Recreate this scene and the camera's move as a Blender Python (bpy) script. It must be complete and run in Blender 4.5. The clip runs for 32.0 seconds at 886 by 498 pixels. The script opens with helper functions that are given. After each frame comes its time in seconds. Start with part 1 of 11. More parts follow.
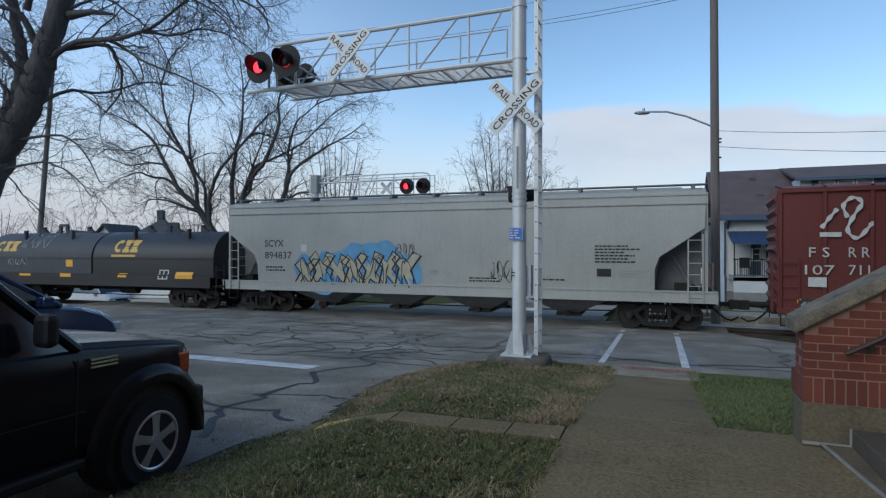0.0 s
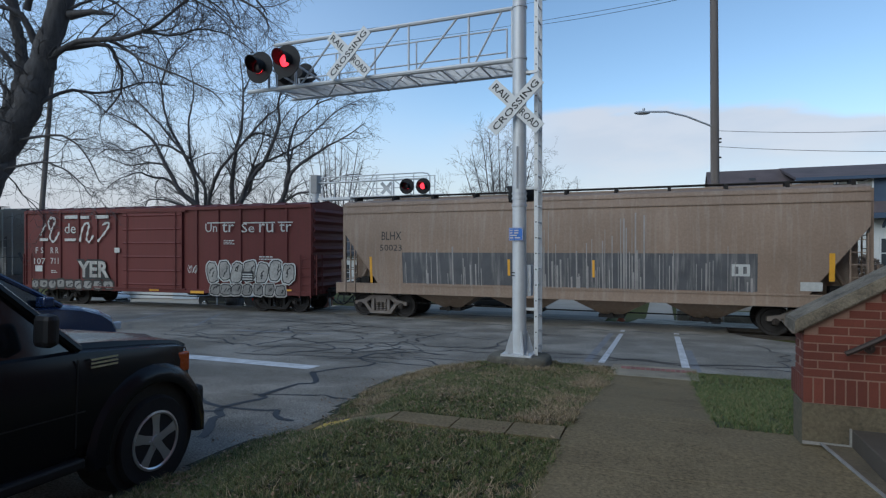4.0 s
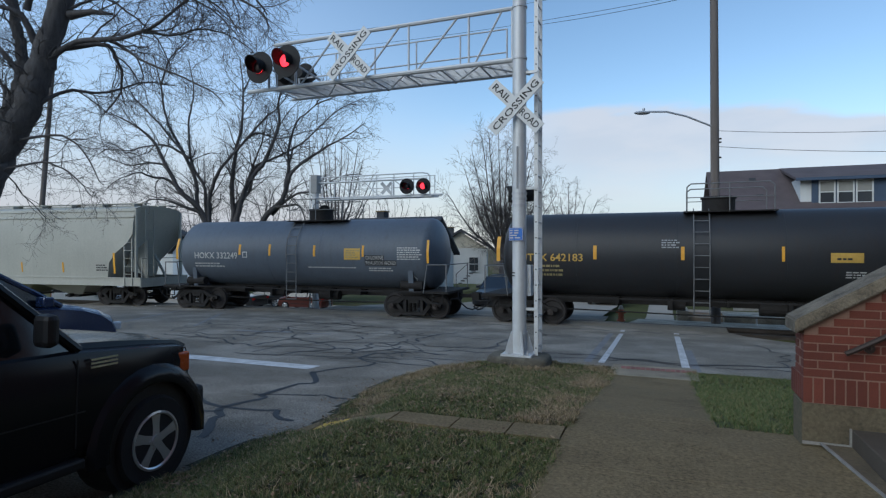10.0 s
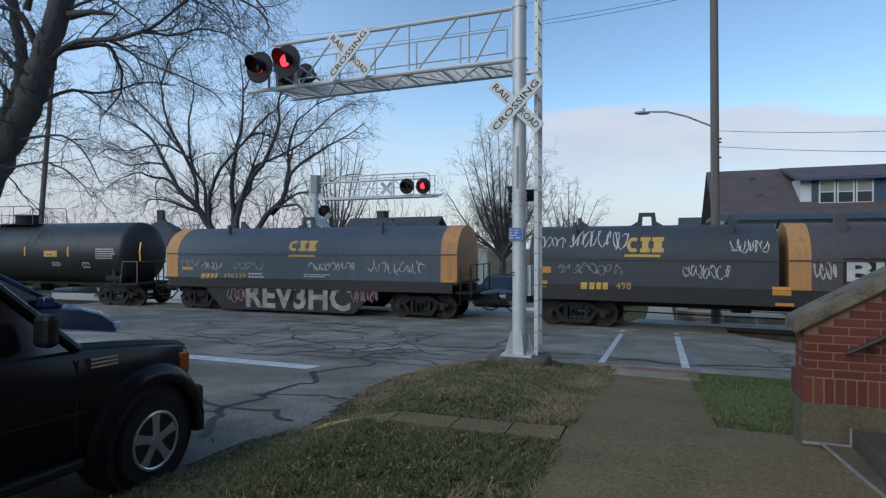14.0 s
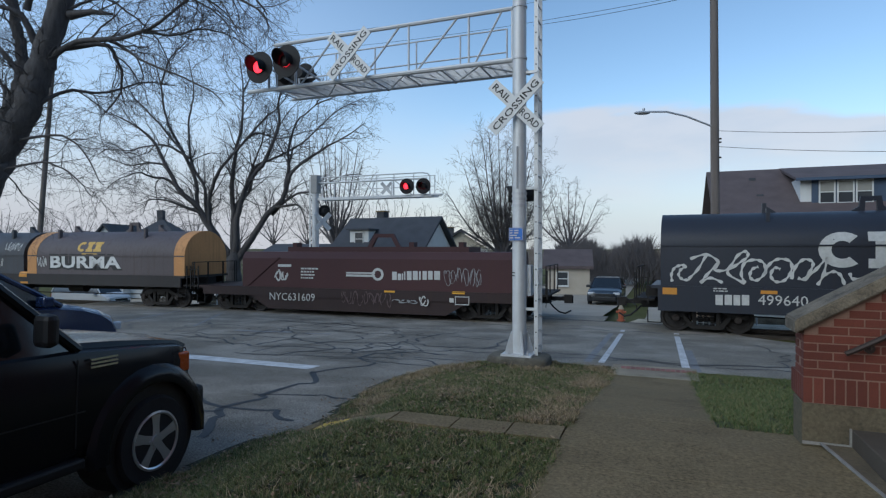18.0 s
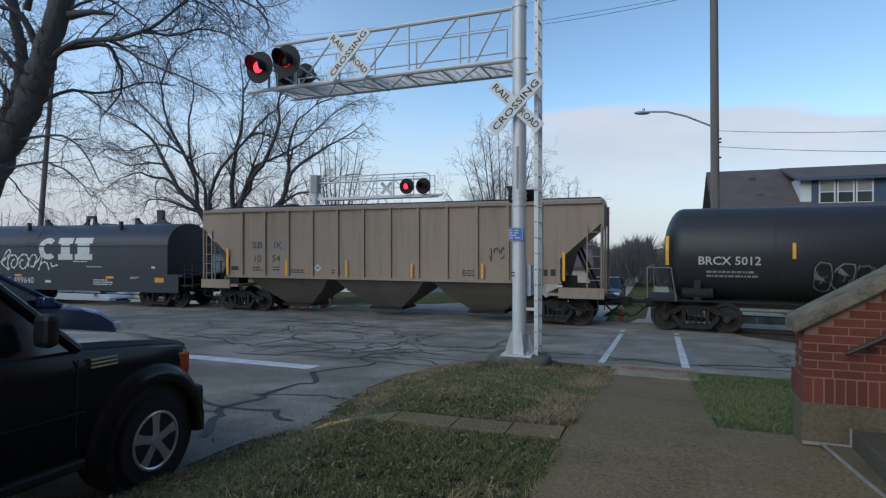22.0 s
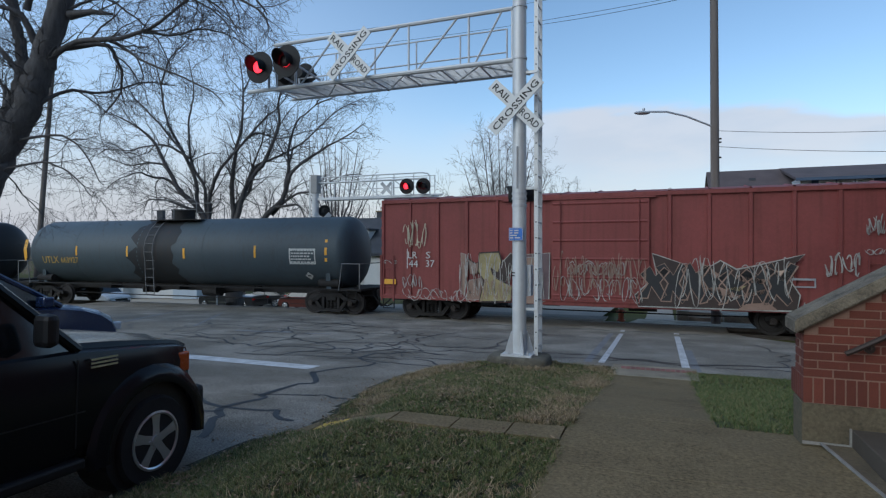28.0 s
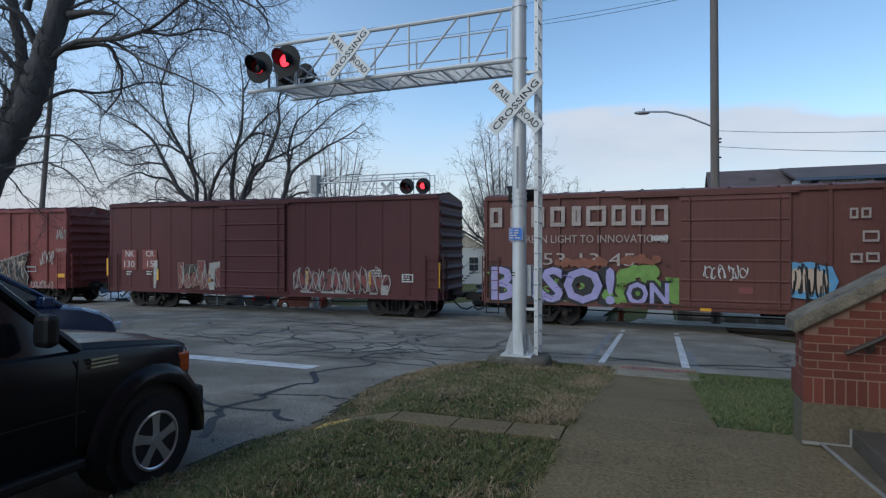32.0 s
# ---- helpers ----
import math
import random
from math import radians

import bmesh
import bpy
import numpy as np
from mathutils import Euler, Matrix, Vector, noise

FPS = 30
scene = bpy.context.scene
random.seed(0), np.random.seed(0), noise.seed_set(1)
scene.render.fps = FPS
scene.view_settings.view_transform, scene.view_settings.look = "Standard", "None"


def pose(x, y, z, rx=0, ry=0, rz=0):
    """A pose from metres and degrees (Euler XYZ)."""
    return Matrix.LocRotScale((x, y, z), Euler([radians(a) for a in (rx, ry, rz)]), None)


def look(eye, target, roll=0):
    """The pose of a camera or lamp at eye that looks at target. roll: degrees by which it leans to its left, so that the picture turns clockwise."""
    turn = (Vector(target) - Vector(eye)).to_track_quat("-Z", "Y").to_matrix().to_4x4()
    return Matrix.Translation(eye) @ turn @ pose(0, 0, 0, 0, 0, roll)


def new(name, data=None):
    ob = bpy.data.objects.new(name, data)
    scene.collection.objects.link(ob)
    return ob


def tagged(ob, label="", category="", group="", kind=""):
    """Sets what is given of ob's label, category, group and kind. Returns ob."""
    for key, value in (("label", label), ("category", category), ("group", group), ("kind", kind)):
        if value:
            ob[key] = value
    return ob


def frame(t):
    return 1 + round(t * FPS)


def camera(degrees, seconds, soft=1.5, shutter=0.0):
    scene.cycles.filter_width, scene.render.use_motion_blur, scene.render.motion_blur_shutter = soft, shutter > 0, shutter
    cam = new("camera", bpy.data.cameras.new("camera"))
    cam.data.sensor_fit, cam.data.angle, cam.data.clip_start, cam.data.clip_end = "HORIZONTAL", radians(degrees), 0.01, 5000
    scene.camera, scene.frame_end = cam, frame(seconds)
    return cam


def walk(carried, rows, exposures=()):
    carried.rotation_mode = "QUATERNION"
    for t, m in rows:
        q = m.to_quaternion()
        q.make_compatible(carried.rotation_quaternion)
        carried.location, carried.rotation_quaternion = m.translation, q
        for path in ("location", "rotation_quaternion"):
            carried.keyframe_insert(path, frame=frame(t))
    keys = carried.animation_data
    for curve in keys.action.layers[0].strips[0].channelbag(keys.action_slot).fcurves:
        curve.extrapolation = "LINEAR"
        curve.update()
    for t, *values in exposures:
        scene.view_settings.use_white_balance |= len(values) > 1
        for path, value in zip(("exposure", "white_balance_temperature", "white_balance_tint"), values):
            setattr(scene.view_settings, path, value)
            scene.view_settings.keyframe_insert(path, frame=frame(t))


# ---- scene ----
# ---- camera ----
cam = camera(76.16, 32.0, soft=1.25)
EYE = pose(0, 0, 2.7, 89.83, 0, 21.16)
walk(cam, [(0, EYE), (32.0, EYE)], exposures=[(0, 0.0, 5900, 3), (32.0, 0.0, 5900, 3)])

# ---- world and sun ----
SUN_EL, SUN_ROT = radians(32.0), radians(205.0)
world = bpy.data.worlds.new("evening_sky")
scene.world = world
world.use_nodes = True


def build_world():
    nt = world.node_tree
    nt.nodes.clear()
    N, L = nt.nodes.new, nt.links.new

    def math_node(op, a, b=None, c=None):
        n = N("ShaderNodeMath")
        n.operation = op
        for k, v in enumerate((a, b, c)):
            if v is None:
                continue
            if isinstance(v, (int, float)):
                n.inputs[k].default_value = v
            else:
                L(v, n.inputs[k])
        return n.outputs[0]

    def ramp(v, a, b, lo=0.0, hi=1.0):
        n = N("ShaderNodeMapRange")
        n.interpolation_type = "SMOOTHSTEP"
        n.inputs["From Min"].default_value, n.inputs["From Max"].default_value = a, b
        n.inputs["To Min"].default_value, n.inputs["To Max"].default_value = lo, hi
        L(v, n.inputs["Value"])
        return n.outputs[0]

    def blend(fac, a, color):
        n = N("ShaderNodeMix")
        n.data_type = "RGBA"
        L(fac, n.inputs["Factor"]), L(a, n.inputs["A"])
        n.inputs["B"].default_value = (*color, 1)
        return n.outputs["Result"]

    out, bg = N("ShaderNodeOutputWorld"), N("ShaderNodeBackground")
    sky = N("ShaderNodeTexSky")
    sky.sky_type, sky.sun_disc = "NISHITA", False
    sky.sun_elevation, sky.sun_rotation = SUN_EL, SUN_ROT
    sky.air_density, sky.dust_density, sky.ozone_density = 1.0, 0.2, 1.0
    tc, sep = N("ShaderNodeTexCoord"), N("ShaderNodeSeparateXYZ")
    L(tc.outputs["Generated"], sep.inputs[0])
    up = sep.outputs["Z"]
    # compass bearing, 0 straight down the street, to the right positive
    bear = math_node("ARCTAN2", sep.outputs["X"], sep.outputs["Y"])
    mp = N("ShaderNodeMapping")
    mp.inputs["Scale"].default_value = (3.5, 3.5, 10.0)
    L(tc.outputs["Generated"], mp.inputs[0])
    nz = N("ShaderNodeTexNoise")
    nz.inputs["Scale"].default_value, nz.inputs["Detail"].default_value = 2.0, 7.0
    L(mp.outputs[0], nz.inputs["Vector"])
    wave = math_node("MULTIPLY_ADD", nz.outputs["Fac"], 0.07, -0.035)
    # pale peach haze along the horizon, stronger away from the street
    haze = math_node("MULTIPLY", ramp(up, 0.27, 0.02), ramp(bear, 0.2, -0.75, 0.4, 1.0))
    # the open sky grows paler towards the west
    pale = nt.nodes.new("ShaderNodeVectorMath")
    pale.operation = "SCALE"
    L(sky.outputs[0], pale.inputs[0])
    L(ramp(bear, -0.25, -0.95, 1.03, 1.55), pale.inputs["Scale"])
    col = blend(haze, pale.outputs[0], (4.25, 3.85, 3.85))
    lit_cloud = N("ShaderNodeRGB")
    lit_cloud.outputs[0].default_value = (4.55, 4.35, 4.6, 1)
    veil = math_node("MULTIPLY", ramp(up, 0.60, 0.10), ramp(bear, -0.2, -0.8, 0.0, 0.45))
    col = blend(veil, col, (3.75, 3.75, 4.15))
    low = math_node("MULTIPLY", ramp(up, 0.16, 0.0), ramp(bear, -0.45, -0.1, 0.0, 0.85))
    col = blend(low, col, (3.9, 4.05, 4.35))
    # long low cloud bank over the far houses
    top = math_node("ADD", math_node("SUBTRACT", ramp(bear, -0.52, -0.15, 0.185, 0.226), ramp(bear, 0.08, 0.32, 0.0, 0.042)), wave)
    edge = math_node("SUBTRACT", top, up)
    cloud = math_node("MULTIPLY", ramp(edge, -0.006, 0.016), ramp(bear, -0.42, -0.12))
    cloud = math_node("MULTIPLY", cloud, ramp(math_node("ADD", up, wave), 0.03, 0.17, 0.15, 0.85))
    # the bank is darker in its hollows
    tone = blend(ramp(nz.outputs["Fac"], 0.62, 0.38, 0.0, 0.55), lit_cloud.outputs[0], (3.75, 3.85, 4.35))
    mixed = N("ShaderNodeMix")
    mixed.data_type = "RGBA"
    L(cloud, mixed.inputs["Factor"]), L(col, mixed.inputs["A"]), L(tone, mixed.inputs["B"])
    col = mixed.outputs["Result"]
    bg.inputs["Strength"].default_value = 0.155
    L(col, bg.inputs["Color"]), L(bg.outputs[0], out.inputs[0])


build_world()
sun = new("sun", bpy.data.lights.new("sun", "SUN"))
sun.data.energy, sun.data.angle, sun.data.color = 1.3, radians(50), (1.0, 0.90, 0.72)
sun.matrix_basis = look((0, 0, 0), (math.sin(SUN_ROT) * -math.cos(SUN_EL), math.cos(SUN_ROT) * -math.cos(SUN_EL), -math.sin(SUN_EL)))

# ---- materials ----
MATS = {}


def mat(name, color, rough=0.7, metal=0.0, spread=0.25, scale=3.0, fine=40.0, bump=0.15, second=None, second_at=0.55,
        streak=0.0, streak_color=(0.1, 0.06, 0.04), spec=0.5, emit=0.0, coat=0.0, random_by=0.0, stretch=(1, 1, 1), broad=1.0):
    """A procedural surface: base colour with large and fine variation, an optional second colour in patches, vertical streaks, relief."""
    if name in MATS:
        return MATS[name]
    m = bpy.data.materials.new(name)
    m.use_nodes = True
    nt = m.node_tree
    N, L = nt.nodes.new, nt.links.new
    b = nt.nodes["Principled BSDF"]
    tc = N("ShaderNodeTexCoord")
    mp = N("ShaderNodeMapping")
    mp.inputs["Scale"].default_value = stretch
    L(tc.outputs["Object"], mp.inputs[0])
    big, small = N("ShaderNodeTexNoise"), N("ShaderNodeTexNoise")
    big.inputs["Scale"].default_value, big.inputs["Detail"].default_value = scale, 6
    small.inputs["Scale"].default_value, small.inputs["Detail"].default_value = fine, 6
    small.inputs["Roughness"].default_value = 0.7
    L(mp.outputs[0], big.inputs["Vector"]), L(mp.outputs[0], small.inputs["Vector"])
    cur = None
    if second:
        sel = N("ShaderNodeMapRange")
        sel.inputs["From Min"].default_value, sel.inputs["From Max"].default_value = second_at - 0.06, second_at + 0.12
        L(big.outputs["Fac"], sel.inputs["Value"])
        mx = N("ShaderNodeMix")
        mx.data_type = "RGBA"
        mx.inputs["A"].default_value, mx.inputs["B"].default_value = (*color, 1), (*second, 1)
        L(sel.outputs[0], mx.inputs["Factor"])
        cur = mx.outputs["Result"]
    if streak:
        ms = N("ShaderNodeMapping")
        ms.inputs["Scale"].default_value = (5.0, 5.0, 0.25)
        L(tc.outputs["Object"], ms.inputs[0])
        sn = N("ShaderNodeTexNoise")
        sn.inputs["Scale"].default_value, sn.inputs["Detail"].default_value = 1.4, 6
        L(ms.outputs[0], sn.inputs["Vector"])
        sr = N("ShaderNodeMapRange")
        sr.inputs["From Min"].default_value, sr.inputs["From Max"].default_value = 0.5, 0.72
        sr.inputs["To Max"].default_value = streak
        L(sn.outputs["Fac"], sr.inputs["Value"])
        mx = N("ShaderNodeMix")
        mx.data_type = "RGBA"
        if cur:
            L(cur, mx.inputs["A"])
        else:
            mx.inputs["A"].default_value = (*color, 1)
        mx.inputs["B"].default_value = (*streak_color, 1)
        L(sr.outputs[0], mx.inputs["Factor"])
        cur = mx.outputs["Result"]
    # value variation at two scales, and from piece to piece
    av = N("ShaderNodeMath")
    av.operation = "MULTIPLY_ADD"
    av.inputs[1].default_value = broad
    L(big.outputs["Fac"], av.inputs[0]), L(small.outputs["Fac"], av.inputs[2])
    val = N("ShaderNodeMapRange")
    mid, wide = 0.5 + 0.5 * broad, 0.2 + 0.2 * broad
    val.inputs["From Min"].default_value, val.inputs["From Max"].default_value = mid - wide, mid + wide
    val.inputs["To Min"].default_value, val.inputs["To Max"].default_value = 1 - spread, 1 + spread
    L(av.outputs[0], val.inputs["Value"])
    vout = val.outputs[0]
    if random_by:
        oi = N("ShaderNodeObjectInfo")
        rr = N("ShaderNodeMapRange")
        rr.inputs["To Min"].default_value, rr.inputs["To Max"].default_value = 1 - random_by, 1 + random_by
        L(oi.outputs["Random"], rr.inputs["Value"])
        mm = N("ShaderNodeMath")
        mm.operation = "MULTIPLY"
        L(vout, mm.inputs[0]), L(rr.outputs[0], mm.inputs[1])
        vout = mm.outputs[0]
    sc = N("ShaderNodeVectorMath")
    sc.operation = "SCALE"
    if cur:
        L(cur, sc.inputs[0])
    else:
        sc.inputs[0].default_value = color
    L(vout, sc.inputs["Scale"])
    L(sc.outputs[0], b.inputs["Base Color"])
    rg = N("ShaderNodeMapRange")
    rg.inputs["To Min"].default_value, rg.inputs["To Max"].default_value = max(rough - 0.12, 0.02), min(rough + 0.12, 1)
    L(small.outputs["Fac"], rg.inputs["Value"])
    L(rg.outputs[0], b.inputs["Roughness"])
    b.inputs["Metallic"].default_value = metal
    b.inputs["Specular IOR Level"].default_value = spec
    b.inputs["Coat Weight"].default_value = coat
    if bump:
        bp = N("ShaderNodeBump")
        bp.inputs["Strength"].default_value, bp.inputs["Distance"].default_value = bump, 0.02
        L(av.outputs[0], bp.inputs["Height"]), L(bp.outputs[0], b.inputs["Normal"])
    if emit:
        b.inputs["Emission Color"].default_value, b.inputs["Emission Strength"].default_value = (*color, 1), emit
    MATS[name] = m
    return m


def glass(name, tint=(0.02, 0.03, 0.035), rough=0.06):
    if name in MATS:
        return MATS[name]
    m = mat(name, tint, rough=rough, spread=0.05, bump=0.0, spec=0.8)
    return m


asphalt = mat("asphalt", (0.196, 0.178, 0.150), 0.92, scale=0.7, fine=55, spread=0.95, broad=0.25, spec=0.15, bump=0.8, second=(0.26, 0.238, 0.205), second_at=0.52)
asphalt_mid = mat("asphalt_crossing", (0.232, 0.211, 0.178), 0.92, scale=0.7, fine=55, spread=0.9, broad=0.25, spec=0.15, bump=0.8, second=(0.29, 0.266, 0.229), second_at=0.52)
# crossing panels: asphalt colour lifted to offset the shade under the train
asphalt_lifted = mat("asphalt_lifted", (0.27, 0.245, 0.205), 0.92, spec=0.1, scale=0.8, fine=38, spread=0.5, broad=0.3, bump=0.6)
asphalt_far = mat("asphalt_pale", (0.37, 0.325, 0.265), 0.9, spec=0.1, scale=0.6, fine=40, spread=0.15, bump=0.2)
sealer = mat("crack_sealer", (0.022, 0.023, 0.026), 0.6, scale=8, bump=0.1)
concrete = mat("concrete", (0.195, 0.148, 0.082), 0.92, scale=1.4, fine=36, spread=0.75, broad=0.5, spec=0.2, bump=0.6, second=(0.145, 0.112, 0.064), second_at=0.54, random_by=0.05)
ramp_conc = mat("ramp_concrete", (0.27, 0.232, 0.172), 0.92, spec=0.15, scale=2, fine=34, spread=0.6, bump=0.4)
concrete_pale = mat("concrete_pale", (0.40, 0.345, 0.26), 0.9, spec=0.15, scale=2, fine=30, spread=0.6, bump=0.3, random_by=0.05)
soil = mat("soil", (0.026, 0.024, 0.013), 0.95, scale=2, fine=50, spread=0.4, bump=0.6, second=(0.024, 0.03, 0.013), second_at=0.5)
lawn_far = mat("far_lawn", (0.095, 0.095, 0.036), 0.95, spec=0.05, scale=0.35, fine=20, spread=0.35, bump=0.4, second=(0.10, 0.09, 0.05))
ballast = mat("ballast", (0.055, 0.05, 0.047), 0.95, scale=4, fine=30, spread=0.5, bump=1.0)
white_line = mat("road_paint", (0.55, 0.55, 0.55), 0.8, scale=5, fine=30, spread=0.5, bump=0.2)
old_line = mat("worn_road_paint", (0.2, 0.2, 0.205), 0.85, scale=3, fine=60, spread=0.3, bump=0.2)
yellow_line = mat("yellow_kerb_paint", (0.5, 0.33, 0.05), 0.8, scale=5, fine=40, spread=0.3, bump=0.2)
galv = mat("galvanised_steel", (0.5, 0.51, 0.53), 0.5, 0.35, scale=6, fine=40, spread=0.12, bump=0.05)
galv_dull = mat("dull_grating", (0.16, 0.16, 0.16), 0.7, 0.1, scale=4, spread=0.3, bump=0.1)
alum = mat("aluminium_paint", (0.55, 0.56, 0.57), 0.5, 0.25, scale=3, fine=30, spread=0.12, bump=0.05)
steel_dark = mat("dark_steel", (0.022, 0.02, 0.019), 0.8, 0.0, spec=0.3, scale=5, fine=40, spread=0.4, bump=0.2)
wheel_steel = mat("wheel_steel", (0.045, 0.036, 0.032), 0.6, 0.4, scale=6, fine=40, spread=0.35, bump=0.15)
wheel_face = mat("wheel_face", (0.029, 0.025, 0.024), 0.75, 0.1, scale=6, fine=40, spread=0.35, bump=0.15)
rail_steel = mat("rail_steel", (0.10, 0.085, 0.075), 0.45, 0.7, scale=3, fine=60, spread=0.3, bump=0.1)
black_paint = mat("black_paint", (0.010, 0.010, 0.011), 0.75, scale=5, spread=0.3, bump=0.05)
white_paint = mat("white_paint", (0.72, 0.72, 0.72), 0.5, scale=4, spread=0.08, bump=0.03)
sign_white = mat("sign_white", (0.62, 0.63, 0.63), 0.45, scale=6, spread=0.06, bump=0.0)
sign_blue = mat("sign_blue", (0.03, 0.14, 0.5), 0.45, scale=6, spread=0.08, bump=0.0)
mark_white = mat("lettering_white", (0.5, 0.5, 0.48), 0.6, scale=8, spread=0.2, bump=0.0)
mark_black = mat("lettering_black", (0.02, 0.02, 0.022), 0.6, scale=8, spread=0.2, bump=0.0)
mark_yellow = mat("lettering_yellow", (0.54, 0.34, 0.07), 0.6, scale=8, spread=0.18, bump=0.0)
reflect_yellow = mat("reflector_yellow", (0.72, 0.36, 0.03), 0.5, scale=8, spread=0.15, bump=0.0)
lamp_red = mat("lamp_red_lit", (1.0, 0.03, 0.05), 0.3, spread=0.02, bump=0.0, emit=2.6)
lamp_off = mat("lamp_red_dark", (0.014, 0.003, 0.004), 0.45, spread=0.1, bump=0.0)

# ---- helpers ----


def finish(bm, name, material, smooth=False):
    me = bpy.data.meshes.new(name)
    bm.normal_update()
    bm.to_mesh(me)
    bm.free()
    me.materials.append(material)
    if smooth:
        me.shade_smooth()
        me.set_sharp_from_angle(angle=radians(35))
    return me


def part(name, bm, material, parent, label="", smooth=False):
    """Link a bmesh or a mesh as one object under a thing or a part."""
    me = bm if isinstance(bm, bpy.types.Mesh) else finish(bm, name, material, smooth)
    ob = new(name, me)
    ob.parent = parent
    if label:
        tagged(ob, label)
    return ob


def thing(name, label, category, m=None, group="", kind="", data=None):
    ob = new(name, data)
    if m is not None:
        ob.matrix_basis = m
    return tagged(ob, label, category, group, kind)


def structure(name, bm, material, label, category, smooth=False):
    return thing(name, label, category, kind="structure", data=finish(bm, name, material, smooth))


def bm_new():
    return bmesh.new()


def box(bm, x0, x1, y0, y1, z0, z1, bev=0.0):
    v = [bm.verts.new(p) for p in ((x0, y0, z0), (x1, y0, z0), (x1, y1, z0), (x0, y1, z0), (x0, y0, z1), (x1, y0, z1), (x1, y1, z1), (x0, y1, z1))]
    fs = [bm.faces.new([v[i] for i in f]) for f in ((3, 2, 1, 0), (4, 5, 6, 7), (0, 1, 5, 4), (1, 2, 6, 5), (2, 3, 7, 6), (3, 0, 4, 7))]
    if bev:
        es = list({e for f in fs for e in f.edges})
        bmesh.ops.bevel(bm, geom=es, offset=bev, segments=2, affect="EDGES", profile=0.5)
    return bm


def cyl(bm, a, b, r0, r1=None, n=12, cap=True):
    a, b = Vector(a), Vector(b)
    r1 = r0 if r1 is None else r1
    d = (b - a).normalized()
    u = d.orthogonal().normalized()
    w = d.cross(u)
    rings = []
    for c, r in ((a, r0), (b, r1)):
        rings.append([bm.verts.new(c + r * (math.cos(t) * u + math.sin(t) * w)) for t in (2 * math.pi * i / n for i in range(n))])
    for i in range(n):
        j = (i + 1) % n
        bm.faces.new((rings[0][i], rings[0][j], rings[1][j], rings[1][i]))
    if cap:
        bm.faces.new(rings[0][::-1]), bm.faces.new(rings[1])
    return bm


def tube(bm, pts, r, n=6):
    """A bent rod: one skin along the points."""
    pts = [Vector(p) for p in pts]
    u = (pts[1] - pts[0]).orthogonal().normalized()
    rows = []
    for i, p in enumerate(pts):
        a = (p - pts[i - 1]).normalized() if i else (pts[1] - p).normalized()
        b = (pts[i + 1] - p).normalized() if i < len(pts) - 1 else a
        d = (a + b).normalized() if (a + b).length > 1e-4 else a
        k = r / max(0.5, d.dot(a))
        u = (u - d * u.dot(d)).normalized()
        w = d.cross(u)
        rows.append([bm.verts.new(p + k * (math.cos(t) * u + math.sin(t) * w)) for t in (2 * math.pi * q / n for q in range(n))])
    for a, b in zip(rows[:-1], rows[1:]):
        for i in range(n):
            j = (i + 1) % n
            bm.faces.new((a[i], a[j], b[j], b[i]))
    bm.faces.new(rows[0][::-1]), bm.faces.new(rows[-1])
    return bm


def loft(bm, rings, closed=True, caps=True):
    """Skin rings of equal point count."""
    rows = [[bm.verts.new(p) for p in ring] for ring in rings]
    k = len(rows[0])
    for a, b in zip(rows[:-1], rows[1:]):
        for i in range(k if closed else k - 1):
            j = (i + 1) % k
            bm.faces.new((a[i], a[j], b[j], b[i]))
    if caps and closed:
        bm.faces.new(rows[0][::-1]), bm.faces.new(rows[-1])
    return bm


def prism_x(bm, prof, x0, x1):
    return loft(bm, [[(x0, y, z) for y, z in prof], [(x1, y, z) for y, z in prof]])


def prism_y(bm, prof, y0, y1):
    return loft(bm, [[(x, y0, z) for x, z in prof], [(x, y1, z) for x, z in prof]])


def prism_z(bm, prof, z0, z1):
    return loft(bm, [[(x, y, z0) for x, y in prof], [(x, y, z1) for x, y in prof]])


def lathe_x(bm, prof, n=32, zc=0.0, y0=0.0):
    """prof: (x, radius); a solid about the x axis at height zc."""
    rings = [[(x, y0 + r * math.cos(2 * math.pi * i / n), zc + r * math.sin(2 * math.pi * i / n)) for i in range(n)] for x, r in prof]
    return loft(bm, rings)


def poly_mesh(name, verts, faces, material, smooth=False):
    me = bpy.data.meshes.new(name)
    me.from_pydata(verts, [], faces)
    me.materials.append(material)
    if smooth:
        me.shade_smooth()
    return me


def lerp_table(x, xs, ys):
    return float(np.interp(x, xs, ys))


def road_z(y):
    return lerp_table(y, (-4, 3.5, 10.5, 18.6, 22.6, 34, 60), (1.0, 0.77, 0.42, 0.0, 0.0, -0.55, -0.7))


def verge_z(y):
    return lerp_table(y, (2, 5, 6, 9.3, 10.4, 18.6, 22.6, 34, 60), (1.12, 1.10, 1.03, 0.56, 0.45, 0.0, 0.0, -0.45, -0.6))


def spline(ctrl, n):
    """A smooth line of n + 1 points through the control points."""
    out, m = [], len(ctrl) - 1
    for i in range(n + 1):
        x = i / n * m
        k = min(int(x), m - 1)
        f = x - k
        a, b_, c, d = ctrl[max(k - 1, 0)], ctrl[k], ctrl[k + 1], ctrl[min(k + 2, m)]
        out.append(0.5 * ((2 * b_) + (c - a) * f + (2 * a - 5 * b_ + 4 * c - d) * f * f + (3 * b_ - a - 3 * c + d) * f ** 3))
    return out


# ---- lettering ----
GLYPHS = {}


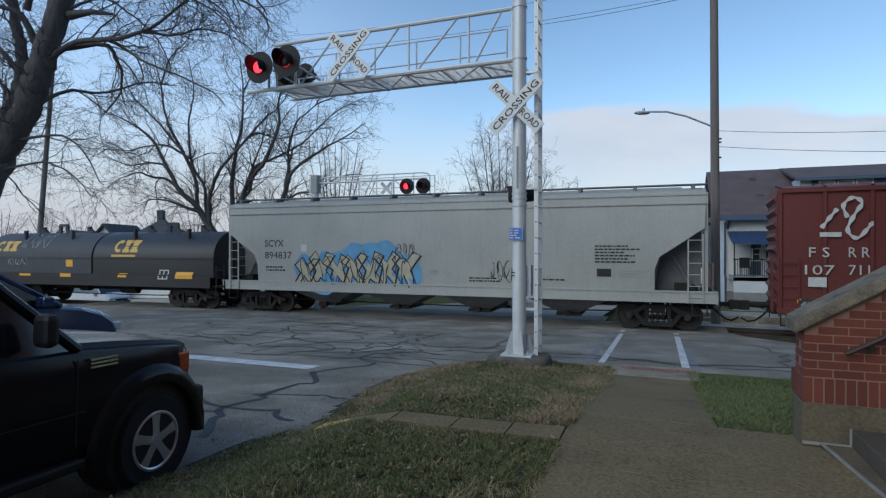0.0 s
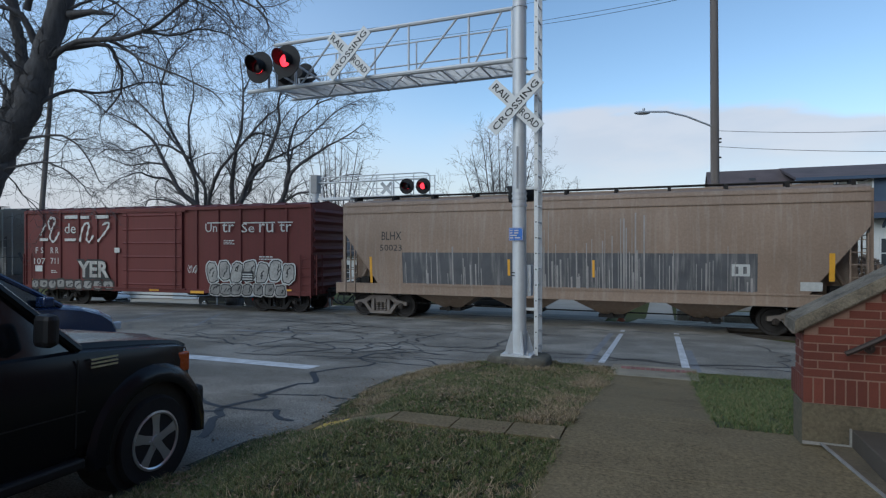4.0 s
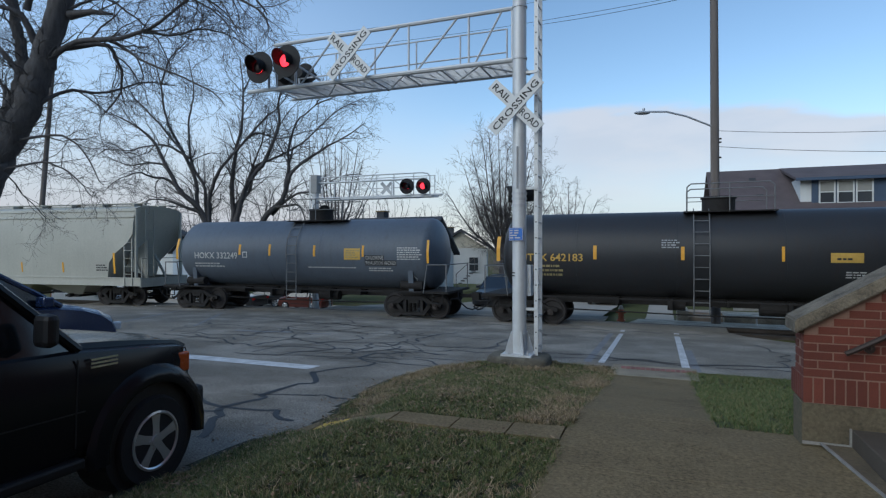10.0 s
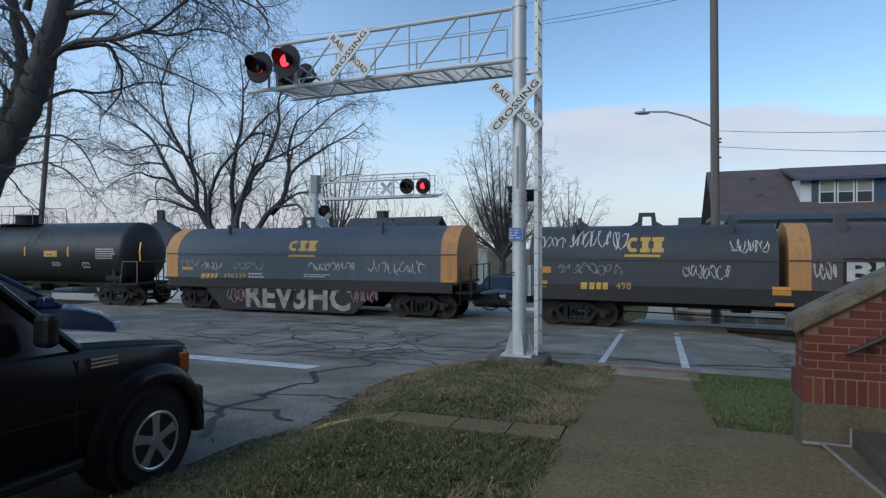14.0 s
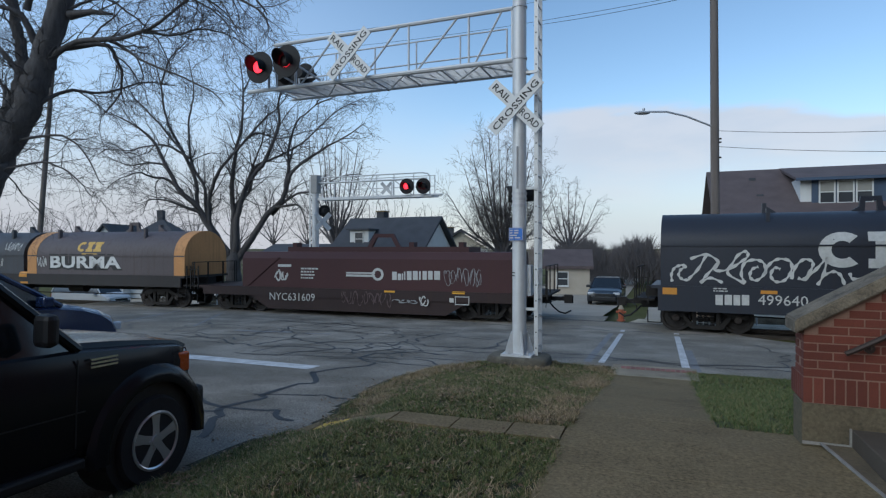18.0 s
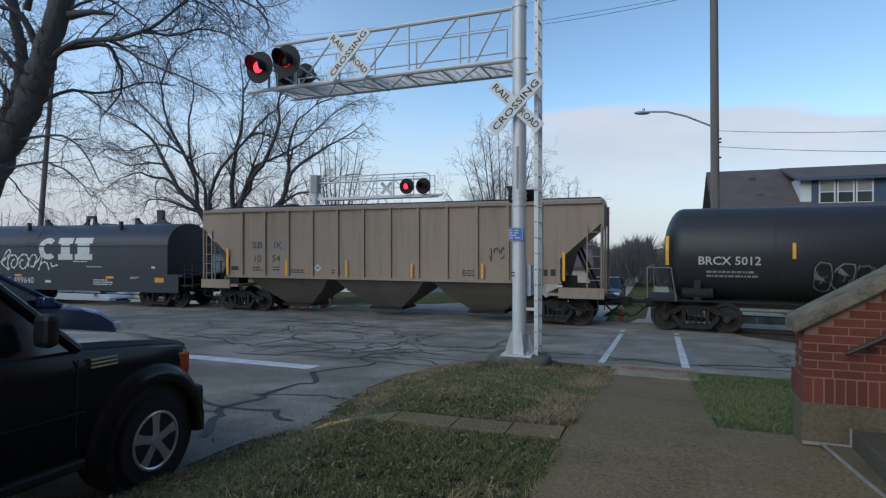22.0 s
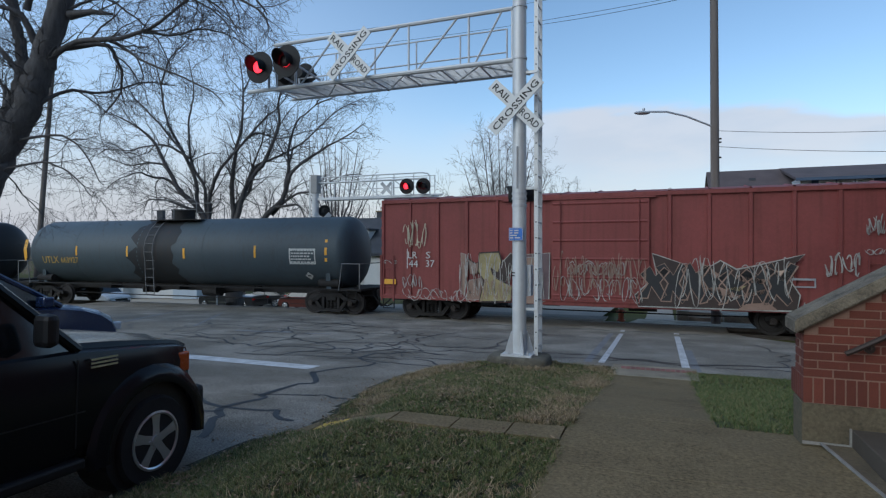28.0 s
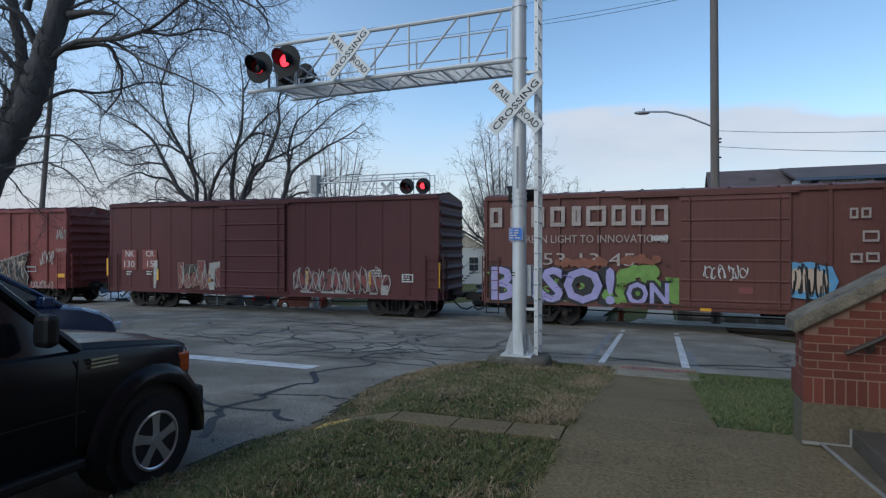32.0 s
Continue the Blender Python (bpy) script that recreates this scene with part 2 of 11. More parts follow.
def glyphs(strings):
    """Flat meshes of the built-in font, one for each (text, fatness)."""
    made = {}
    for s, fat in strings:
        c = bpy.data.curves.new("lettering", "FONT")
        c.body, c.size, c.offset, c.resolution_u = s, 1.0, fat, 2
        made[(s, fat)] = new("lettering", c)
    deps = bpy.context.evaluated_depsgraph_get()
    for key, ob in made.items():
        me = bpy.data.meshes.new_from_object(ob.evaluated_get(deps))
        xy = np.array([v.co[:2] for v in me.vertices])
        faces = [tuple(p.vertices) for p in me.polygons]
        GLYPHS[key] = (xy, faces)
        c = ob.data
        bpy.data.objects.remove(ob)
        bpy.data.curves.remove(c)
        bpy.data.meshes.remove(me)


def flat_decal(name, xz, faces, surf, material, parent, label="", lift=0.008):
    """A thin painted shape laid on a side that faces -y; surf(x, z) gives the side's y."""
    verts = [(x, surf(x, z) - lift, z) for x, z in xz]
    ob = part(name, poly_mesh(name, verts, faces, material), material, parent, label)
    return ob if name in ("emblem", "placard") else tagged(ob, kind="stuff")


def lettering(s, x, z, w, h, surf, material, parent, fat=0.0, name="lettering", lift=0.008, label="", slant=0.0):
    """Writing fitted into a box w by h whose lower left corner is (x, z)."""
    xy, faces = GLYPHS[(s, fat)]
    lo, hi = xy.min(0), xy.max(0)
    q = (xy - lo) / (hi - lo)
    xz = [(x + a * w + slant * b * h, z + b * h) for a, b in q]
    return flat_decal(name, xz, faces, surf, material, parent, label, lift)


def bars(rows, surf, material, parent, name="marking", lift=0.008):
    """Plain bars (x, z, w, h), one part."""
    xz, faces = [], []
    for x, z, w, h in rows:
        k, n = len(xz), max(1, math.ceil(h / 0.15))
        for i in range(n + 1):
            xz += [(x, z + h * i / n), (x + w, z + h * i / n)]
        faces += [(k + 2 * i, k + 2 * i + 1, k + 2 * i + 3, k + 2 * i + 2) for i in range(n)]
    return flat_decal(name, xz, faces, surf, material, parent, lift=lift)


def small_print(x, z, w, h, lines, surf, material, parent, seed=1):
    """Writing too small to read: rows of little bars."""
    rnd, rows = random.Random(seed), []
    step = h / lines
    for i in range(lines):
        a = x
        end = x + w * rnd.uniform(0.7, 1.0)
        while a < end:
            k = rnd.uniform(0.04, 0.16)
            rows.append((a, z + h - (i + 0.75) * step, k, step * 0.5))
            a += k + 0.03
    return bars(rows, surf, material, parent, "small_print")


def ribbon(pts, width):
    """Outline of a bent stroke: points and quads."""
    xz, faces = [], []
    n = len(pts)
    for i in range(n):
        a, b = pts[max(i - 1, 0)], pts[min(i + 1, n - 1)]
        dx, dz = b[0] - a[0], b[1] - a[1]
        d = math.hypot(dx, dz) or 1
        wv = width * (0.7 + 0.3 * math.sin(i * 1.3))
        xz += [(pts[i][0] - dz / d * wv / 2, pts[i][1] + dx / d * wv / 2), (pts[i][0] + dz / d * wv / 2, pts[i][1] - dx / d * wv / 2)]
        if i:
            k = 2 * i
            faces.append((k - 2, k - 1, k + 1, k))
    return xz, faces


def scrawl(x, z, w, h, n, width, surf, material, parent, seed, name="graffiti", lift=0.012, curl=1.0):
    """Handwriting in sprayed strokes, letter by letter, that says nothing."""
    rnd, xz, faces = random.Random(seed), [], []
    for i in range(n):
        cx = x + (i + 0.5) * w / n
        for _ in range(2):
            pts = []
            ph, sp = rnd.uniform(0, 6.3), rnd.uniform(2.0, 5.0) * rnd.choice((-1, 1)) * curl
            rx, rz = w / n * rnd.uniform(0.25, 0.6), h * rnd.uniform(0.3, 0.5)
            cz, drift = z + h * rnd.uniform(0.4, 0.6), rnd.uniform(-0.5, 0.5) * w / n
            for k in range(9):
                u = k / 8
                pts.append((cx + rx * math.cos(ph + sp * u) + drift * (u - 0.5), cz + rz * math.sin(ph + sp * u * 1.25)))
            a, f = ribbon(pts, width)
            o = len(xz)
            xz += a
            faces += [tuple(o + j for j in q) for q in f]
    return flat_decal(name, xz, faces, surf, material, parent, lift=lift)


def brush(pts, width, surf, material, parent, lift=0.02):
    """One sprayed stroke, smoothed through its points (x, z)."""
    line = spline([Vector((a, c, 0)) for a, c in pts], 6 * (len(pts) - 1))
    xz, faces = ribbon([(p.x, p.y) for p in line], width)
    return flat_decal("graffiti", xz, faces, surf, material, parent, lift=lift)


def bubble_row(x, z, w, h, n, surf, fill, edge, halo, parent, seed, line=0.07):
    """Puffed sprayed letters: a pale halo, a black rim and a blotchy fill with black slits."""
    rnd = random.Random(seed)
    rims = {0.09: ([], []), 0.04: ([], []), 0.0: ([], [])}
    for i in range(n):
        cx, cz = x + (i + 0.5) * w / n, z + h / 2 + rnd.uniform(-0.06, 0.06) * h
        rx, rz, lean = w / n * rnd.uniform(0.46, 0.54), h * rnd.uniform(0.44, 0.5), rnd.uniform(-0.12, 0.2)
        jig = [rnd.uniform(0.9, 1.08) for _ in range(18)]
        for grow, (xz, faces) in rims.items():
            m = len(xz)
            for k in range(18):
                a = 2 * math.pi * k / 18
                c, q = math.cos(a), math.sin(a)
                px_, pz = math.copysign(abs(c) ** 0.6, c) * (rx * jig[k] + grow - 0.05), math.copysign(abs(q) ** 0.6, q) * (rz * jig[k] + grow - 0.05)
                xz.append((cx + px_ + lean * pz, cz + pz))
            faces.append(tuple(range(m, m + 18)))
    for k, (grow, mt) in enumerate(((0.09, halo), (0.04, edge), (0.0, fill))):
        xz, faces = rims[grow]
        verts = [(a, surf(a, c) - 0.010 - 0.004 * k - 0.0003 * (j // 18), c) for j, (a, c) in enumerate(xz)]
        tagged(part("graffiti", poly_mesh("graffiti", verts, faces, mt), mt, parent), kind="stuff")
    for i in range(n):
        cx = x + (i + 0.5) * w / n
        for _ in range(2):
            a, b_ = rnd.uniform(-0.2, 0.2) * w / n, rnd.uniform(-0.3, 0.1) * h
            brush([(cx + a, z + h / 2 + b_), (cx + a + 0.05, z + h / 2 + b_ + 0.16 * h), (cx + a + rnd.uniform(0.0, 0.2), z + h / 2 + b_ + 0.26 * h)], line, surf, edge, parent, 0.026)


def wedges(x, z, w, h, n, surf, material, parent, seed, lift=0.01, name="graffiti"):
    """Angular interlocking sprayed letters as bent wedges."""
    rnd, xz, faces = random.Random(seed), [], []
    for i in range(n):
        cx = x + (i + 0.5) * w / n
        for _ in range(3):
            a = rnd.uniform(0.3, 1.3) * rnd.choice((-1, 1))
            l, t = h * rnd.uniform(0.5, 1.0), w / n * rnd.uniform(0.22, 0.42)
            ux, uz = math.cos(a), math.sin(a)
            mx, mz = cx + rnd.uniform(-0.4, 0.4) * w / n, z + h / 2 + rnd.uniform(-0.12, 0.12) * h
            q = [(mx - ux * l / 2 - t / 2, mz - uz * l / 2), (mx - ux * l / 2 + t / 2, mz - uz * l / 2), (mx + t / 2 * 1.3, mz), (mx + ux * l / 2 + t * 0.7, mz + uz * l / 2), (mx + ux * l / 2 - t * 0.3, mz + uz * l / 2), (mx - t / 2, mz)]
            q = [(px, min(max(pz, z), z + h)) for px, pz in q]
            o = len(xz)
            xz += q
            faces += [(o, o + 1, o + 2, o + 5), (o + 5, o + 2, o + 3, o + 4)]
    return flat_decal(name, xz, faces, surf, material, parent, lift=lift)


def wildstyle(x, z, w, h, n, surf, fill, edge, parent, seed, line=0.05, lift=0.012):
    """Interlocking angular letters: dark bodies with a pale outline."""
    rnd = random.Random(seed)
    ex, ef, fx, ff = [], [], [], []
    for i in range(n):
        cx, lw = x + (i + 0.5) * w / n, w / n * 1.25
        lean = rnd.uniform(-0.25, 0.35) * lw
        up, dn = rnd.uniform(0.8, 1.0) * h, rnd.uniform(0.0, 0.15) * h
        mz = rnd.uniform(0.4, 0.6) * h
        poly = [(-0.5, dn), (-0.15, dn + 0.05 * h), (-0.05, mz * 0.7), (0.35, dn), (0.55, dn + 0.12 * h), (0.25, mz), (0.6, up * 0.92), (0.3, up), (0.02, mz * 1.35), (-0.3, up), (-0.62, up * 0.82), (-0.25, mz)]
        poly = [(cx + px_ * lw * rnd.uniform(0.85, 1.15) + lean * (pz / h - 0.5), z + min(max(pz + rnd.uniform(-0.05, 0.05) * h, 0), h)) for px_, pz in poly]
        o = len(fx)
        fx += poly
        ff.append(tuple(range(o, o + len(poly))))
        a, f = ribbon(poly + poly[:1], line)
        o = len(ex)
        ex += a
        ef += [tuple(o + j for j in q) for q in f]
    flat_decal("graffiti", fx, ff, surf, fill, parent, lift=lift)
    flat_decal("graffiti_outline", ex, ef, surf, edge, parent, lift=lift + 0.006)


def fat_graffiti(s, x, z, w, h, surf, fill, edge, parent, fat=0.03):
    """Fat sprayed letters: an outline and a fill."""
    lettering(s, x - 0.03, z - 0.03, w + 0.06, h + 0.06, surf, edge, parent, 0.16, "graffiti_outline", 0.010)
    lettering(s, x + 0.055, z + 0.055, w - 0.11, h - 0.11, surf, fill, parent, fat, "graffiti", 0.016)


def sprayed(pts, surf, fill, parent, edge=None, line=0.04, lift=0.012):
    """A sprayed patch with an optional outline; pts are (x, z)."""
    flat_decal("graffiti", pts, [tuple(range(len(pts)))], surf, fill, parent, lift=lift)
    if edge:
        a, f = ribbon(list(pts) + [pts[0]], line)
        flat_decal("graffiti_outline", a, f, surf, edge, parent, lift=lift + 0.006)


WRITTEN = ["SCYX", "894837", "F S", "R R", "107", "711", "BLHX", "50023", "FURX", "878355", "HOKX 332249", "CHLORINE", "INHALATION HAZARD",
           "UTLX 642183", "496339", "499640", "NYC631609", "SB", "IX", "10", "54", "BRCX 5012", "UTLX", "663927", "LR", "S", "44", "37", "NK", "CR",
           "130", "15", "53 13 45", "A GREEN LIGHT TO INNOVATIONS", "RAIL", "ROAD", "CROSSING", "de", "Un", "tr", "Se", "ru", "498", "SevR", "nsult", "Sap", "1017"]
FATS = ["BRSO!", "ON", "BURMA", "YER", "REV3HC", "LUBS"]
glyphs([(s, 0.0) for s in WRITTEN] + [(s, f) for s in FATS for f in (0.03, 0.16, 0.055, 0.015)] + [(s, 0.012) for s in ("RAIL", "ROAD", "CROSSING", "SCYX", "FURX", "BRCX 5012", "HOKX 332249", "UTLX 642183")])

# ---- ground, road, pavement ----
def strip(rows, zfun, lift=0.0, nx=8):
    """Surface from rows (y, x_left, x_right) that follows the height zfun."""
    bm = bm_new()
    grid = []
    for y, a, b in rows:
        grid.append([bm.verts.new((a + (b - a) * i / nx, y, zfun(y) + lift)) for i in range(nx + 1)])
    for r, s in zip(grid[:-1], grid[1:]):
        for i in range(nx):
            bm.faces.new((r[i], r[i + 1], s[i + 1], s[i]))
    return bm


def corner_x(y):
    """The kerb line of the near corner."""
    return lerp_table(y, (-20, 3.6, 4.4, 4.9, 5.3, 5.9, 6.9, 7.6, 8.5, 9.5, 10.3, 10.9, 11.3, 11.55), (-3.6, -3.72, -3.72, -3.66, -3.48, -3.64, -3.86, -3.92, -3.94, -3.78, -3.4, -2.9, -2.0, -0.8))


def ground_z(y):
    return lerp_table(y, (-4, 3.5, 10.5, 18.6, 20.8, 22.4, 34, 60), (1.0, 0.77, 0.42, 0.0, -0.1, -0.33, -0.55, -0.7))


GY = (-1500, -60, -4, 3.5, 10.5, 18.6, 20.8, 22.4, 24, 26, 28, 30, 32, 34, 37, 40, 60, 1500)
GX = (-1500, -300, -100, -60, -45, -36, -30, -26, -23, -20, -18, -16, -14, -12.7, 0, 10, 40, 300, 1500)


def far_z(x, y):
    """Ground beyond the track: it falls away west of the street."""
    a, b_ = min(max((-13.0 - x) / 9.0, 0), 1), min(max((y - 21.6) / 11.0, 0), 1)
    return ground_z(y) - 1.75 * a * a * (3 - 2 * a) * b_ * b_ * (3 - 2 * b_)


def sheet(gx, gy, zfun):
    bm = bm_new()
    grid = [[bm.verts.new((x, y, zfun(x, y))) for x in gx] for y in gy]
    for r, s in zip(grid[:-1], grid[1:]):
        for i in range(len(gx) - 1):
            bm.faces.new((r[i], r[i + 1], s[i + 1], s[i]))
    return bm


structure("ground", sheet(GX, GY, lambda x, y: far_z(x, y) - 0.07), lawn_far, "bare and grassy ground reaching to the horizon", "ground")
ys = [-20, -4, 0, 3.5] + [3.5 + 0.4 * i for i in range(1, 21)]
ys = [y for y in ys if y <= 11.5]
structure("road", strip([(y, -21.0, corner_x(y)) for y in ys], road_z, 0.0, 24), asphalt, "worn grey asphalt street with sealed cracks beside a lawn", "road")
structure("road_crossing", strip([(11.5, -23, 40), (13, -23.5, 40), (15, -24, 40), (16.2, -24, 30), (17, -24, 6.5), (18.2, -24, 3.6), (19.2, -24, 2.4), (19.86, -24, 2.0)], road_z, 0.0, 40), asphalt_mid, "cracked asphalt lane and level crossing before the track", "road")
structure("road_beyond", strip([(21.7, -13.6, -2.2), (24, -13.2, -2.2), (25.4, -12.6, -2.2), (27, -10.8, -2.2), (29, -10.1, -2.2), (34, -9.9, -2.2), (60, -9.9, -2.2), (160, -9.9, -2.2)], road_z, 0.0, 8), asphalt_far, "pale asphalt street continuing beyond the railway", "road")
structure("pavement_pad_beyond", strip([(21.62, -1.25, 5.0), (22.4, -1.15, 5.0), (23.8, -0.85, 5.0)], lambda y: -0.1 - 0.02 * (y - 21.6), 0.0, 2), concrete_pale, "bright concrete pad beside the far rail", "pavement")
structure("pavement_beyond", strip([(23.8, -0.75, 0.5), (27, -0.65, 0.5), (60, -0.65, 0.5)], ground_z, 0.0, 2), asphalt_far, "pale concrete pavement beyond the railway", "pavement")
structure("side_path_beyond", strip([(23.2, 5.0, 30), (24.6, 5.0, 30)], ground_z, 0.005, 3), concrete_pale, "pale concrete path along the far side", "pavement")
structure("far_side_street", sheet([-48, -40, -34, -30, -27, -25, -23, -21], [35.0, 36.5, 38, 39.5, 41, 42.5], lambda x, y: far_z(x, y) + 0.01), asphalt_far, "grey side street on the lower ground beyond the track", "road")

# ---- track ----
T_Y, T_X, T_K = 19.96, -5.23, 0.00442


def track_y(x):
    d = x - T_X
    e = max(-27.0, min(27.0, d))
    return T_Y - T_K / 2 * e * e - T_K * e * (d - e)


def track_turn(x):
    e = max(-27.0, min(27.0, x - T_X))
    return math.atan(-T_K * e)


def track_sweep(prof, xs):
    """Sweep a cross-section (offset from the centre line, height) along the track."""
    rings = []
    for x in xs:
        a = track_turn(x)
        cy = track_y(x) + 0.72
        rings.append([(x - math.sin(a) * o, cy + math.cos(a) * o, z) for o, z in prof])
    return loft(bm_new(), rings)


XS = [-420, -200, -100, -60] + [-44 + 2 * i for i in range(41)] + [60, 100, 200, 420]
for o, lab in ((-0.7525, "near"), (0.7525, "far")):
    prof = [(o - 0.07, -0.17), (o - 0.07, -0.155), (o - 0.012, -0.13), (o - 0.012, -0.045), (o - 0.036, -0.03), (o - 0.036, -0.004), (o - 0.03, 0.0),
            (o + 0.03, 0.0), (o + 0.036, -0.004), (o + 0.036, -0.03), (o + 0.012, -0.045), (o + 0.012, -0.13), (o + 0.07, -0.155), (o + 0.07, -0.17)]
    structure("rail", track_sweep(prof, XS), rail_steel, "worn steel rail with a polished running surface", "rail")
structure("ballast_bed", track_sweep([(-2.4, -0.40), (-1.6, -0.17), (1.6, -0.17), (2.4, -0.40)], XS), ballast, "dark crushed-stone ballast under the rails", "ballast")
mid = [x for x in XS if -26 <= x <= 2.5]
farmid = [x for x in XS if -14.5 <= x <= -2.0]
structure("crossing_panel", track_sweep([(-0.66, -0.05), (-0.66, -0.008), (0.66, -0.008), (0.66, -0.05)], mid), asphalt_lifted, "asphalt panel between the rails of the crossing", "road")
structure("crossing_panel_far", track_sweep([(0.82, -0.05), (0.82, -0.006), (2.3, -0.006), (2.3, -0.05)], farmid), asphalt_lifted, "asphalt panel behind the far rail", "road")
structure("crossing_panel_near", track_sweep([(-1.9, -0.05), (-1.9, 0.004), (-0.84, -0.006), (-0.84, -0.05)], mid), asphalt_lifted, "asphalt panel before the near rail", "road")


def sleepers():
    bm = bm_new()
    box(bm, -0.11, 0.11, -1.3, 1.3, -0.3, -0.155)
    me = finish(bm, "sleeper", mat("sleeper_wood", (0.05, 0.04, 0.033), 0.9, scale=4, spread=0.4, bump=0.5, random_by=0.3))
    bed = thing("sleepers", "dark timber sleepers in ballast", "sleepers", kind="structure")
    for k in range(46):
        x = 2.6 + 0.55 * k if k < 30 else -26.2 - 0.55 * (k - 30)
        ob = new("sleeper", me)
        ob.parent = bed
        ob.matrix_basis = pose(x, track_y(x) + 0.72, 0, 0, 0, math.degrees(track_turn(x)))


sleepers()


# ---- markings and cracks on the road ----
def on_road(name, pts, width, material, label, lift=0.006, wob=0.0, seed=0, category="road marking", steps=1):
    rnd = random.Random(seed)
    path = []
    for (x0, y0), (x1, y1) in zip(pts[:-1], pts[1:]):
        n = max(1, int(math.hypot(x1 - x0, y1 - y0) / 0.12)) if wob else steps
        for i in range(n):
            t = i / n
            path.append((x0 + (x1 - x0) * t, y0 + (y1 - y0) * t))
    path.append(pts[-1])
    if wob:
        ph = rnd.uniform(0, 9)
        path = [(x + wob * noise.noise((x * 1.7, y * 1.7, ph)), y + wob * noise.noise((x * 1.7, y * 1.7, ph + 5))) for x, y in path]
    verts, faces = [], []
    for i, (x, y) in enumerate(path):
        a, b = path[max(i - 1, 0)], path[min(i + 1, len(path) - 1)]
        dx, dy = b[0] - a[0], b[1] - a[1]
        d = math.hypot(dx, dy) or 1
        w = width * (1 + (0.5 * noise.noise((x * 5, y * 5, seed)) if wob else 0)) / 2
        for s in (1, -1):
            px_, py_ = x - s * dy / d * w, y + s * dx / d * w
            verts.append((px_, py_, road_z(py_) + lift))
        if i:
            k = 2 * i
            faces.append((k - 2, k - 1, k + 1, k))
    me = poly_mesh(name, verts, faces, material)
    return thing(name, label, category, kind="structure", data=me)


on_road("stop_line", [(-9.6, 8.71), (-5.9, 8.74)], 0.42, white_line, "white painted stop line on the asphalt", steps=8)
on_road("crosswalk_line", [(-1.15, 11.9), (-1.15, 14), (-1.17, 18.4), (-1.18, 19.3)], 0.13, white_line, "white crosswalk edge line", steps=4)
on_road("crosswalk_line", [(0.44, 12.0), (0.44, 14), (0.43, 18.4), (0.43, 19.2)], 0.15, white_line, "white crosswalk edge line", steps=4)
on_road("crosswalk_line_old", [(-1.43, 11.9), (-1.47, 18.5)], 0.16, old_line, "faded older crosswalk line", 0.004, steps=5)
on_road("crosswalk_line_old", [(0.62, 11.6), (0.60, 15.0)], 0.16, old_line, "faded older crosswalk line", 0.004, steps=3)
on_road("edge_line", [(-15.2, 11.6), (-17.3, 15.0), (-19.2, 18.6)], 0.11, old_line, "thin worn white edge line", steps=5)
on_road("edge_line", [(-13.4, 13.4), (-16.9, 18.5)], 0.09, old_line, "thin worn white edge line", steps=5)
on_road("worn_patch", [(-11.6, 13.2), (-10.6, 13.3), (-9.9, 13.6)], 0.28, old_line, "patch of worn white paint", 0.004, steps=3)
on_road("worn_patch", [(-9.4, 13.5), (-8.7, 13.7)], 0.2, old_line, "patch of worn white paint", 0.004, steps=3)

CRACKS = [  # sealed cracks: path, width
    ([(-3.9, 5.6), (-4.6, 5.9), (-5.2, 5.7), (-6.4, 6.0), (-8.5, 5.9)], 0.07),
    ([(-4.5, 4.6), (-5.0, 5.5), (-5.3, 6.4), (-5.1, 7.6), (-5.6, 8.4)], 0.09),
    ([(-5.0, 5.5), (-5.8, 5.2), (-6.8, 5.4)], 0.06),
    ([(-5.3, 6.4), (-4.7, 6.8), (-4.0, 6.7)], 0.05),
    ([(-5.6, 8.4), (-5.2, 9.4), (-5.9, 10.3), (-5.5, 11.2), (-4.2, 11.6)], 0.06),
    ([(-8.5, 9.6), (-7.2, 9.8), (-5.9, 10.3), (-4.8, 10.6), (-3.9, 10.2)], 0.05),
    ([(-10.5, 10.6), (-8.2, 10.9), (-6.4, 11.1), (-4.6, 12.2), (-2.9, 12.4)], 0.06),
    ([(-7.4, 9.8), (-7.1, 10.9), (-7.9, 11.9), (-7.3, 13.0), (-8.2, 14.4)], 0.05),
    ([(-12.5, 12.1), (-9.6, 12.3), (-7.9, 11.9), (-5.9, 12.7), (-3.4, 12.9)], 0.06),
    ([(-14.5, 14.6), (-11.5, 14.2), (-8.2, 14.4), (-5.5, 14.9), (-2.4, 14.6)], 0.05),
    ([(-6.4, 11.1), (-6.7, 12.4), (-5.9, 13.4), (-6.2, 14.7), (-5.6, 16.6)], 0.05),
    ([(-16.0, 16.4), (-12.2, 16.6), (-8.6, 16.3), (-4.5, 16.9), (-1.8, 16.6)], 0.05),
    ([(-2.9, 12.9), (-1.4, 12.8), (0.3, 12.6), (2.2, 12.9), (5.5, 12.9)], 0.09),
    ([(-3.4, 12.2), (-1.5, 12.3), (-0.2, 12.5), (0.9, 12.3)], 0.05),
    ([(0.9, 12.3), (3.0, 12.55), (6.0, 12.6)], 0.06),
    ([(2.4, 13.2), (2.7, 15.2), (2.3, 17.4)], 0.04),
    ([(-10.4, 12.2), (-10.2, 13.6), (-10.9, 15.0), (-10.4, 16.8)], 0.05),
    ([(-3.8, 12.8), (-4.0, 14.6), (-3.3, 16.6), (-3.7, 18.3)], 0.04),
    ([(-9.0, 10.8), (-8.8, 12.2), (-9.3, 13.2)], 0.06),
    ([(-20, 18.0), (-12, 18.9), (-5, 19.1), (1.5, 18.9)], 0.07),
]
crk = random.Random(77)
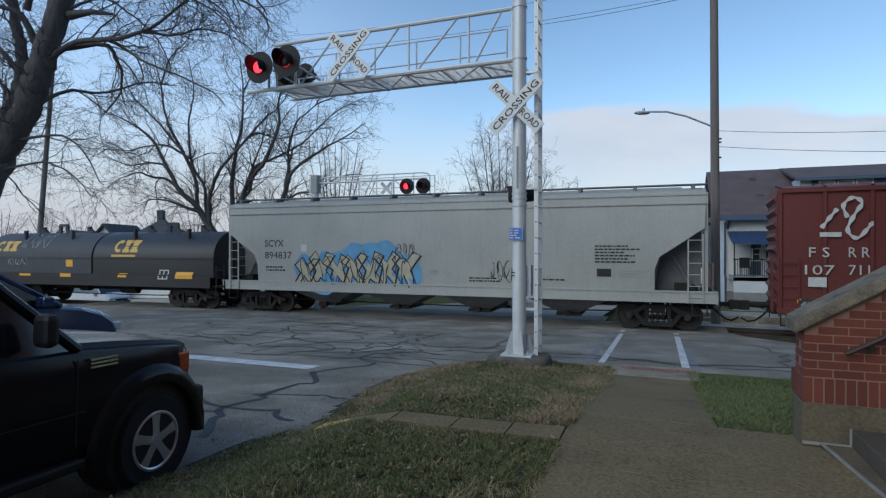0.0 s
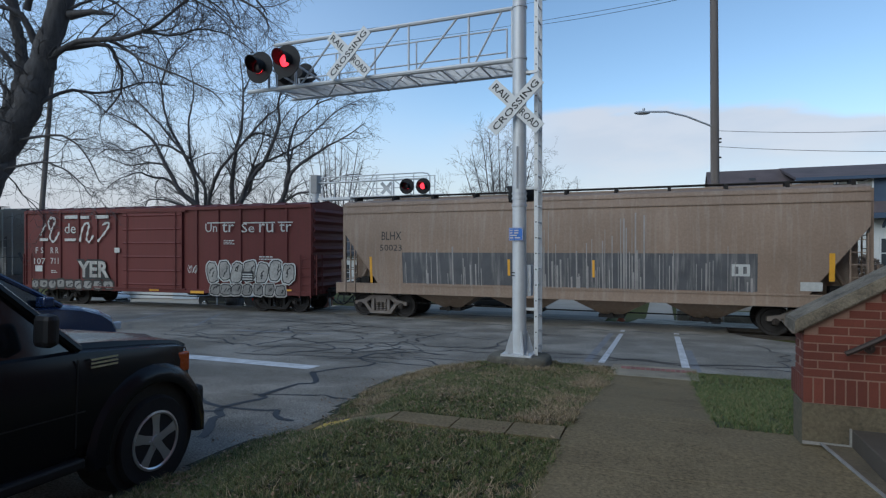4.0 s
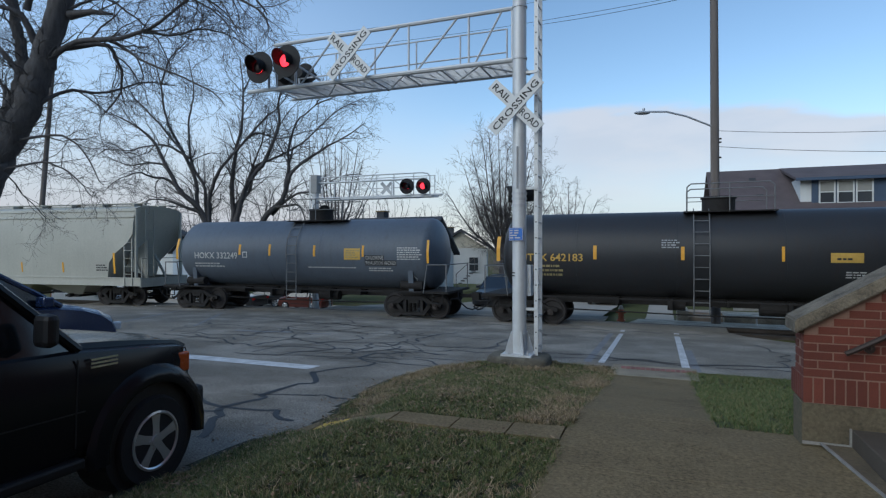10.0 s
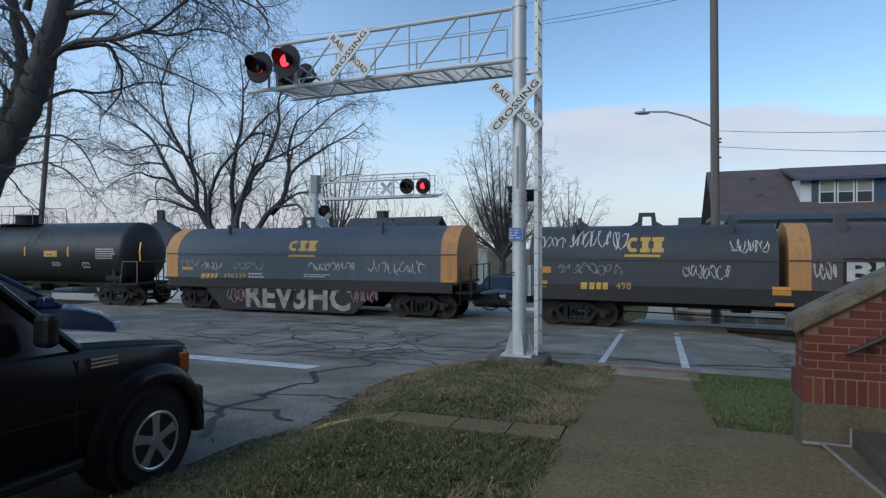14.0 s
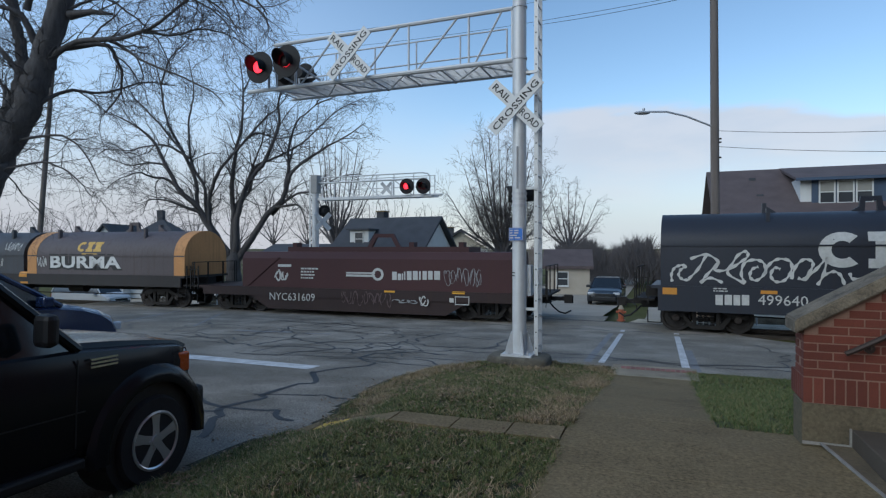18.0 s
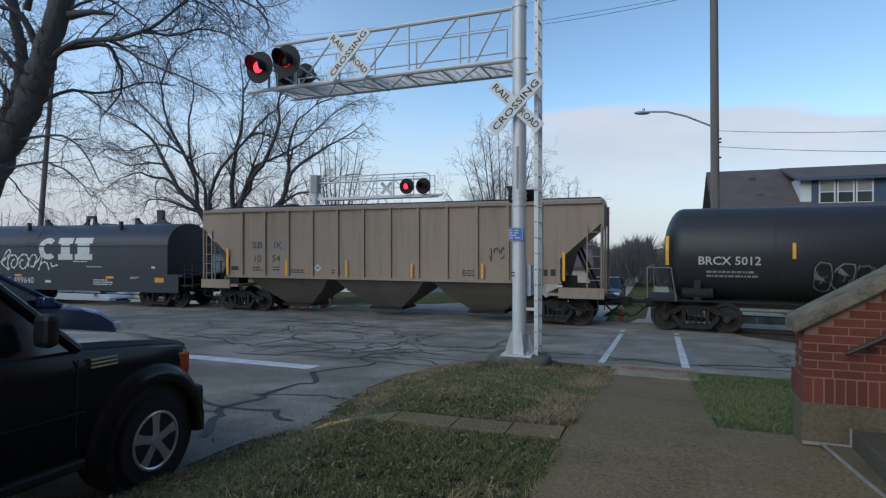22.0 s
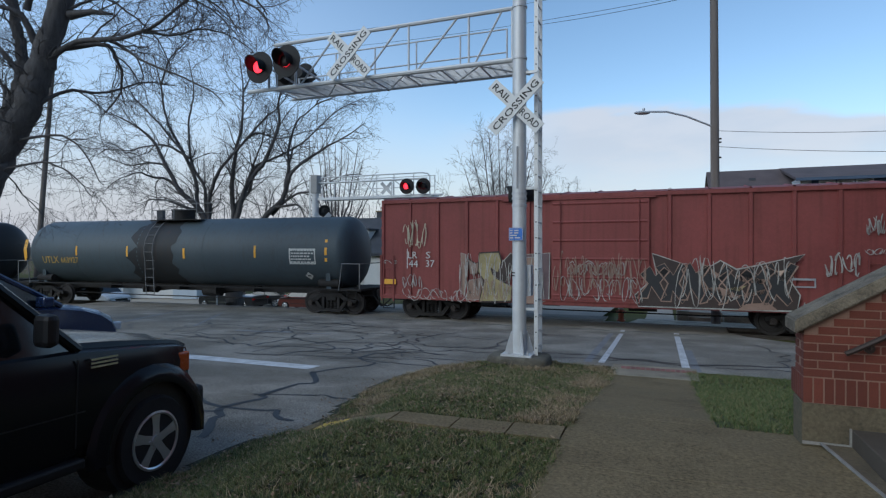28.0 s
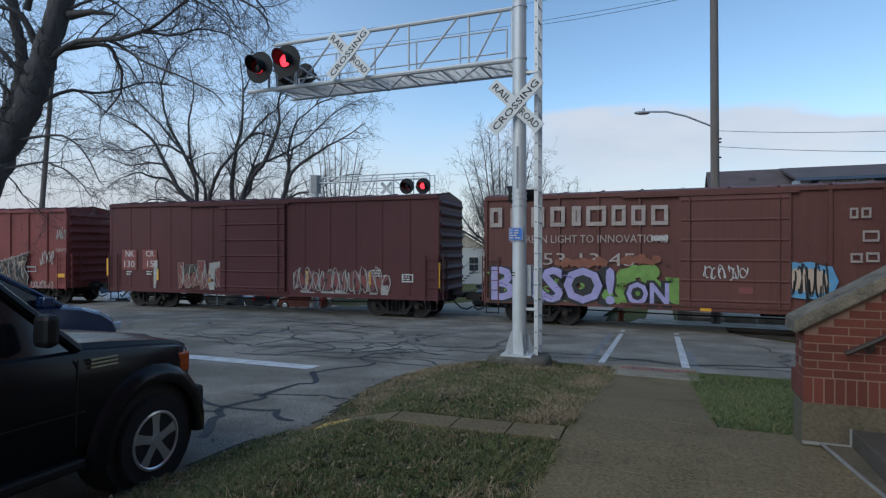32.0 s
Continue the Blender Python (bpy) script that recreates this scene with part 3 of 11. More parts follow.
for i in range(34):
    x, y = crk.uniform(-15.5, -4.2), crk.uniform(9.6, 17.6)
    pts, a = [(x, y)], crk.choice((0.0, 1.57)) + crk.uniform(-0.5, 0.5)
    for _ in range(crk.randint(2, 4)):
        a += crk.uniform(-0.6, 0.6)
        x, y = x + math.cos(a) * crk.uniform(0.5, 1.1), y + math.sin(a) * crk.uniform(0.5, 1.1)
        pts.append((x, min(y, 18.4)))
    CRACKS.append((pts, crk.uniform(0.025, 0.055)))
for i, (pts, w) in enumerate(CRACKS):
    on_road("sealed_crack", pts, w * 1.1, sealer, "black tar line sealing a crack in the asphalt", 0.005, 0.35, i, "road crack")


# ---- lawn, path and pavement of the near corner ----
def verge_at(x, y):
    """Lawn height: sinks to the kerb along the road."""
    d = x - corner_x(y)
    k = min(max(d / 1.3, 0.0), 1.0)
    k = k * k * (3 - 2 * k)
    low, high = road_z(y) + 0.10, verge_z(y) + 0.03
    return low + (high - low) * k


def path_y(x):
    """The centre of the narrow concrete path across the lawn."""
    return lerp_table(x, (-3.45, -2.97, -2.34, -1.6, -0.8), (5.18, 5.0, 4.82, 4.82, 4.89))


def lawn(name, inside, x0, x1, y0, y1, step, label):
    bm = bm_new()
    nx, ny = int((x1 - x0) / step), int((y1 - y0) / step)
    vs = {}

    def vert(i, j):
        if (i, j) not in vs:
            x, y = x0 + i * step, y0 + j * step
            vs[(i, j)] = bm.verts.new((x, y, verge_at(x, y) - 0.062 + 0.012 * noise.noise((x * 2, y * 2, 0))))
        return vs[(i, j)]
    for i in range(nx):
        for j in range(ny):
            xc, yc = x0 + (i + 0.5) * step, y0 + (j + 0.5) * step
            if any(inside(xc + a, yc + c) for a, c in ((0, 0), (0.11, 0), (-0.11, 0), (0, 0.11), (0, -0.11))):
                bm.faces.new((vert(i, j), vert(i + 1, j), vert(i + 1, j + 1), vert(i, j + 1)))
    return structure(name, bm, soil, label, "lawn", True)


def wob(y, s=0.0):
    return 0.05 * noise.noise((y * 2.3, s, 1.0))


def in_lawn_a(x, y):
    return corner_x(y) - 0.03 + 1.6 * wob(y, 7) < x < -0.76 + wob(y) and path_y(x) + 0.2 + 0.5 * wob(x * 2, 8) < y < 11.2 + wob(x, 4)


def in_lawn_b(x, y):
    return corner_x(y) - 0.04 + 1.6 * wob(y, 7) < x < -0.75 + wob(y, 2) and -6 < y < path_y(x) - 0.17 + wob(x * 2, 9)


def in_lawn_c(x, y):
    return 0.44 + wob(y, 3) < x < 9 and 5.72 + wob(x, 5) < y < 11.3


lawn("lawn", in_lawn_a, -4.2, -0.5, 4.0, 11.6, 0.1, "lawn corner with dry leaves by the crossing signal")
lawn("lawn", in_lawn_b, -4.2, -0.5, -6, 6.0, 0.1, "leaf-strewn lawn strip beside the street")
lawn("lawn", in_lawn_c, 0.2, 9, 5.4, 11.4, 0.1, "green lawn between the pavement and a brick wall")


def blades(name, inside, x0, x1, y0, y1, n, seed, label, materials, height=(0.03, 0.075), patch=None):
    rnd = np.random.RandomState(seed)
    verts, faces = [], []
    for _ in range(n):
        x, y = rnd.uniform(x0, x1), rnd.uniform(y0, y1)
        if not inside(x, y):
            continue
        if patch and noise.noise((x * 1.5 + 3, y * 1.5, 2.0)) + 0.5 * noise.noise((x * 6, y * 6, 5.0)) + patch[0] < rnd.uniform(-0.3, 0.3):
            continue
        clump = noise.noise((x * 8.0, y * 8.0, seed)) + 0.6 * noise.noise((x * 19.0, y * 19.0, seed))
        if clump < rnd.uniform(-0.55, 0.2):
            continue
        z = verge_at(x, y) - 0.045
        tuft = 0.5 + noise.noise((x * 1.6, y * 1.6, seed)) + 0.5 * clump
        h = 0.018 + rnd.uniform(*height) * (0.6 + 0.8 * tuft)
        a, lean = rnd.uniform(0, 6.28), rnd.uniform(0.15, 1.9) * h
        h *= rnd.uniform(0.45, 1.0)
        w = rnd.uniform(0.002, 0.005)
        c, s = math.cos(a), math.sin(a)
        k = len(verts)
        verts += [(x - w * s, y + w * c, z), (x + w * s, y - w * c, z), (x + lean * c, y + lean * s, z + h)]
        faces.append((k, k + 1, k + 2))
    me = poly_mesh(name, verts, faces, materials)
    return thing(name, label, "grass", kind="stuff", data=me)


def island_mat(name, colors, rough=0.8):
    """Colour picked per blade or leaf from a ramp."""
    m = bpy.data.materials.new(name)
    m.use_nodes = True
    nt = m.node_tree
    geo, ramp = nt.nodes.new("ShaderNodeNewGeometry"), nt.nodes.new("ShaderNodeValToRGB")
    el = ramp.color_ramp.elements
    while len(el) < len(colors):
        el.new(0.5)
    for i, c in enumerate(colors):
        el[i].position, el[i].color = i / max(len(colors) - 1, 1), (*c, 1)
    nt.links.new(geo.outputs["Random Per Island"], ramp.inputs[0])
    b = nt.nodes["Principled BSDF"]
    nt.links.new(ramp.outputs[0], b.inputs["Base Color"])
    b.inputs["Roughness"].default_value = rough
    return m


grass_mix = island_mat("grass_mix", [(0.018, 0.026, 0.007), (0.062, 0.096, 0.017), (0.10, 0.125, 0.027), (0.29, 0.23, 0.115), (0.026, 0.044, 0.009)])
grass_green = island_mat("grass_green", [(0.045, 0.075, 0.016), (0.075, 0.115, 0.027), (0.11, 0.14, 0.04), (0.24, 0.2, 0.09), (0.05, 0.08, 0.018)])
grass_dry = island_mat("grass_dry", [(0.10, 0.08, 0.035), (0.48, 0.36, 0.22), (0.34, 0.25, 0.14), (0.07, 0.055, 0.025), (0.24, 0.17, 0.09)])
leaf_mix = island_mat("fallen_leaves", [(0.10, 0.055, 0.028), (0.24, 0.15, 0.08), (0.05, 0.03, 0.02), (0.34, 0.25, 0.15), (0.10, 0.06, 0.03), (0.17, 0.11, 0.06)])
blades("grass", in_lawn_a, -4.2, -0.6, 4.2, 11.5, 300000, 3, "short green and straw-coloured grass", grass_mix, (0.008, 0.034))
blades("dry_grass", in_lawn_a, -4.2, -0.6, 4.2, 11.5, 120000, 6, "straw-coloured dry grass", grass_dry, (0.02, 0.05), (-0.3,))
blades("dry_grass", lambda x, y: in_lawn_a(x, y) and (x < corner_x(y) + 0.55 or x > -1.25 - 0.25 * noise.noise((y * 1.3, 0, 4)) or y > 10.2), -4.2, -0.6, 4.2, 11.5, 170000, 16, "straw-coloured dry grass along the lawn's edge", grass_dry, (0.03, 0.07), (0.02,))
blades("dry_grass", lambda x, y: in_lawn_b(x, y) and x > -1.15 - 0.25 * noise.noise((y * 1.3, 0, 4)), -1.5, -0.6, 2.2, 5.8, 8000, 17, "straw-coloured dry grass along the pavement", grass_dry, (0.015, 0.045), (0.0,))
blades("dry_grass", in_lawn_b, -4.2, -0.6, 1.6, 5.8, 36000, 7, "straw-coloured dry grass", grass_dry, (0.02, 0.045), (-0.28,))
blades("grass", in_lawn_b, -4.2, -0.6, 1.6, 5.8, 300000, 4, "short green grass strewn with leaves", grass_mix, (0.006, 0.03))
blades("grass", in_lawn_c, 0.4, 5, 5.6, 11.4, 190000, 5, "fresh green grass", grass_green, (0.015, 0.05))


def leaves(name, inside, x0, x1, y0, y1, n, seed):
    rnd = np.random.RandomState(seed)
    verts, faces = [], []
    for _ in range(n):
        x, y = rnd.uniform(x0, x1), rnd.uniform(y0, y1)
        if not inside(x, y) or noise.noise((x * 0.9, y * 0.9, 8)) < rnd.uniform(-0.6, 0.35):
            continue
        z, s, a = verge_at(x, y) + rnd.uniform(0.0, 0.03), rnd.uniform(0.008, 0.024), rnd.uniform(0, 6.28)
        u, v = Vector((math.cos(a), math.sin(a), rnd.uniform(-0.4, 0.4))), Vector((-math.sin(a), math.cos(a), rnd.uniform(-0.4, 0.4)))
        c = Vector((x, y, z))
        k = len(verts)
        verts += [tuple(c - u * s), tuple(c - v * s * 0.55 + u * 0.1 * s), tuple(c + u * s), tuple(c + v * s * 0.55), ]
        faces.append((k, k + 1, k + 2, k + 3))
    return thing(name, "brown fallen leaves scattered over the grass", "leaves", kind="stuff", data=poly_mesh(name, verts, faces, leaf_mix))


leaves("fallen_leaves", in_lawn_a, -4.2, -0.6, 4.2, 11.5, 7500, 11)
leaves("fallen_leaves", in_lawn_b, -4.2, -0.6, 1.5, 5.8, 3200, 12)
leaves("fallen_leaves", lambda x, y: corner_x(y) - 0.35 < x < corner_x(y) + 0.2, -4.6, -0.6, 4.2, 11.5, 5000, 13)


def pavement_slab(x0, x1, y0, y1, parent, material=None, lift=0.0, zfun=None, gap=0.003):
    zf = zfun or verge_z
    bm = bm_new()
    xs_, ys_ = (x0 + gap, x1 - gap), (y0 + gap, y1 - gap)
    rows = [ys_[0]] + [y for y in (2, 5, 6, 9.3, 10.4) if ys_[0] + 0.02 < y < ys_[1] - 0.02] + [ys_[1]]
    loft(bm, [[(xs_[0], y, zf(y) + lift), (xs_[1], y, zf(y) + lift), (xs_[1], y, zf(y) + lift - 0.1), (xs_[0], y, zf(y) + lift - 0.1)] for y in rows])
    part("slab", bm, material or concrete, parent)


pavement = thing("pavement", "grey-brown concrete pavement slabs with narrow joints", "pavement", kind="structure")
yy = [5.75, 7.3, 8.85, 10.4]
for a, b in zip(yy[:-1], yy[1:]):
    pavement_slab(-0.79, 0.47, a, b, pavement, gap=0.0015)
pavement_slab(-0.82, 0.6, 10.4, 11.0, pavement, ramp_conc, 0.006)
pavement_slab(-0.9, 0.62, 11.0, 11.75, pavement, ramp_conc, 0.004)
for a, b in ((-6, -3), (-3, 0.2), (0.2, 2.0), (2.0, 4.22)):
    pavement_slab(-0.79, 5.2, a, b, pavement)
pavement_slab(-0.79, 5.2, 4.22, 5.75, pavement)
far_bed = thing("pavement_base", "hardcore below the pavement joints", "pavement", kind="structure", data=finish(strip([(y, -0.95, 0.62) for y in (1, 2, 5, 6, 9.3, 10.4, 11.2)], verge_z, -0.012, 1), "pavement_base", soil))
# unseen building mass that closes the place, shades the steps and bounces warm light
paver = thing("warning_paving", "red brick warning strip set in the kerb ramp", "paving", kind="structure")
red_paver = mat("red_paver", (0.24, 0.1, 0.085), 0.85, scale=6, spread=0.25, bump=0.3, random_by=0.2)
for i in range(15):
    x = -0.72 + 0.088 * i
    bm = bm_new()
    box(bm, x, x + 0.075, 11.2, 11.4, verge_z(11.3) - 0.05, verge_z(11.3) + 0.016)
    part("brick", bm, red_paver, paver)
narrow = thing("garden_path", "narrow old concrete strip across the lawn", "path", kind="structure")
for a, b in zip((-3.45, -3.02, -2.35, -1.75, -1.25), (-3.02, -2.35, -1.75, -1.25, -0.79)):
    bm = bm_new()
    ring = []
    for x, q in ((a + 0.006, -1), (b - 0.006, -1), (b - 0.006, 1), (a + 0.006, 1)):
        y = path_y(x) + q * lerp_table(x, (-3.4, -2.6, -0.8), (0.12, 0.14, 0.175))
        ring.append((x, y, verge_at(x, path_y(x)) - 0.018))
    loft(bm, [[(x, y, z - 0.12) for x, y, z in ring], ring])
    part("slab", bm, yellow_line if a < -3.2 else concrete, narrow)
lawn_kerb = thing("kerb", "low worn concrete kerb along the lawn", "kerb", kind="structure")
ky = [3.0 + 0.9 * i for i in range(10)]
for a, b in zip(ky[:-1], ky[1:]):
    b = min(b, 11.3)
    ring = []
    for y, o in ((a + 0.01, 0), (b - 0.01, 0), (b - 0.01, 0.12), (a + 0.01, 0.12)):
        ring.append((corner_x(y) + o - 0.02, y, road_z(y) + 0.05))
    part("kerb_stone", loft(bm_new(), [[(x, y, z - 0.2) for x, y, z in ring], ring]), concrete, lawn_kerb)

# ---- freight train ----
WR = 0.457          # wheel radius


def run(t):
    """Metres that the train has run at t seconds."""
    return 8.0 * t


def wheelset_mesh():
    bm = bm_new()
    cyl(bm, (0, -0.95, 0), (0, 0.95, 0), 0.085, n=10)
    for s in (-1, 1):
        prof = [(-0.07, 0.08), (-0.07, 0.14), (-0.035, 0.17), (-0.03, 0.35), (-0.065, 0.385), (-0.065, WR), (0.04, WR + 0.004), (0.045, WR + 0.026), (0.07, WR + 0.026), (0.07, 0.38), (0.03, 0.34), (0.03, 0.16), (0.06, 0.13), (0.06, 0.08)]
        n = 28
        rings = []
        for o, r in prof:
            y = s * (0.75 - o)
            rings.append([(r * math.cos(2 * math.pi * i / n), y, r * math.sin(2 * math.pi * i / n)) for i in range(n)])
        loft(bm, rings)
    return finish(bm, "wheelset", wheel_face, True)


def side_frame_mesh():
    """Cast three-piece truck side frame with spring nest and bearing adapters."""
    bm = bm_new()
    for s in (-1, 1):
        y0, y1 = s * 0.93, s * 1.10
        ya, yb = min(y0, y1), max(y0, y1)
        up = [(-1.12, 0.47), (-1.12, 0.60), (-0.75, 0.66), (-0.45, 0.84), (0.45, 0.84), (0.75, 0.66), (1.12, 0.60), (1.12, 0.47), (0.70, 0.49), (0.40, 0.70), (-0.40, 0.70), (-0.70, 0.49)]
        prism_y(bm, up, ya, yb)
        low = [(-0.78, 0.56), (-0.62, 0.56), (-0.36, 0.24), (0.36, 0.24), (0.62, 0.56), (0.78, 0.56), (0.45, 0.13), (-0.45, 0.13)]
        prism_y(bm, low, ya, yb)
        for x in (-0.34, 0.34):
            box(bm, x - 0.06, x + 0.06, ya, yb, 0.22, 0.72)
        for x in (-0.17, 0.0, 0.17):
            for k in range(5):
                cyl(bm, (x, s * 1.0, 0.26 + k * 0.07), (x, s * 1.0, 0.30 + k * 0.07), 0.075, n=8)
    box(bm, -0.22, 0.22, -1.08, 1.08, 0.58, 0.72)
    cyl(bm, (0, 0, 0.7), (0, 0, 0.84), 0.2, n=12)
    return finish(bm, "truck", steel_dark)


def bearing_mesh():
    bm = bm_new()
    cyl(bm, (0, -1.16, 0), (0, -0.98, 0), 0.105, n=14)
    cyl(bm, (0, -1.19, 0), (0, -1.16, 0), 0.06, n=10)
    for i in range(3):
        a = i * 2.094
        cyl(bm, (0.06 * math.cos(a), -1.21, 0.06 * math.sin(a)), (0.06 * math.cos(a), -1.16, 0.06 * math.sin(a)), 0.016, n=6)
    return finish(bm, "bearing_cap", wheel_steel)


M_WHEEL, M_TRUCK, M_BEAR = wheelset_mesh(), side_frame_mesh(), bearing_mesh()
WHEELS = {-1: [], 1: []}


def truck(car, x, material=None):
    me = M_TRUCK
    if material:
        me = M_TRUCK.copy()
        me.materials.clear()
        me.materials.append(material)
    tr = part("truck", me, steel_dark, car)
    tr.matrix_basis = pose(x, 0, 0)
    for s in (-1, 1):
        w = part("wheelset", M_WHEEL, wheel_face, tr)
        w.matrix_basis = pose(s * 0.89, 0, WR)
        WHEELS[s].append(w)
        c = part("bearing_cap", M_BEAR, wheel_steel, tr)
        c.matrix_basis = pose(s * 0.89, 0, WR)


def coupler(car, x, s):
    """Knuckle coupler, draft box, cut lever and brake hose at an end; s: which way it points."""
    bm = bm_new()
    box(bm, x - 0.5 * s if s > 0 else x, x if s > 0 else x + 0.5, -0.22, 0.22, 0.66, 1.0)
    a, b = sorted((x, x + 0.62 * s))
    box(bm, a, b, -0.07, 0.07, 0.76, 0.9)
    e = x + 0.62 * s
    prism_z(bm, [(e - 0.12 * s, -0.12), (e + 0.16 * s, -0.16), (e + 0.2 * s, -0.05), (e + 0.06 * s, 0.0), (e + 0.16 * s, 0.12), (e + 0.02 * s, 0.17), (e - 0.12 * s, 0.12)], 0.68, 0.97)
    part("coupler", bm, steel_dark, car)
    bm = bm_new()
    pts = [(x, -0.3, 0.72), (x + 0.15 * s, -0.34, 0.55), (x + 0.35 * s, -0.32, 0.38), (x + 0.55 * s, -0.22, 0.32), (x + 0.75 * s, -0.12, 0.42)]
    tube(bm, pts, 0.03, 8)
    part("brake_hose", bm, black_paint, car)
    bm = bm_new()
    tube(bm, [(x + 0.05 * s, -1.4, 0.62), (x + 0.05 * s, -1.35, 0.8), (x + 0.25 * s, -0.4, 0.8), (x + 0.5 * s, -0.1, 0.95)], 0.014, 6)
    part("cut_lever", bm, steel_dark, car)


def ladder(car, x, y, z0, z1, w=0.42, rungs=7, material=None, along="x", name="ladder"):
    bm = bm_new()
    for s in (0, 1):
        p = (x + s * w, y) if along == "x" else (x, y + s * w)
        box(bm, p[0] - 0.02, p[0] + 0.02, p[1] - 0.02, p[1] + 0.02, z0, z1)
    for k in range(rungs):
        z = z0 + (k + 0.5) * (z1 - z0) / rungs
        a, b = ((x, y, z), (x + w, y, z)) if along == "x" else ((x, y, z), (x, y + w, z))
        cyl(bm, a, b, 0.014, n=6)
    return part(name, bm, material or steel_dark, car)


def stirrup(car, x, y, z, w=0.4, material=None):
    bm = bm_new()
    tube(bm, [(x, y, z), (x, y, z - 0.38), (x + w, y, z - 0.38), (x + w, y, z)], 0.02, 6)
    part("sill_step", bm, material or steel_dark, car)


def handrail(car, pts, r=0.017, material=None, name="handrail"):
    part(name, tube(bm_new(), pts, r, 6), material or steel_dark, car)


def brake_gear(car, L):
    bm = bm_new()
    cyl(bm, (-L * 0.12, -0.5, 0.78), (-L * 0.12 + 0.55, -0.5, 0.78), 0.16, n=14)
    cyl(bm, (L * 0.06, -0.45, 0.74), (L * 0.06 + 0.9, -0.45, 0.74), 0.2, n=14)
    tube(bm, [(-L * 0.4, -0.55, 0.55), (-L * 0.1, -0.6, 0.5), (L * 0.2, -0.6, 0.5), (L * 0.4, -0.55, 0.55)], 0.025, 6)
    part("brake_gear", bm, steel_dark, car)


def reflectors(car, xs, z, h, surf, w=0.07, material=None):
    for x in xs:
        part("reflector", poly_mesh("reflector", [(x + a, surf(x, zz) - 0.009, zz) for zz in (z, z + h / 2, z + h) for a in (0, w)], [(0, 1, 3, 2), (2, 3, 5, 4)], material or reflect_yellow), reflect_yellow, car)


def car_paint(name, color, rust=(0.12, 0.06, 0.035), streak=0.35, rough=0.6, spread=0.16, streak_color=None, coat=0.0):
    return mat(name, color, rough, 0.0, spread, 0.55, 14, 0.05, None, 0.6, streak, streak_color or tuple(0.45 * c + 0.25 * r for c, r in zip(color, rust)), coat=coat, spec=0.3)


def new_car(label, category="freight car"):
    kind = {"tank car": "tank_car", "boxcar": "boxcar", "coil car": "coil_car"}.get(category, "hopper_car")
    return thing(kind, label, category, group="cars of the passing freight train")


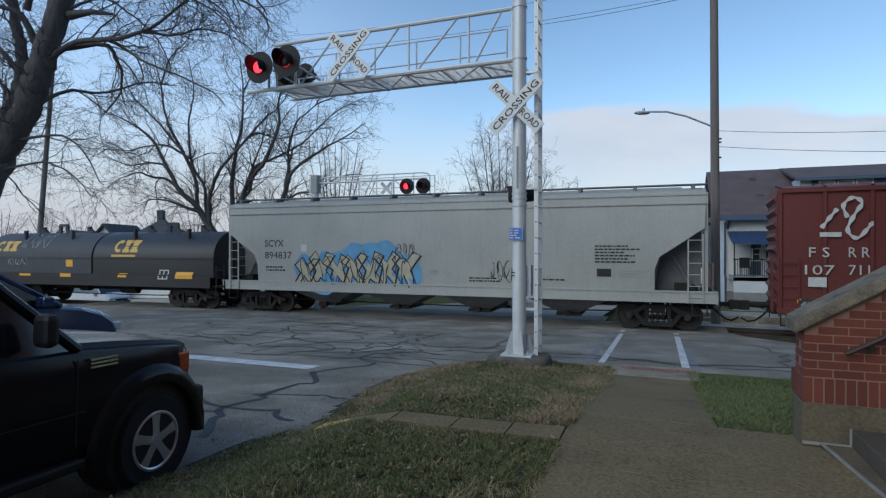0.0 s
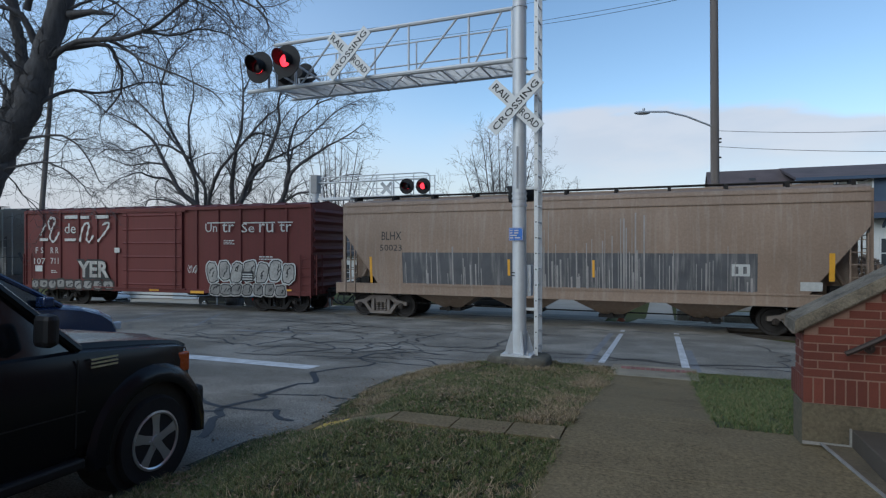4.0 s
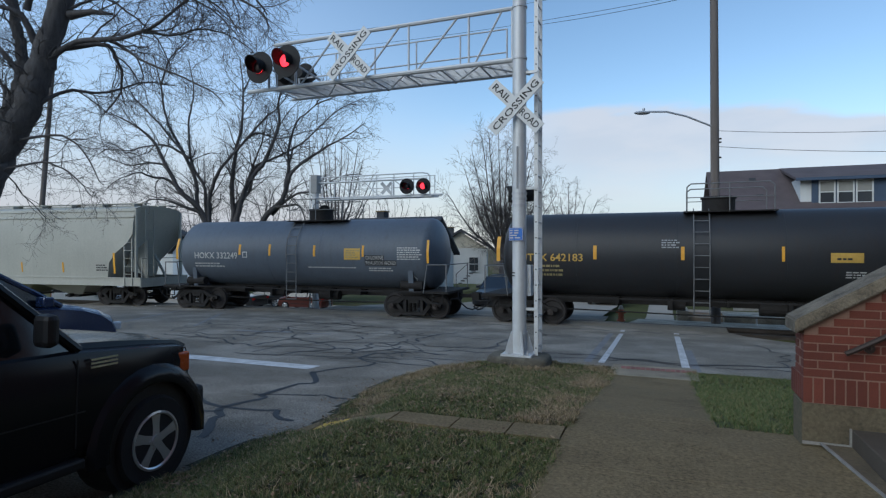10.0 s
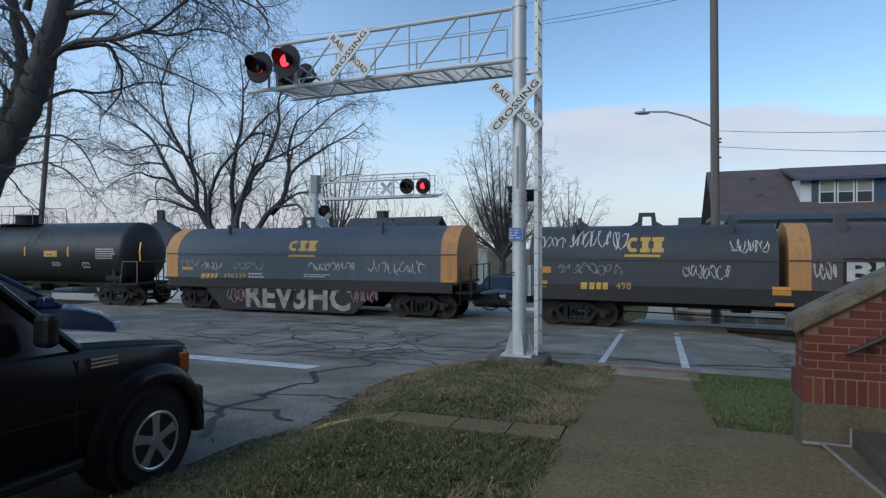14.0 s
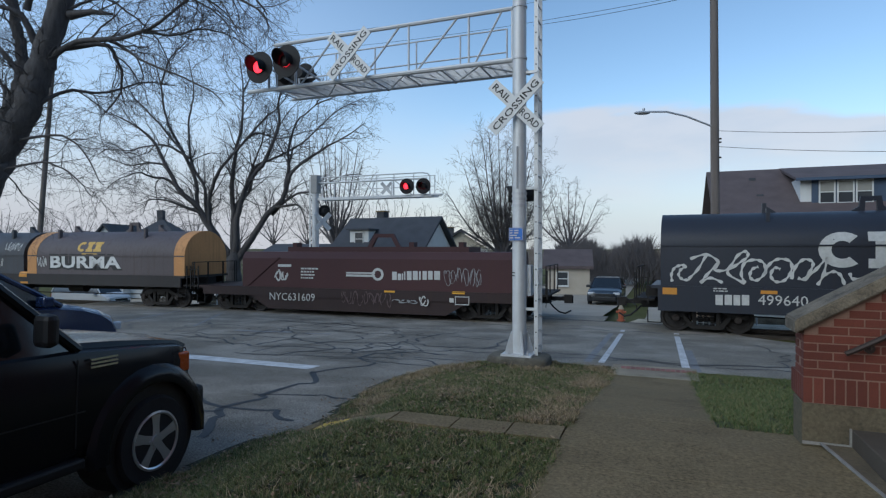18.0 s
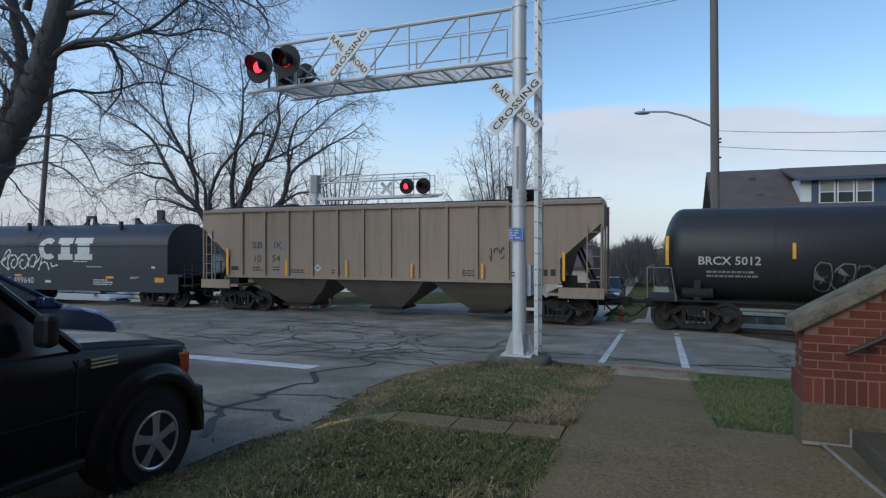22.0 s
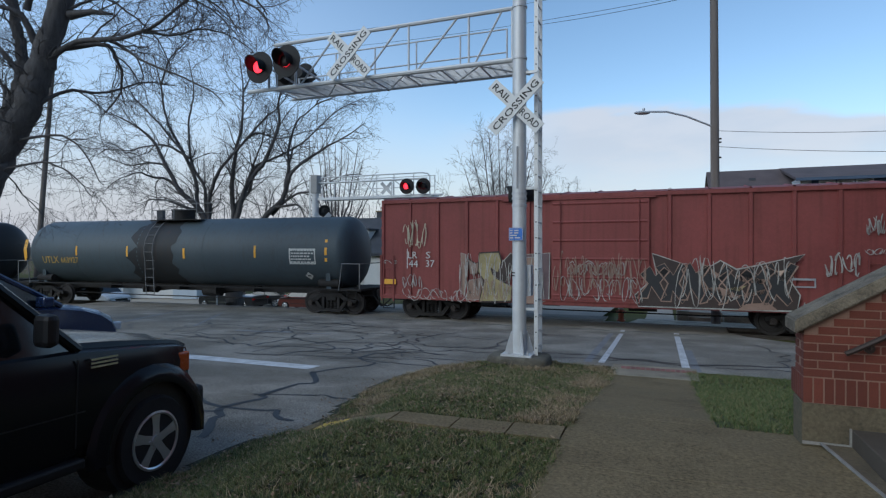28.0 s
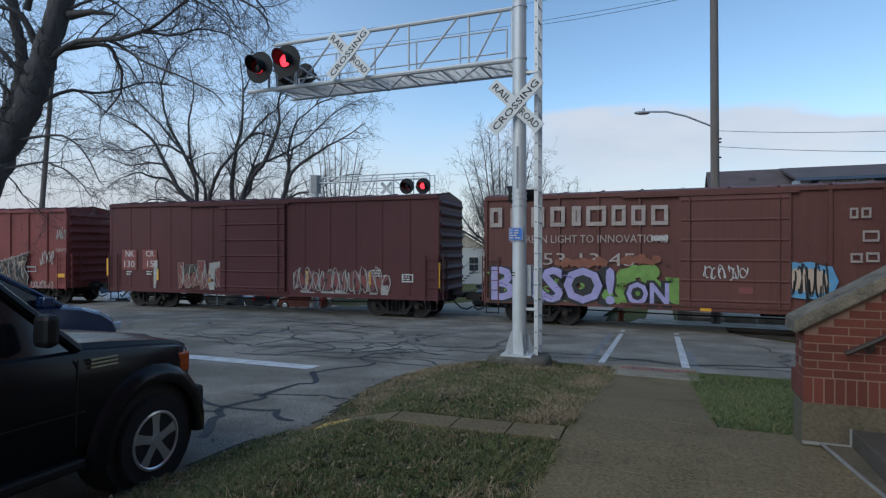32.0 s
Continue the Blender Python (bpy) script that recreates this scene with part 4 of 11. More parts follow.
# -- covered hoppers --
def hopper(label, L, body, cut, sill=(0.95, 1.30), roof=4.47, bays=4, truck_in=1.75, inner=None, walk_mat=None, truck_mat=None, bulge=0.11):
    car = new_car(label, "hopper car")
    h = L / 2
    zt = [roof, roof - 0.10, 3.7, 3.3, 2.9, 2.4, 2.0, 1.65, sill[1] - 0.05]

    def y_at(z):
        k = min(max((z - 1.2) / (roof - 1.2), 0), 1)
        return -(1.49 + bulge * math.sin(math.pi * k) - 0.06 * max(0, k - 0.92) / 0.08)

    def inset(z):
        return lerp_table(z, [a for a, _ in cut][::-1], [b for _, b in cut][::-1])
    crown = [(-1.1, roof + 0.10), (-0.5, roof + 0.15), (0.5, roof + 0.15), (1.1, roof + 0.10)]
    bm = bm_new()
    left, right = [], []
    prof = [(y_at(z), z) for z in zt[::-1]] + crown + [(-y_at(z), z) for z in zt]
    loft(bm, [[(-h + 0.35 + inset(z), y, z) for y, z in prof], [(-h * 0.5, y, z) for y, z in prof], [(0, y, z) for y, z in prof], [(h * 0.5, y, z) for y, z in prof], [(h - 0.35 - inset(z), y, z) for y, z in prof]], True, True)
    part("body", bm, body, car, smooth=True)

    def surf(x, z):
        return y_at(z)
    # slope sheets, end frames and platforms
    for s in (-1, 1):
        bm = bm_new()
        a = s * (h - 0.36 - inset(2.0))
        box(bm, *sorted((s * (h - 0.08), s * (h - 2.0))), -1.45, 1.45, sill[0] + 0.1, sill[0] + 0.16)
        box(bm, *sorted((s * h, s * (h - 0.08))), -1.5, 1.5, sill[0] - 0.05, sill[1])
        part("end_platform", bm, inner or body, car)
        for yy in (-1.42, 1.42):
            bm = bm_new()
            box(bm, *sorted((s * (h - 0.40), s * (h - 0.30))), yy - 0.05, yy + 0.05, sill[1] - 0.1, roof - 0.05)
            part("corner_post", bm, body, car)
        zc = [(a, b) for a, b in cut if a <= 3.35]
        part("shear_plate", prism_y(bm_new(), [(s * (h - 0.45), sill[0] + 0.16), (s * (h - 0.45), zc[0][0] - 0.05)] + [(s * (h - 0.30 - b), a) for a, b in zc[1:]], -0.62, -0.56), inner or body, car)
        bm = bm_new()
        for yy in (-0.75, 0.75):
            cyl(bm, (s * (h - 0.5), yy, sill[0] + 0.1), (s * (h - 1.3), yy, 2.4), 0.06, n=6)
        tube(bm, [(s * (h - 0.15), -1.3, 1.2), (s * (h - 0.15), -1.3, 2.2), (s * (h - 0.15), 1.3, 2.2), (s * (h - 0.15), 1.3, 1.2)], 0.02, 6)
        part("end_brace", bm, inner or body, car)
        ladder(car, s * (h - 0.45) - (0.0 if s < 0 else 0.42), -1.55, sill[0], 3.1, 0.42, 6, body)
        ladder(car, s * (h - 0.30), -0.9, sill[1], roof, 0.5, 8, body, "y")
        stirrup(car, s * (h - 0.55) - 0.2, -1.5, sill[0], 0.42, steel_dark)
        bm = bm_new()
        bmesh.ops.create_uvsphere(bm, u_segments=10, v_segments=6, radius=0.16, matrix=Matrix.Translation((s * (h - 0.7), -0.9, sill[0] + 0.4)))
        box(bm, *sorted((s * (h - 0.9), s * (h - 1.25))), -1.1, -0.7, sill[0] + 0.16, sill[0] + 0.6)
        part("brake_cylinder", bm, steel_dark, car)
        coupler(car, s * (h - 0.05), s)
        truck(car, s * (h - truck_in), truck_mat)
    for s in (-1, 1):
        bm = bm_new()
        pr = [(1.45, sill[0]), (1.52, sill[0]), (1.52, sill[1] - 0.02), (1.55, sill[1] - 0.02), (1.55, sill[1] + 0.03), (1.42, sill[1] + 0.03)]
        prism_x(bm, [(s * y, z) for y, z in pr], -h + 0.02, h - 0.02)
        part("side_sill", bm, body, car)
    span = L - 2 * (truck_in + 1.3)
    w = span / bays
    for i in range(bays):
        c = -span / 2 + (i + 0.5) * w
        bm = bm_new()
        loft(bm, [[(c - w * 0.49, -1.35, sill[0] + 0.1), (c + w * 0.49, -1.35, sill[0] + 0.1), (c + w * 0.49, 1.35, sill[0] + 0.1), (c - w * 0.49, 1.35, sill[0] + 0.1)],
                  [(c - 0.35, -0.55, 0.42), (c + 0.35, -0.55, 0.42), (c + 0.35, 0.55, 0.42), (c - 0.35, 0.55, 0.42)]][::-1])
        part("hopper_bay", bm, inner or body, car)
        bm = bm_new()
        box(bm, c - 0.42, c + 0.42, -0.75, 0.75, 0.32, 0.42)
        cyl(bm, (c, -0.95, 0.4), (c, -0.7, 0.4), 0.09, n=10)
        part("outlet_gate", bm, steel_dark, car)
    for z in (roof - 0.14, roof - 0.42):
        for sgn in (-1, 1):
            ya, yb = sorted((sgn * -y_at(z) - sgn * 0.02, sgn * -y_at(z) + sgn * 0.02))
            part("eave_seam", box(bm_new(), -h + 0.36, h - 0.36, ya, yb, z, z + 0.035), body, car)
    wm = walk_mat or steel_dark
    for yy in (-0.95, 0.55):
        bm = bm_new()
        box(bm, -h + 0.3, h - 0.3, yy, yy + 0.4, roof + 0.24, roof + 0.275)
        for k in range(11):
            x = -h + 0.7 + k * (L - 1.4) / 10
            box(bm, x - 0.05, x + 0.05, yy - 0.25, yy + 0.25, roof - 0.02, roof + 0.24)
        part("roof_walkway", bm, wm, car)
    bm = bm_new()
    box(bm, -h + 1.0, h - 1.0, -0.3, 0.3, roof + 0.12, roof + 0.24)
    part("hatch_cover", bm, body, car)
    brake_gear(car, L)
    return car, surf, h


def ribbed_hopper(label, L, body, inner):
    """Flat-sided hopper with outside posts and three deep bays."""
    car = new_car(label, "hopper car")
    h, roof, low = L / 2, 4.22, 1.50
    cut = [(roof, 0.0), (3.5, 0.0), (2.3, 1.35), (low, 1.35)]

    def inset(z):
        return lerp_table(z, [a for a, _ in cut][::-1], [b for _, b in cut][::-1])
    zt = [roof, 3.5, 2.9, 2.3, low]
    prof = [(-1.46, z) for z in zt[::-1]] + [(-0.9, roof + 0.16), (0.9, roof + 0.16)] + [(1.46, z) for z in zt]
    bm = loft(bm_new(), [[(s * (h - 0.1 - inset(z)), y, z) for y, z in prof] for s in (-1, 1)])
    part("body", bm, body, car)
    n = 12
    for i in range(n):
        x = -h + 2.12 + i * (L - 4.24) / (n - 1)
        zb = low
        for yy in (-1.54, 1.46):
            bm = bm_new()
            box(bm, x - 0.055, x + 0.055, yy, yy + 0.085, zb - 0.04, roof - 0.04)
            part("rib", bm, body, car)
    for yy in (-1.55, 1.47):
        part("side_rail", box(bm_new(), -h + 0.1, h - 0.1, yy, yy + 0.08, roof - 0.06, roof + 0.04), body, car)
        part("side_rail", box(bm_new(), -h + 1.4, h - 1.4, yy, yy + 0.08, low - 0.05, low + 0.05), body, car)
    w = (L - 4.4) / 3
    for i in range(3):
        c = -(L - 4.4) / 2 + (i + 0.5) * w
        bm = bm_new()
        top = [(c - w * 0.47, -1.4, low), (c + w * 0.47, -1.4, low), (c + w * 0.47, 1.4, low), (c - w * 0.47, 1.4, low)]
        midr = [(c - w * 0.36, -1.05, 1.0), (c + w * 0.36, -1.05, 1.0), (c + w * 0.36, 1.05, 1.0), (c - w * 0.36, 1.05, 1.0)]
        bot = [(c - w * 0.15, -0.5, 0.35), (c + w * 0.15, -0.5, 0.35), (c + w * 0.15, 0.5, 0.35), (c - w * 0.15, 0.5, 0.35)]
        loft(bm, [bot, midr, top])
        part("hopper_bay", bm, inner, car)
        bm = bm_new()
        box(bm, c - w * 0.17, c + w * 0.17, -0.7, 0.7, 0.26, 0.36)
        part("outlet_gate", bm, steel_dark, car)
    for s in (-1, 1):
        bm = bm_new()
        box(bm, *sorted((s * h, s * (h - 1.9))), -1.5, 1.5, 1.05, 1.14)
        box(bm, *sorted((s * h, s * (h - 1.5))), -1.53, -1.47, 0.98, 1.34)
        box(bm, *sorted((s * h, s * (h - 1.5))), 1.47, 1.53, 0.98, 1.34)
        part("end_platform", bm, body, car)
        for yy in (-1.4, 1.4):
            bm = bm_new()
            box(bm, *sorted((s * (h - 0.02), s * (h - 0.1))), yy - 0.05, yy + 0.05, 1.1, roof)
            part("corner_post", bm, body, car)
        bm = bm_new()
        box(bm, *sorted((s * (h - 1.0), s * (h - 1.45))), -0.9, -0.3, 1.14, 1.7)
        for yy in (-0.7, 0.7):
            cyl(bm, (s * (h - 0.3), yy, 1.1), (s * (h - 1.0), yy, 2.7), 0.06, n=6)
        part("end_brace", bm, steel_dark, car)
        ladder(car, s * (h - 0.1) - (0.0 if s < 0 else 0.45), -1.5, 1.0, 3.4, 0.45, 6, body)
        ladder(car, s * (h - 0.0), -1.2, 1.1, roof, 0.5, 8, body, "y")
        stirrup(car, s * (h - 0.4) - 0.2, -1.5, 1.0)
        coupler(car, s * (h - 0.05), s)
        truck(car, s * (h - 1.75))
    bm = bm_new()
    box(bm, -h + 0.2, h - 0.2, -0.35, 0.35, roof + 0.2, roof + 0.25)
    part("roof_walkway", bm, steel_dark, car)
    return car, (lambda x, z: -1.462), h


# -- tank cars --
def tank(label, L, R, zc, body, deck=None, ladder_x=0.0, band=None, truck_in=1.0, dome=True, rail_mat=None, span=(-0.75, 1.7)):
    rail_mat = rail_mat or galv_dull
    car = new_car(label, "tank car")
    h = L / 2
    head = R * 0.42
    prof = []
    for i in range(9):
        a = math.pi / 2 * i / 8
        prof.append((-h + head * (1 - math.sin(a)), max(R * math.cos(a), 0.02)))
    prof = sorted(prof, key=lambda q: q[0])
    prof = [(-h + head * (1 - math.cos(math.pi / 2 * i / 8)), max(R * math.sin(math.pi / 2 * i / 8), 0.02)) for i in range(9)]
    prof += [(-h * 0.5, R), (0, R), (h * 0.5, R)] + [(-x, r) for x, r in prof[::-1]]
    part("tank_shell", lathe_x(bm_new(), prof, 48, zc), body, car, smooth=True)

    def surf(x, z):
        d = min(max((z - zc) / R, -0.98), 0.98)
        return -R * math.sqrt(1 - d * d) - 0.004
    for k in (-0.62, -0.2, 0.2, 0.62):
        x = h * k
        part("weld_seam", lathe_x(bm_new(), [(x - 0.03, R - 0.01), (x - 0.02, R + 0.006), (x + 0.02, R + 0.006), (x + 0.03, R - 0.01)], 48, zc), body, car, smooth=True)
    if band:
        for x0, x1, bmm in band:
            verts, faces, n = [], [], 72
            for i in range(n + 1):
                a = 2 * math.pi * i / n
                low = 0.5 - 0.5 * math.sin(a)
                e0 = x0 + 0.5 * noise.noise((3 * math.cos(a), 3 * math.sin(a), 1)) + 0.12 * noise.noise((9 * math.cos(a), 9 * math.sin(a), 1)) - 0.25 * low
                e1 = x1 + 0.6 * noise.noise((3 * math.cos(a), 3 * math.sin(a), 6)) + 0.12 * noise.noise((9 * math.cos(a), 9 * math.sin(a), 6)) + 0.2 * low
                verts += [(e0 + (e1 - e0) * f, (R + 0.005) * math.cos(a), zc + (R + 0.005) * math.sin(a)) for f in (0, 0.5, 1)]
                if i:
                    k = 3 * i
                    faces += [(k - 3, k, k + 1, k - 2), (k - 2, k + 1, k + 2, k - 1)]
            part("stain_band", poly_mesh("stain_band", verts, faces, bmm, True), bmm, car, "dark spill stain round the shell")
    dk = deck or steel_dark
    for s in (-1, 1):
        bm = bm_new()
        a, b = sorted((s * (h + 0.55), s * (h - 2.2)))
        box(bm, a, b, -0.3, 0.3, 0.7, 1.05)
        box(bm, *sorted((s * (h + 0.5), s * (h - 0.5))), -1.42, 1.42, 0.98, 1.06)
        part("stub_sill", bm, dk, car)
        bm = bm_new()
        prism_x(bm, [(-1.15, 1.0), (1.15, 1.0), (1.25, zc - 0.45 * R), (0.9, zc - R * 0.8), (0, zc - R * 0.98), (-0.9, zc - R * 0.8), (-1.25, zc - 0.45 * R)], *sorted((s * (h - 0.95), s * (h - 1.15))))
        part("saddle", bm, body, car)
        handrail(car, [(s * (h + 0.42), -1.38, 1.05), (s * (h + 0.42), -1.38, 2.05), (s * (h + 0.42), 1.38, 2.05), (s * (h + 0.42), 1.38, 1.05)], 0.02, rail_mat)
        handrail(car, [(s * (h + 0.42), -1.38, 2.05), (s * (h - 0.3), -1.46, 2.05), (s * (h - 0.45), -1.46, 1.0)], 0.02, rail_mat)
        bm = bm_new()
        cyl(bm, (s * (h - 0.6), -1.05, 1.25), (s * (h - 1.5), -1.05, 1.25), 0.17, n=14)
        part("brake_cylinder", bm, dk, car)
        stirrup(car, s * (h + 0.1) - 0.2, -1.4, 1.0)
        coupler(car, s * (h + 0.55), s)
        truck(car, s * (h - truck_in))
    bm = bm_new()
    box(bm, -h + 2.0, h - 2.0, -0.32, 0.32, 0.76, 1.1)
    part("centre_sill", bm, dk, car)
    for k in range(5):
        x = -h * 0.45 + h * 0.225 * k
        part("hanger", box(bm_new(), x - 0.05, x + 0.05, -0.9, 0.9, 0.66 if k % 2 else 0.8, 1.02), dk, car)
    for yy in (-1.40, 1.34):
        bm = bm_new()
        box(bm, -h + 0.3, h - 0.3, yy, yy + 0.06, 1.0, 1.05)
        part("side_running_rail", bm, dk, car)
    if dome:
        z = zc + R
        bm = bm_new()
        cyl(bm, (ladder_x + 0.2, 0, z - 0.1), (ladder_x + 0.2, 0, z + 0.38), 0.5, n=20)
        cyl(bm, (ladder_x + 0.2, 0, z + 0.38), (ladder_x + 0.2, 0, z + 0.45), 0.54, n=20)
        part("manway_dome", bm, dk, car, smooth=True)
        bm = bm_new()
        box(bm, ladder_x + span[0] - 0.1, ladder_x + span[1] + 0.1, -0.95, 0.95, z - 0.08, z - 0.045)
        part("top_platform", bm, dk, car)
        for yy in (-0.92, 0.92):
            a, b_ = ladder_x + span[0], ladder_x + span[1]
            handrail(car, [(a, yy, z - 0.1), (a, yy, z + 0.72), (a + 0.12, yy, z + 0.82), (b_ - 0.12, yy, z + 0.82), (b_, yy, z + 0.7), (b_, yy, z - 0.1)], 0.02, rail_mat)
            handrail(car, [(a, yy, z + 0.38), (b_, yy, z + 0.38)], 0.014, rail_mat)
        handrail(car, [(ladder_x + sum(span) / 2, -0.92, z - 0.1), (ladder_x + sum(span) / 2, -0.92, z + 0.82)], 0.018, rail_mat)
        bm = bm_new()
        for w in (0.0, 0.45):
            pts = [(ladder_x - 0.55 + w, -1.45, 0.62)]
            for k in range(9):
                a = -0.25 + (math.pi / 2 + 0.05) * k / 8
                pts.append((ladder_x - 0.55 + w, -(R + 0.09) * math.cos(a), zc + (R + 0.09) * math.sin(a)))
            tube(bm, pts, 0.018, 6)
        for k in range(9):
            zz = 0.62 + k * (zc + 0.75 * R - 0.62) / 8
            yy = -1.45 if zz < zc - 0.3 else -math.sqrt(max((R + 0.09) ** 2 - (zz - zc) ** 2, 0.05))
            cyl(bm, (ladder_x - 0.55, yy, zz), (ladder_x - 0.1, yy, zz), 0.014, n=6)
        part("ladder", bm, rail_mat or dk, car)
    brake_gear(car, L)
    return car, surf, h


# -- coil cars --
def hood_profile(w, z0, zs, z1, n=10):
    """Barrel-topped cross-section: upright sides to zs, rounded top to z1."""
    right = [(w, z0), (w, zs)]
    for i in range(1, n + 1):
        a = math.pi / 2 * i / n
        right.append((w * math.cos(a), zs + (z1 - zs) * math.sin(a)))
    return right


def hood(car, x0, x1, w, z0, zs, z1, body, ends=None, ribs=True, lifts=(0.3, 0.75), bail=None, end_w=0.55):
    prof = hood_profile(w, z0, zs, z1)
    full = prof + [(-y, z) for y, z in prof[:-1]][::-1]
    part("hood", prism_x(bm_new(), full, x0, x1), body, car, smooth=True)
    if ends:
        p2 = [(y * 1.008, z0 + (z - z0) * 1.006) for y, z in prof]
        f2 = p2 + [(-y, z) for y, z in p2[:-1]][::-1]
        for a, b in ((x0 - 0.01, x0 + end_w), (x1 - end_w, x1 + 0.01)):
            part("hood_end_band", prism_x(bm_new(), f2, a, b), ends, car, smooth=True)
    for zz in (zs - 0.02,):
        bm = bm_new()
        box(bm, x0, x1, -w - 0.025, -w, zz, zz + 0.05)
        part("hood_rib", bm, body, car)
    for k in lifts:
        x = x0 + (x1 - x0) * k
        bm = bm_new()
        box(bm, x - 0.05, x + 0.05, -0.72 * w, -0.6 * w, zs + 0.6 * (z1 - zs), z1 + 0.1)
        part("lift_guide", bm, body, car)
        bm = bm_new()
        prism_y(bm, [(x - 0.07, z1 - 0.05), (x - 0.07, z1 + 0.3), (x + 0.05, z1 + 0.3), (x + 0.05, z1 + 0.2), (x + 0.3, z1 + 0.02), (x + 0.3, z1 - 0.05)], -0.1, 0.1)
        part("lift_lug", bm, body, car)
    if bail is not None:
        x = x0 + (x1 - x0) * bail
        bm = bm_new()
        prism_y(bm, [(x - 0.55, z1 - 0.02), (x - 0.3, z1 + 0.14), (x - 0.26, z1 + 0.44), (x + 0.26, z1 + 0.44), (x + 0.3, z1 + 0.14), (x + 0.55, z1 - 0.02), (x + 0.16, z1 - 0.02), (x + 0.14, z1 + 0.3), (x - 0.14, z1 + 0.3), (x - 0.16, z1 - 0.02)], -0.06, 0.06)
        part("lifting_bail", bm, body, car)
    return lambda x, z: -w if z <= zs else -w * math.sqrt(max(1 - ((z - zs) / (z1 - zs)) ** 2, 0.05))


def coil_base(label, L, deck_z, sill_z, body, belly=None, truck_in=1.6):
    car = new_car(label, "coil car")
    h = L / 2
    part("deck", box(bm_new(), -h, h, -1.5, 1.5, deck_z - 0.1, deck_z), body, car)
    for yy in (-1.5, 1.42):
        part("side_sill", box(bm_new(), -h + 0.2, h - 0.2, yy, yy + 0.08, sill_z, deck_z - 0.1), body, car)
    bm = bm_new()
    box(bm, -h - 0.25, h + 0.25, -0.3, 0.3, 0.7, deck_z - 0.1)
    part("centre_sill", bm, steel_dark, car)
    if belly:
        x0, x1, z0 = belly
        for ya, yb in ((-1.44, -1.36), (1.36, 1.44)):
            part("fish_belly", prism_y(bm_new(), [(x0, sill_z), (x0 + 0.9, z0), (x1 - 0.9, z0), (x1, sill_z)], ya, yb), body, car)
    for s in (-1, 1):
        bm = bm_new()
        box(bm, *sorted((s * (h - 0.1), s * (h + 0.55))), -1.45, 1.45, 1.0, 1.06)
        part("end_platform", bm, steel_dark, car)
        for yy in (-1.4, -0.5, 0.5, 1.4):
            handrail(car, [(s * (h + 0.45), yy, 1.05), (s * (h + 0.45), yy, 2.05)], 0.025)
        handrail(car, [(s * (h + 0.45), -1.4, 2.05), (s * (h + 0.45), 1.4, 2.05)])
        stirrup(car, s * (h - 0.1) - 0.2, -1.5, sill_z)
        ladder(car, s * (h + 0.3) - 0.2, -1.46, 0.9, 1.9, 0.4, 3)
        coupler(car, s * (h + 0.4), s)
        truck(car, s * (h - truck_in))
    brake_gear(car, L)
    return car, h


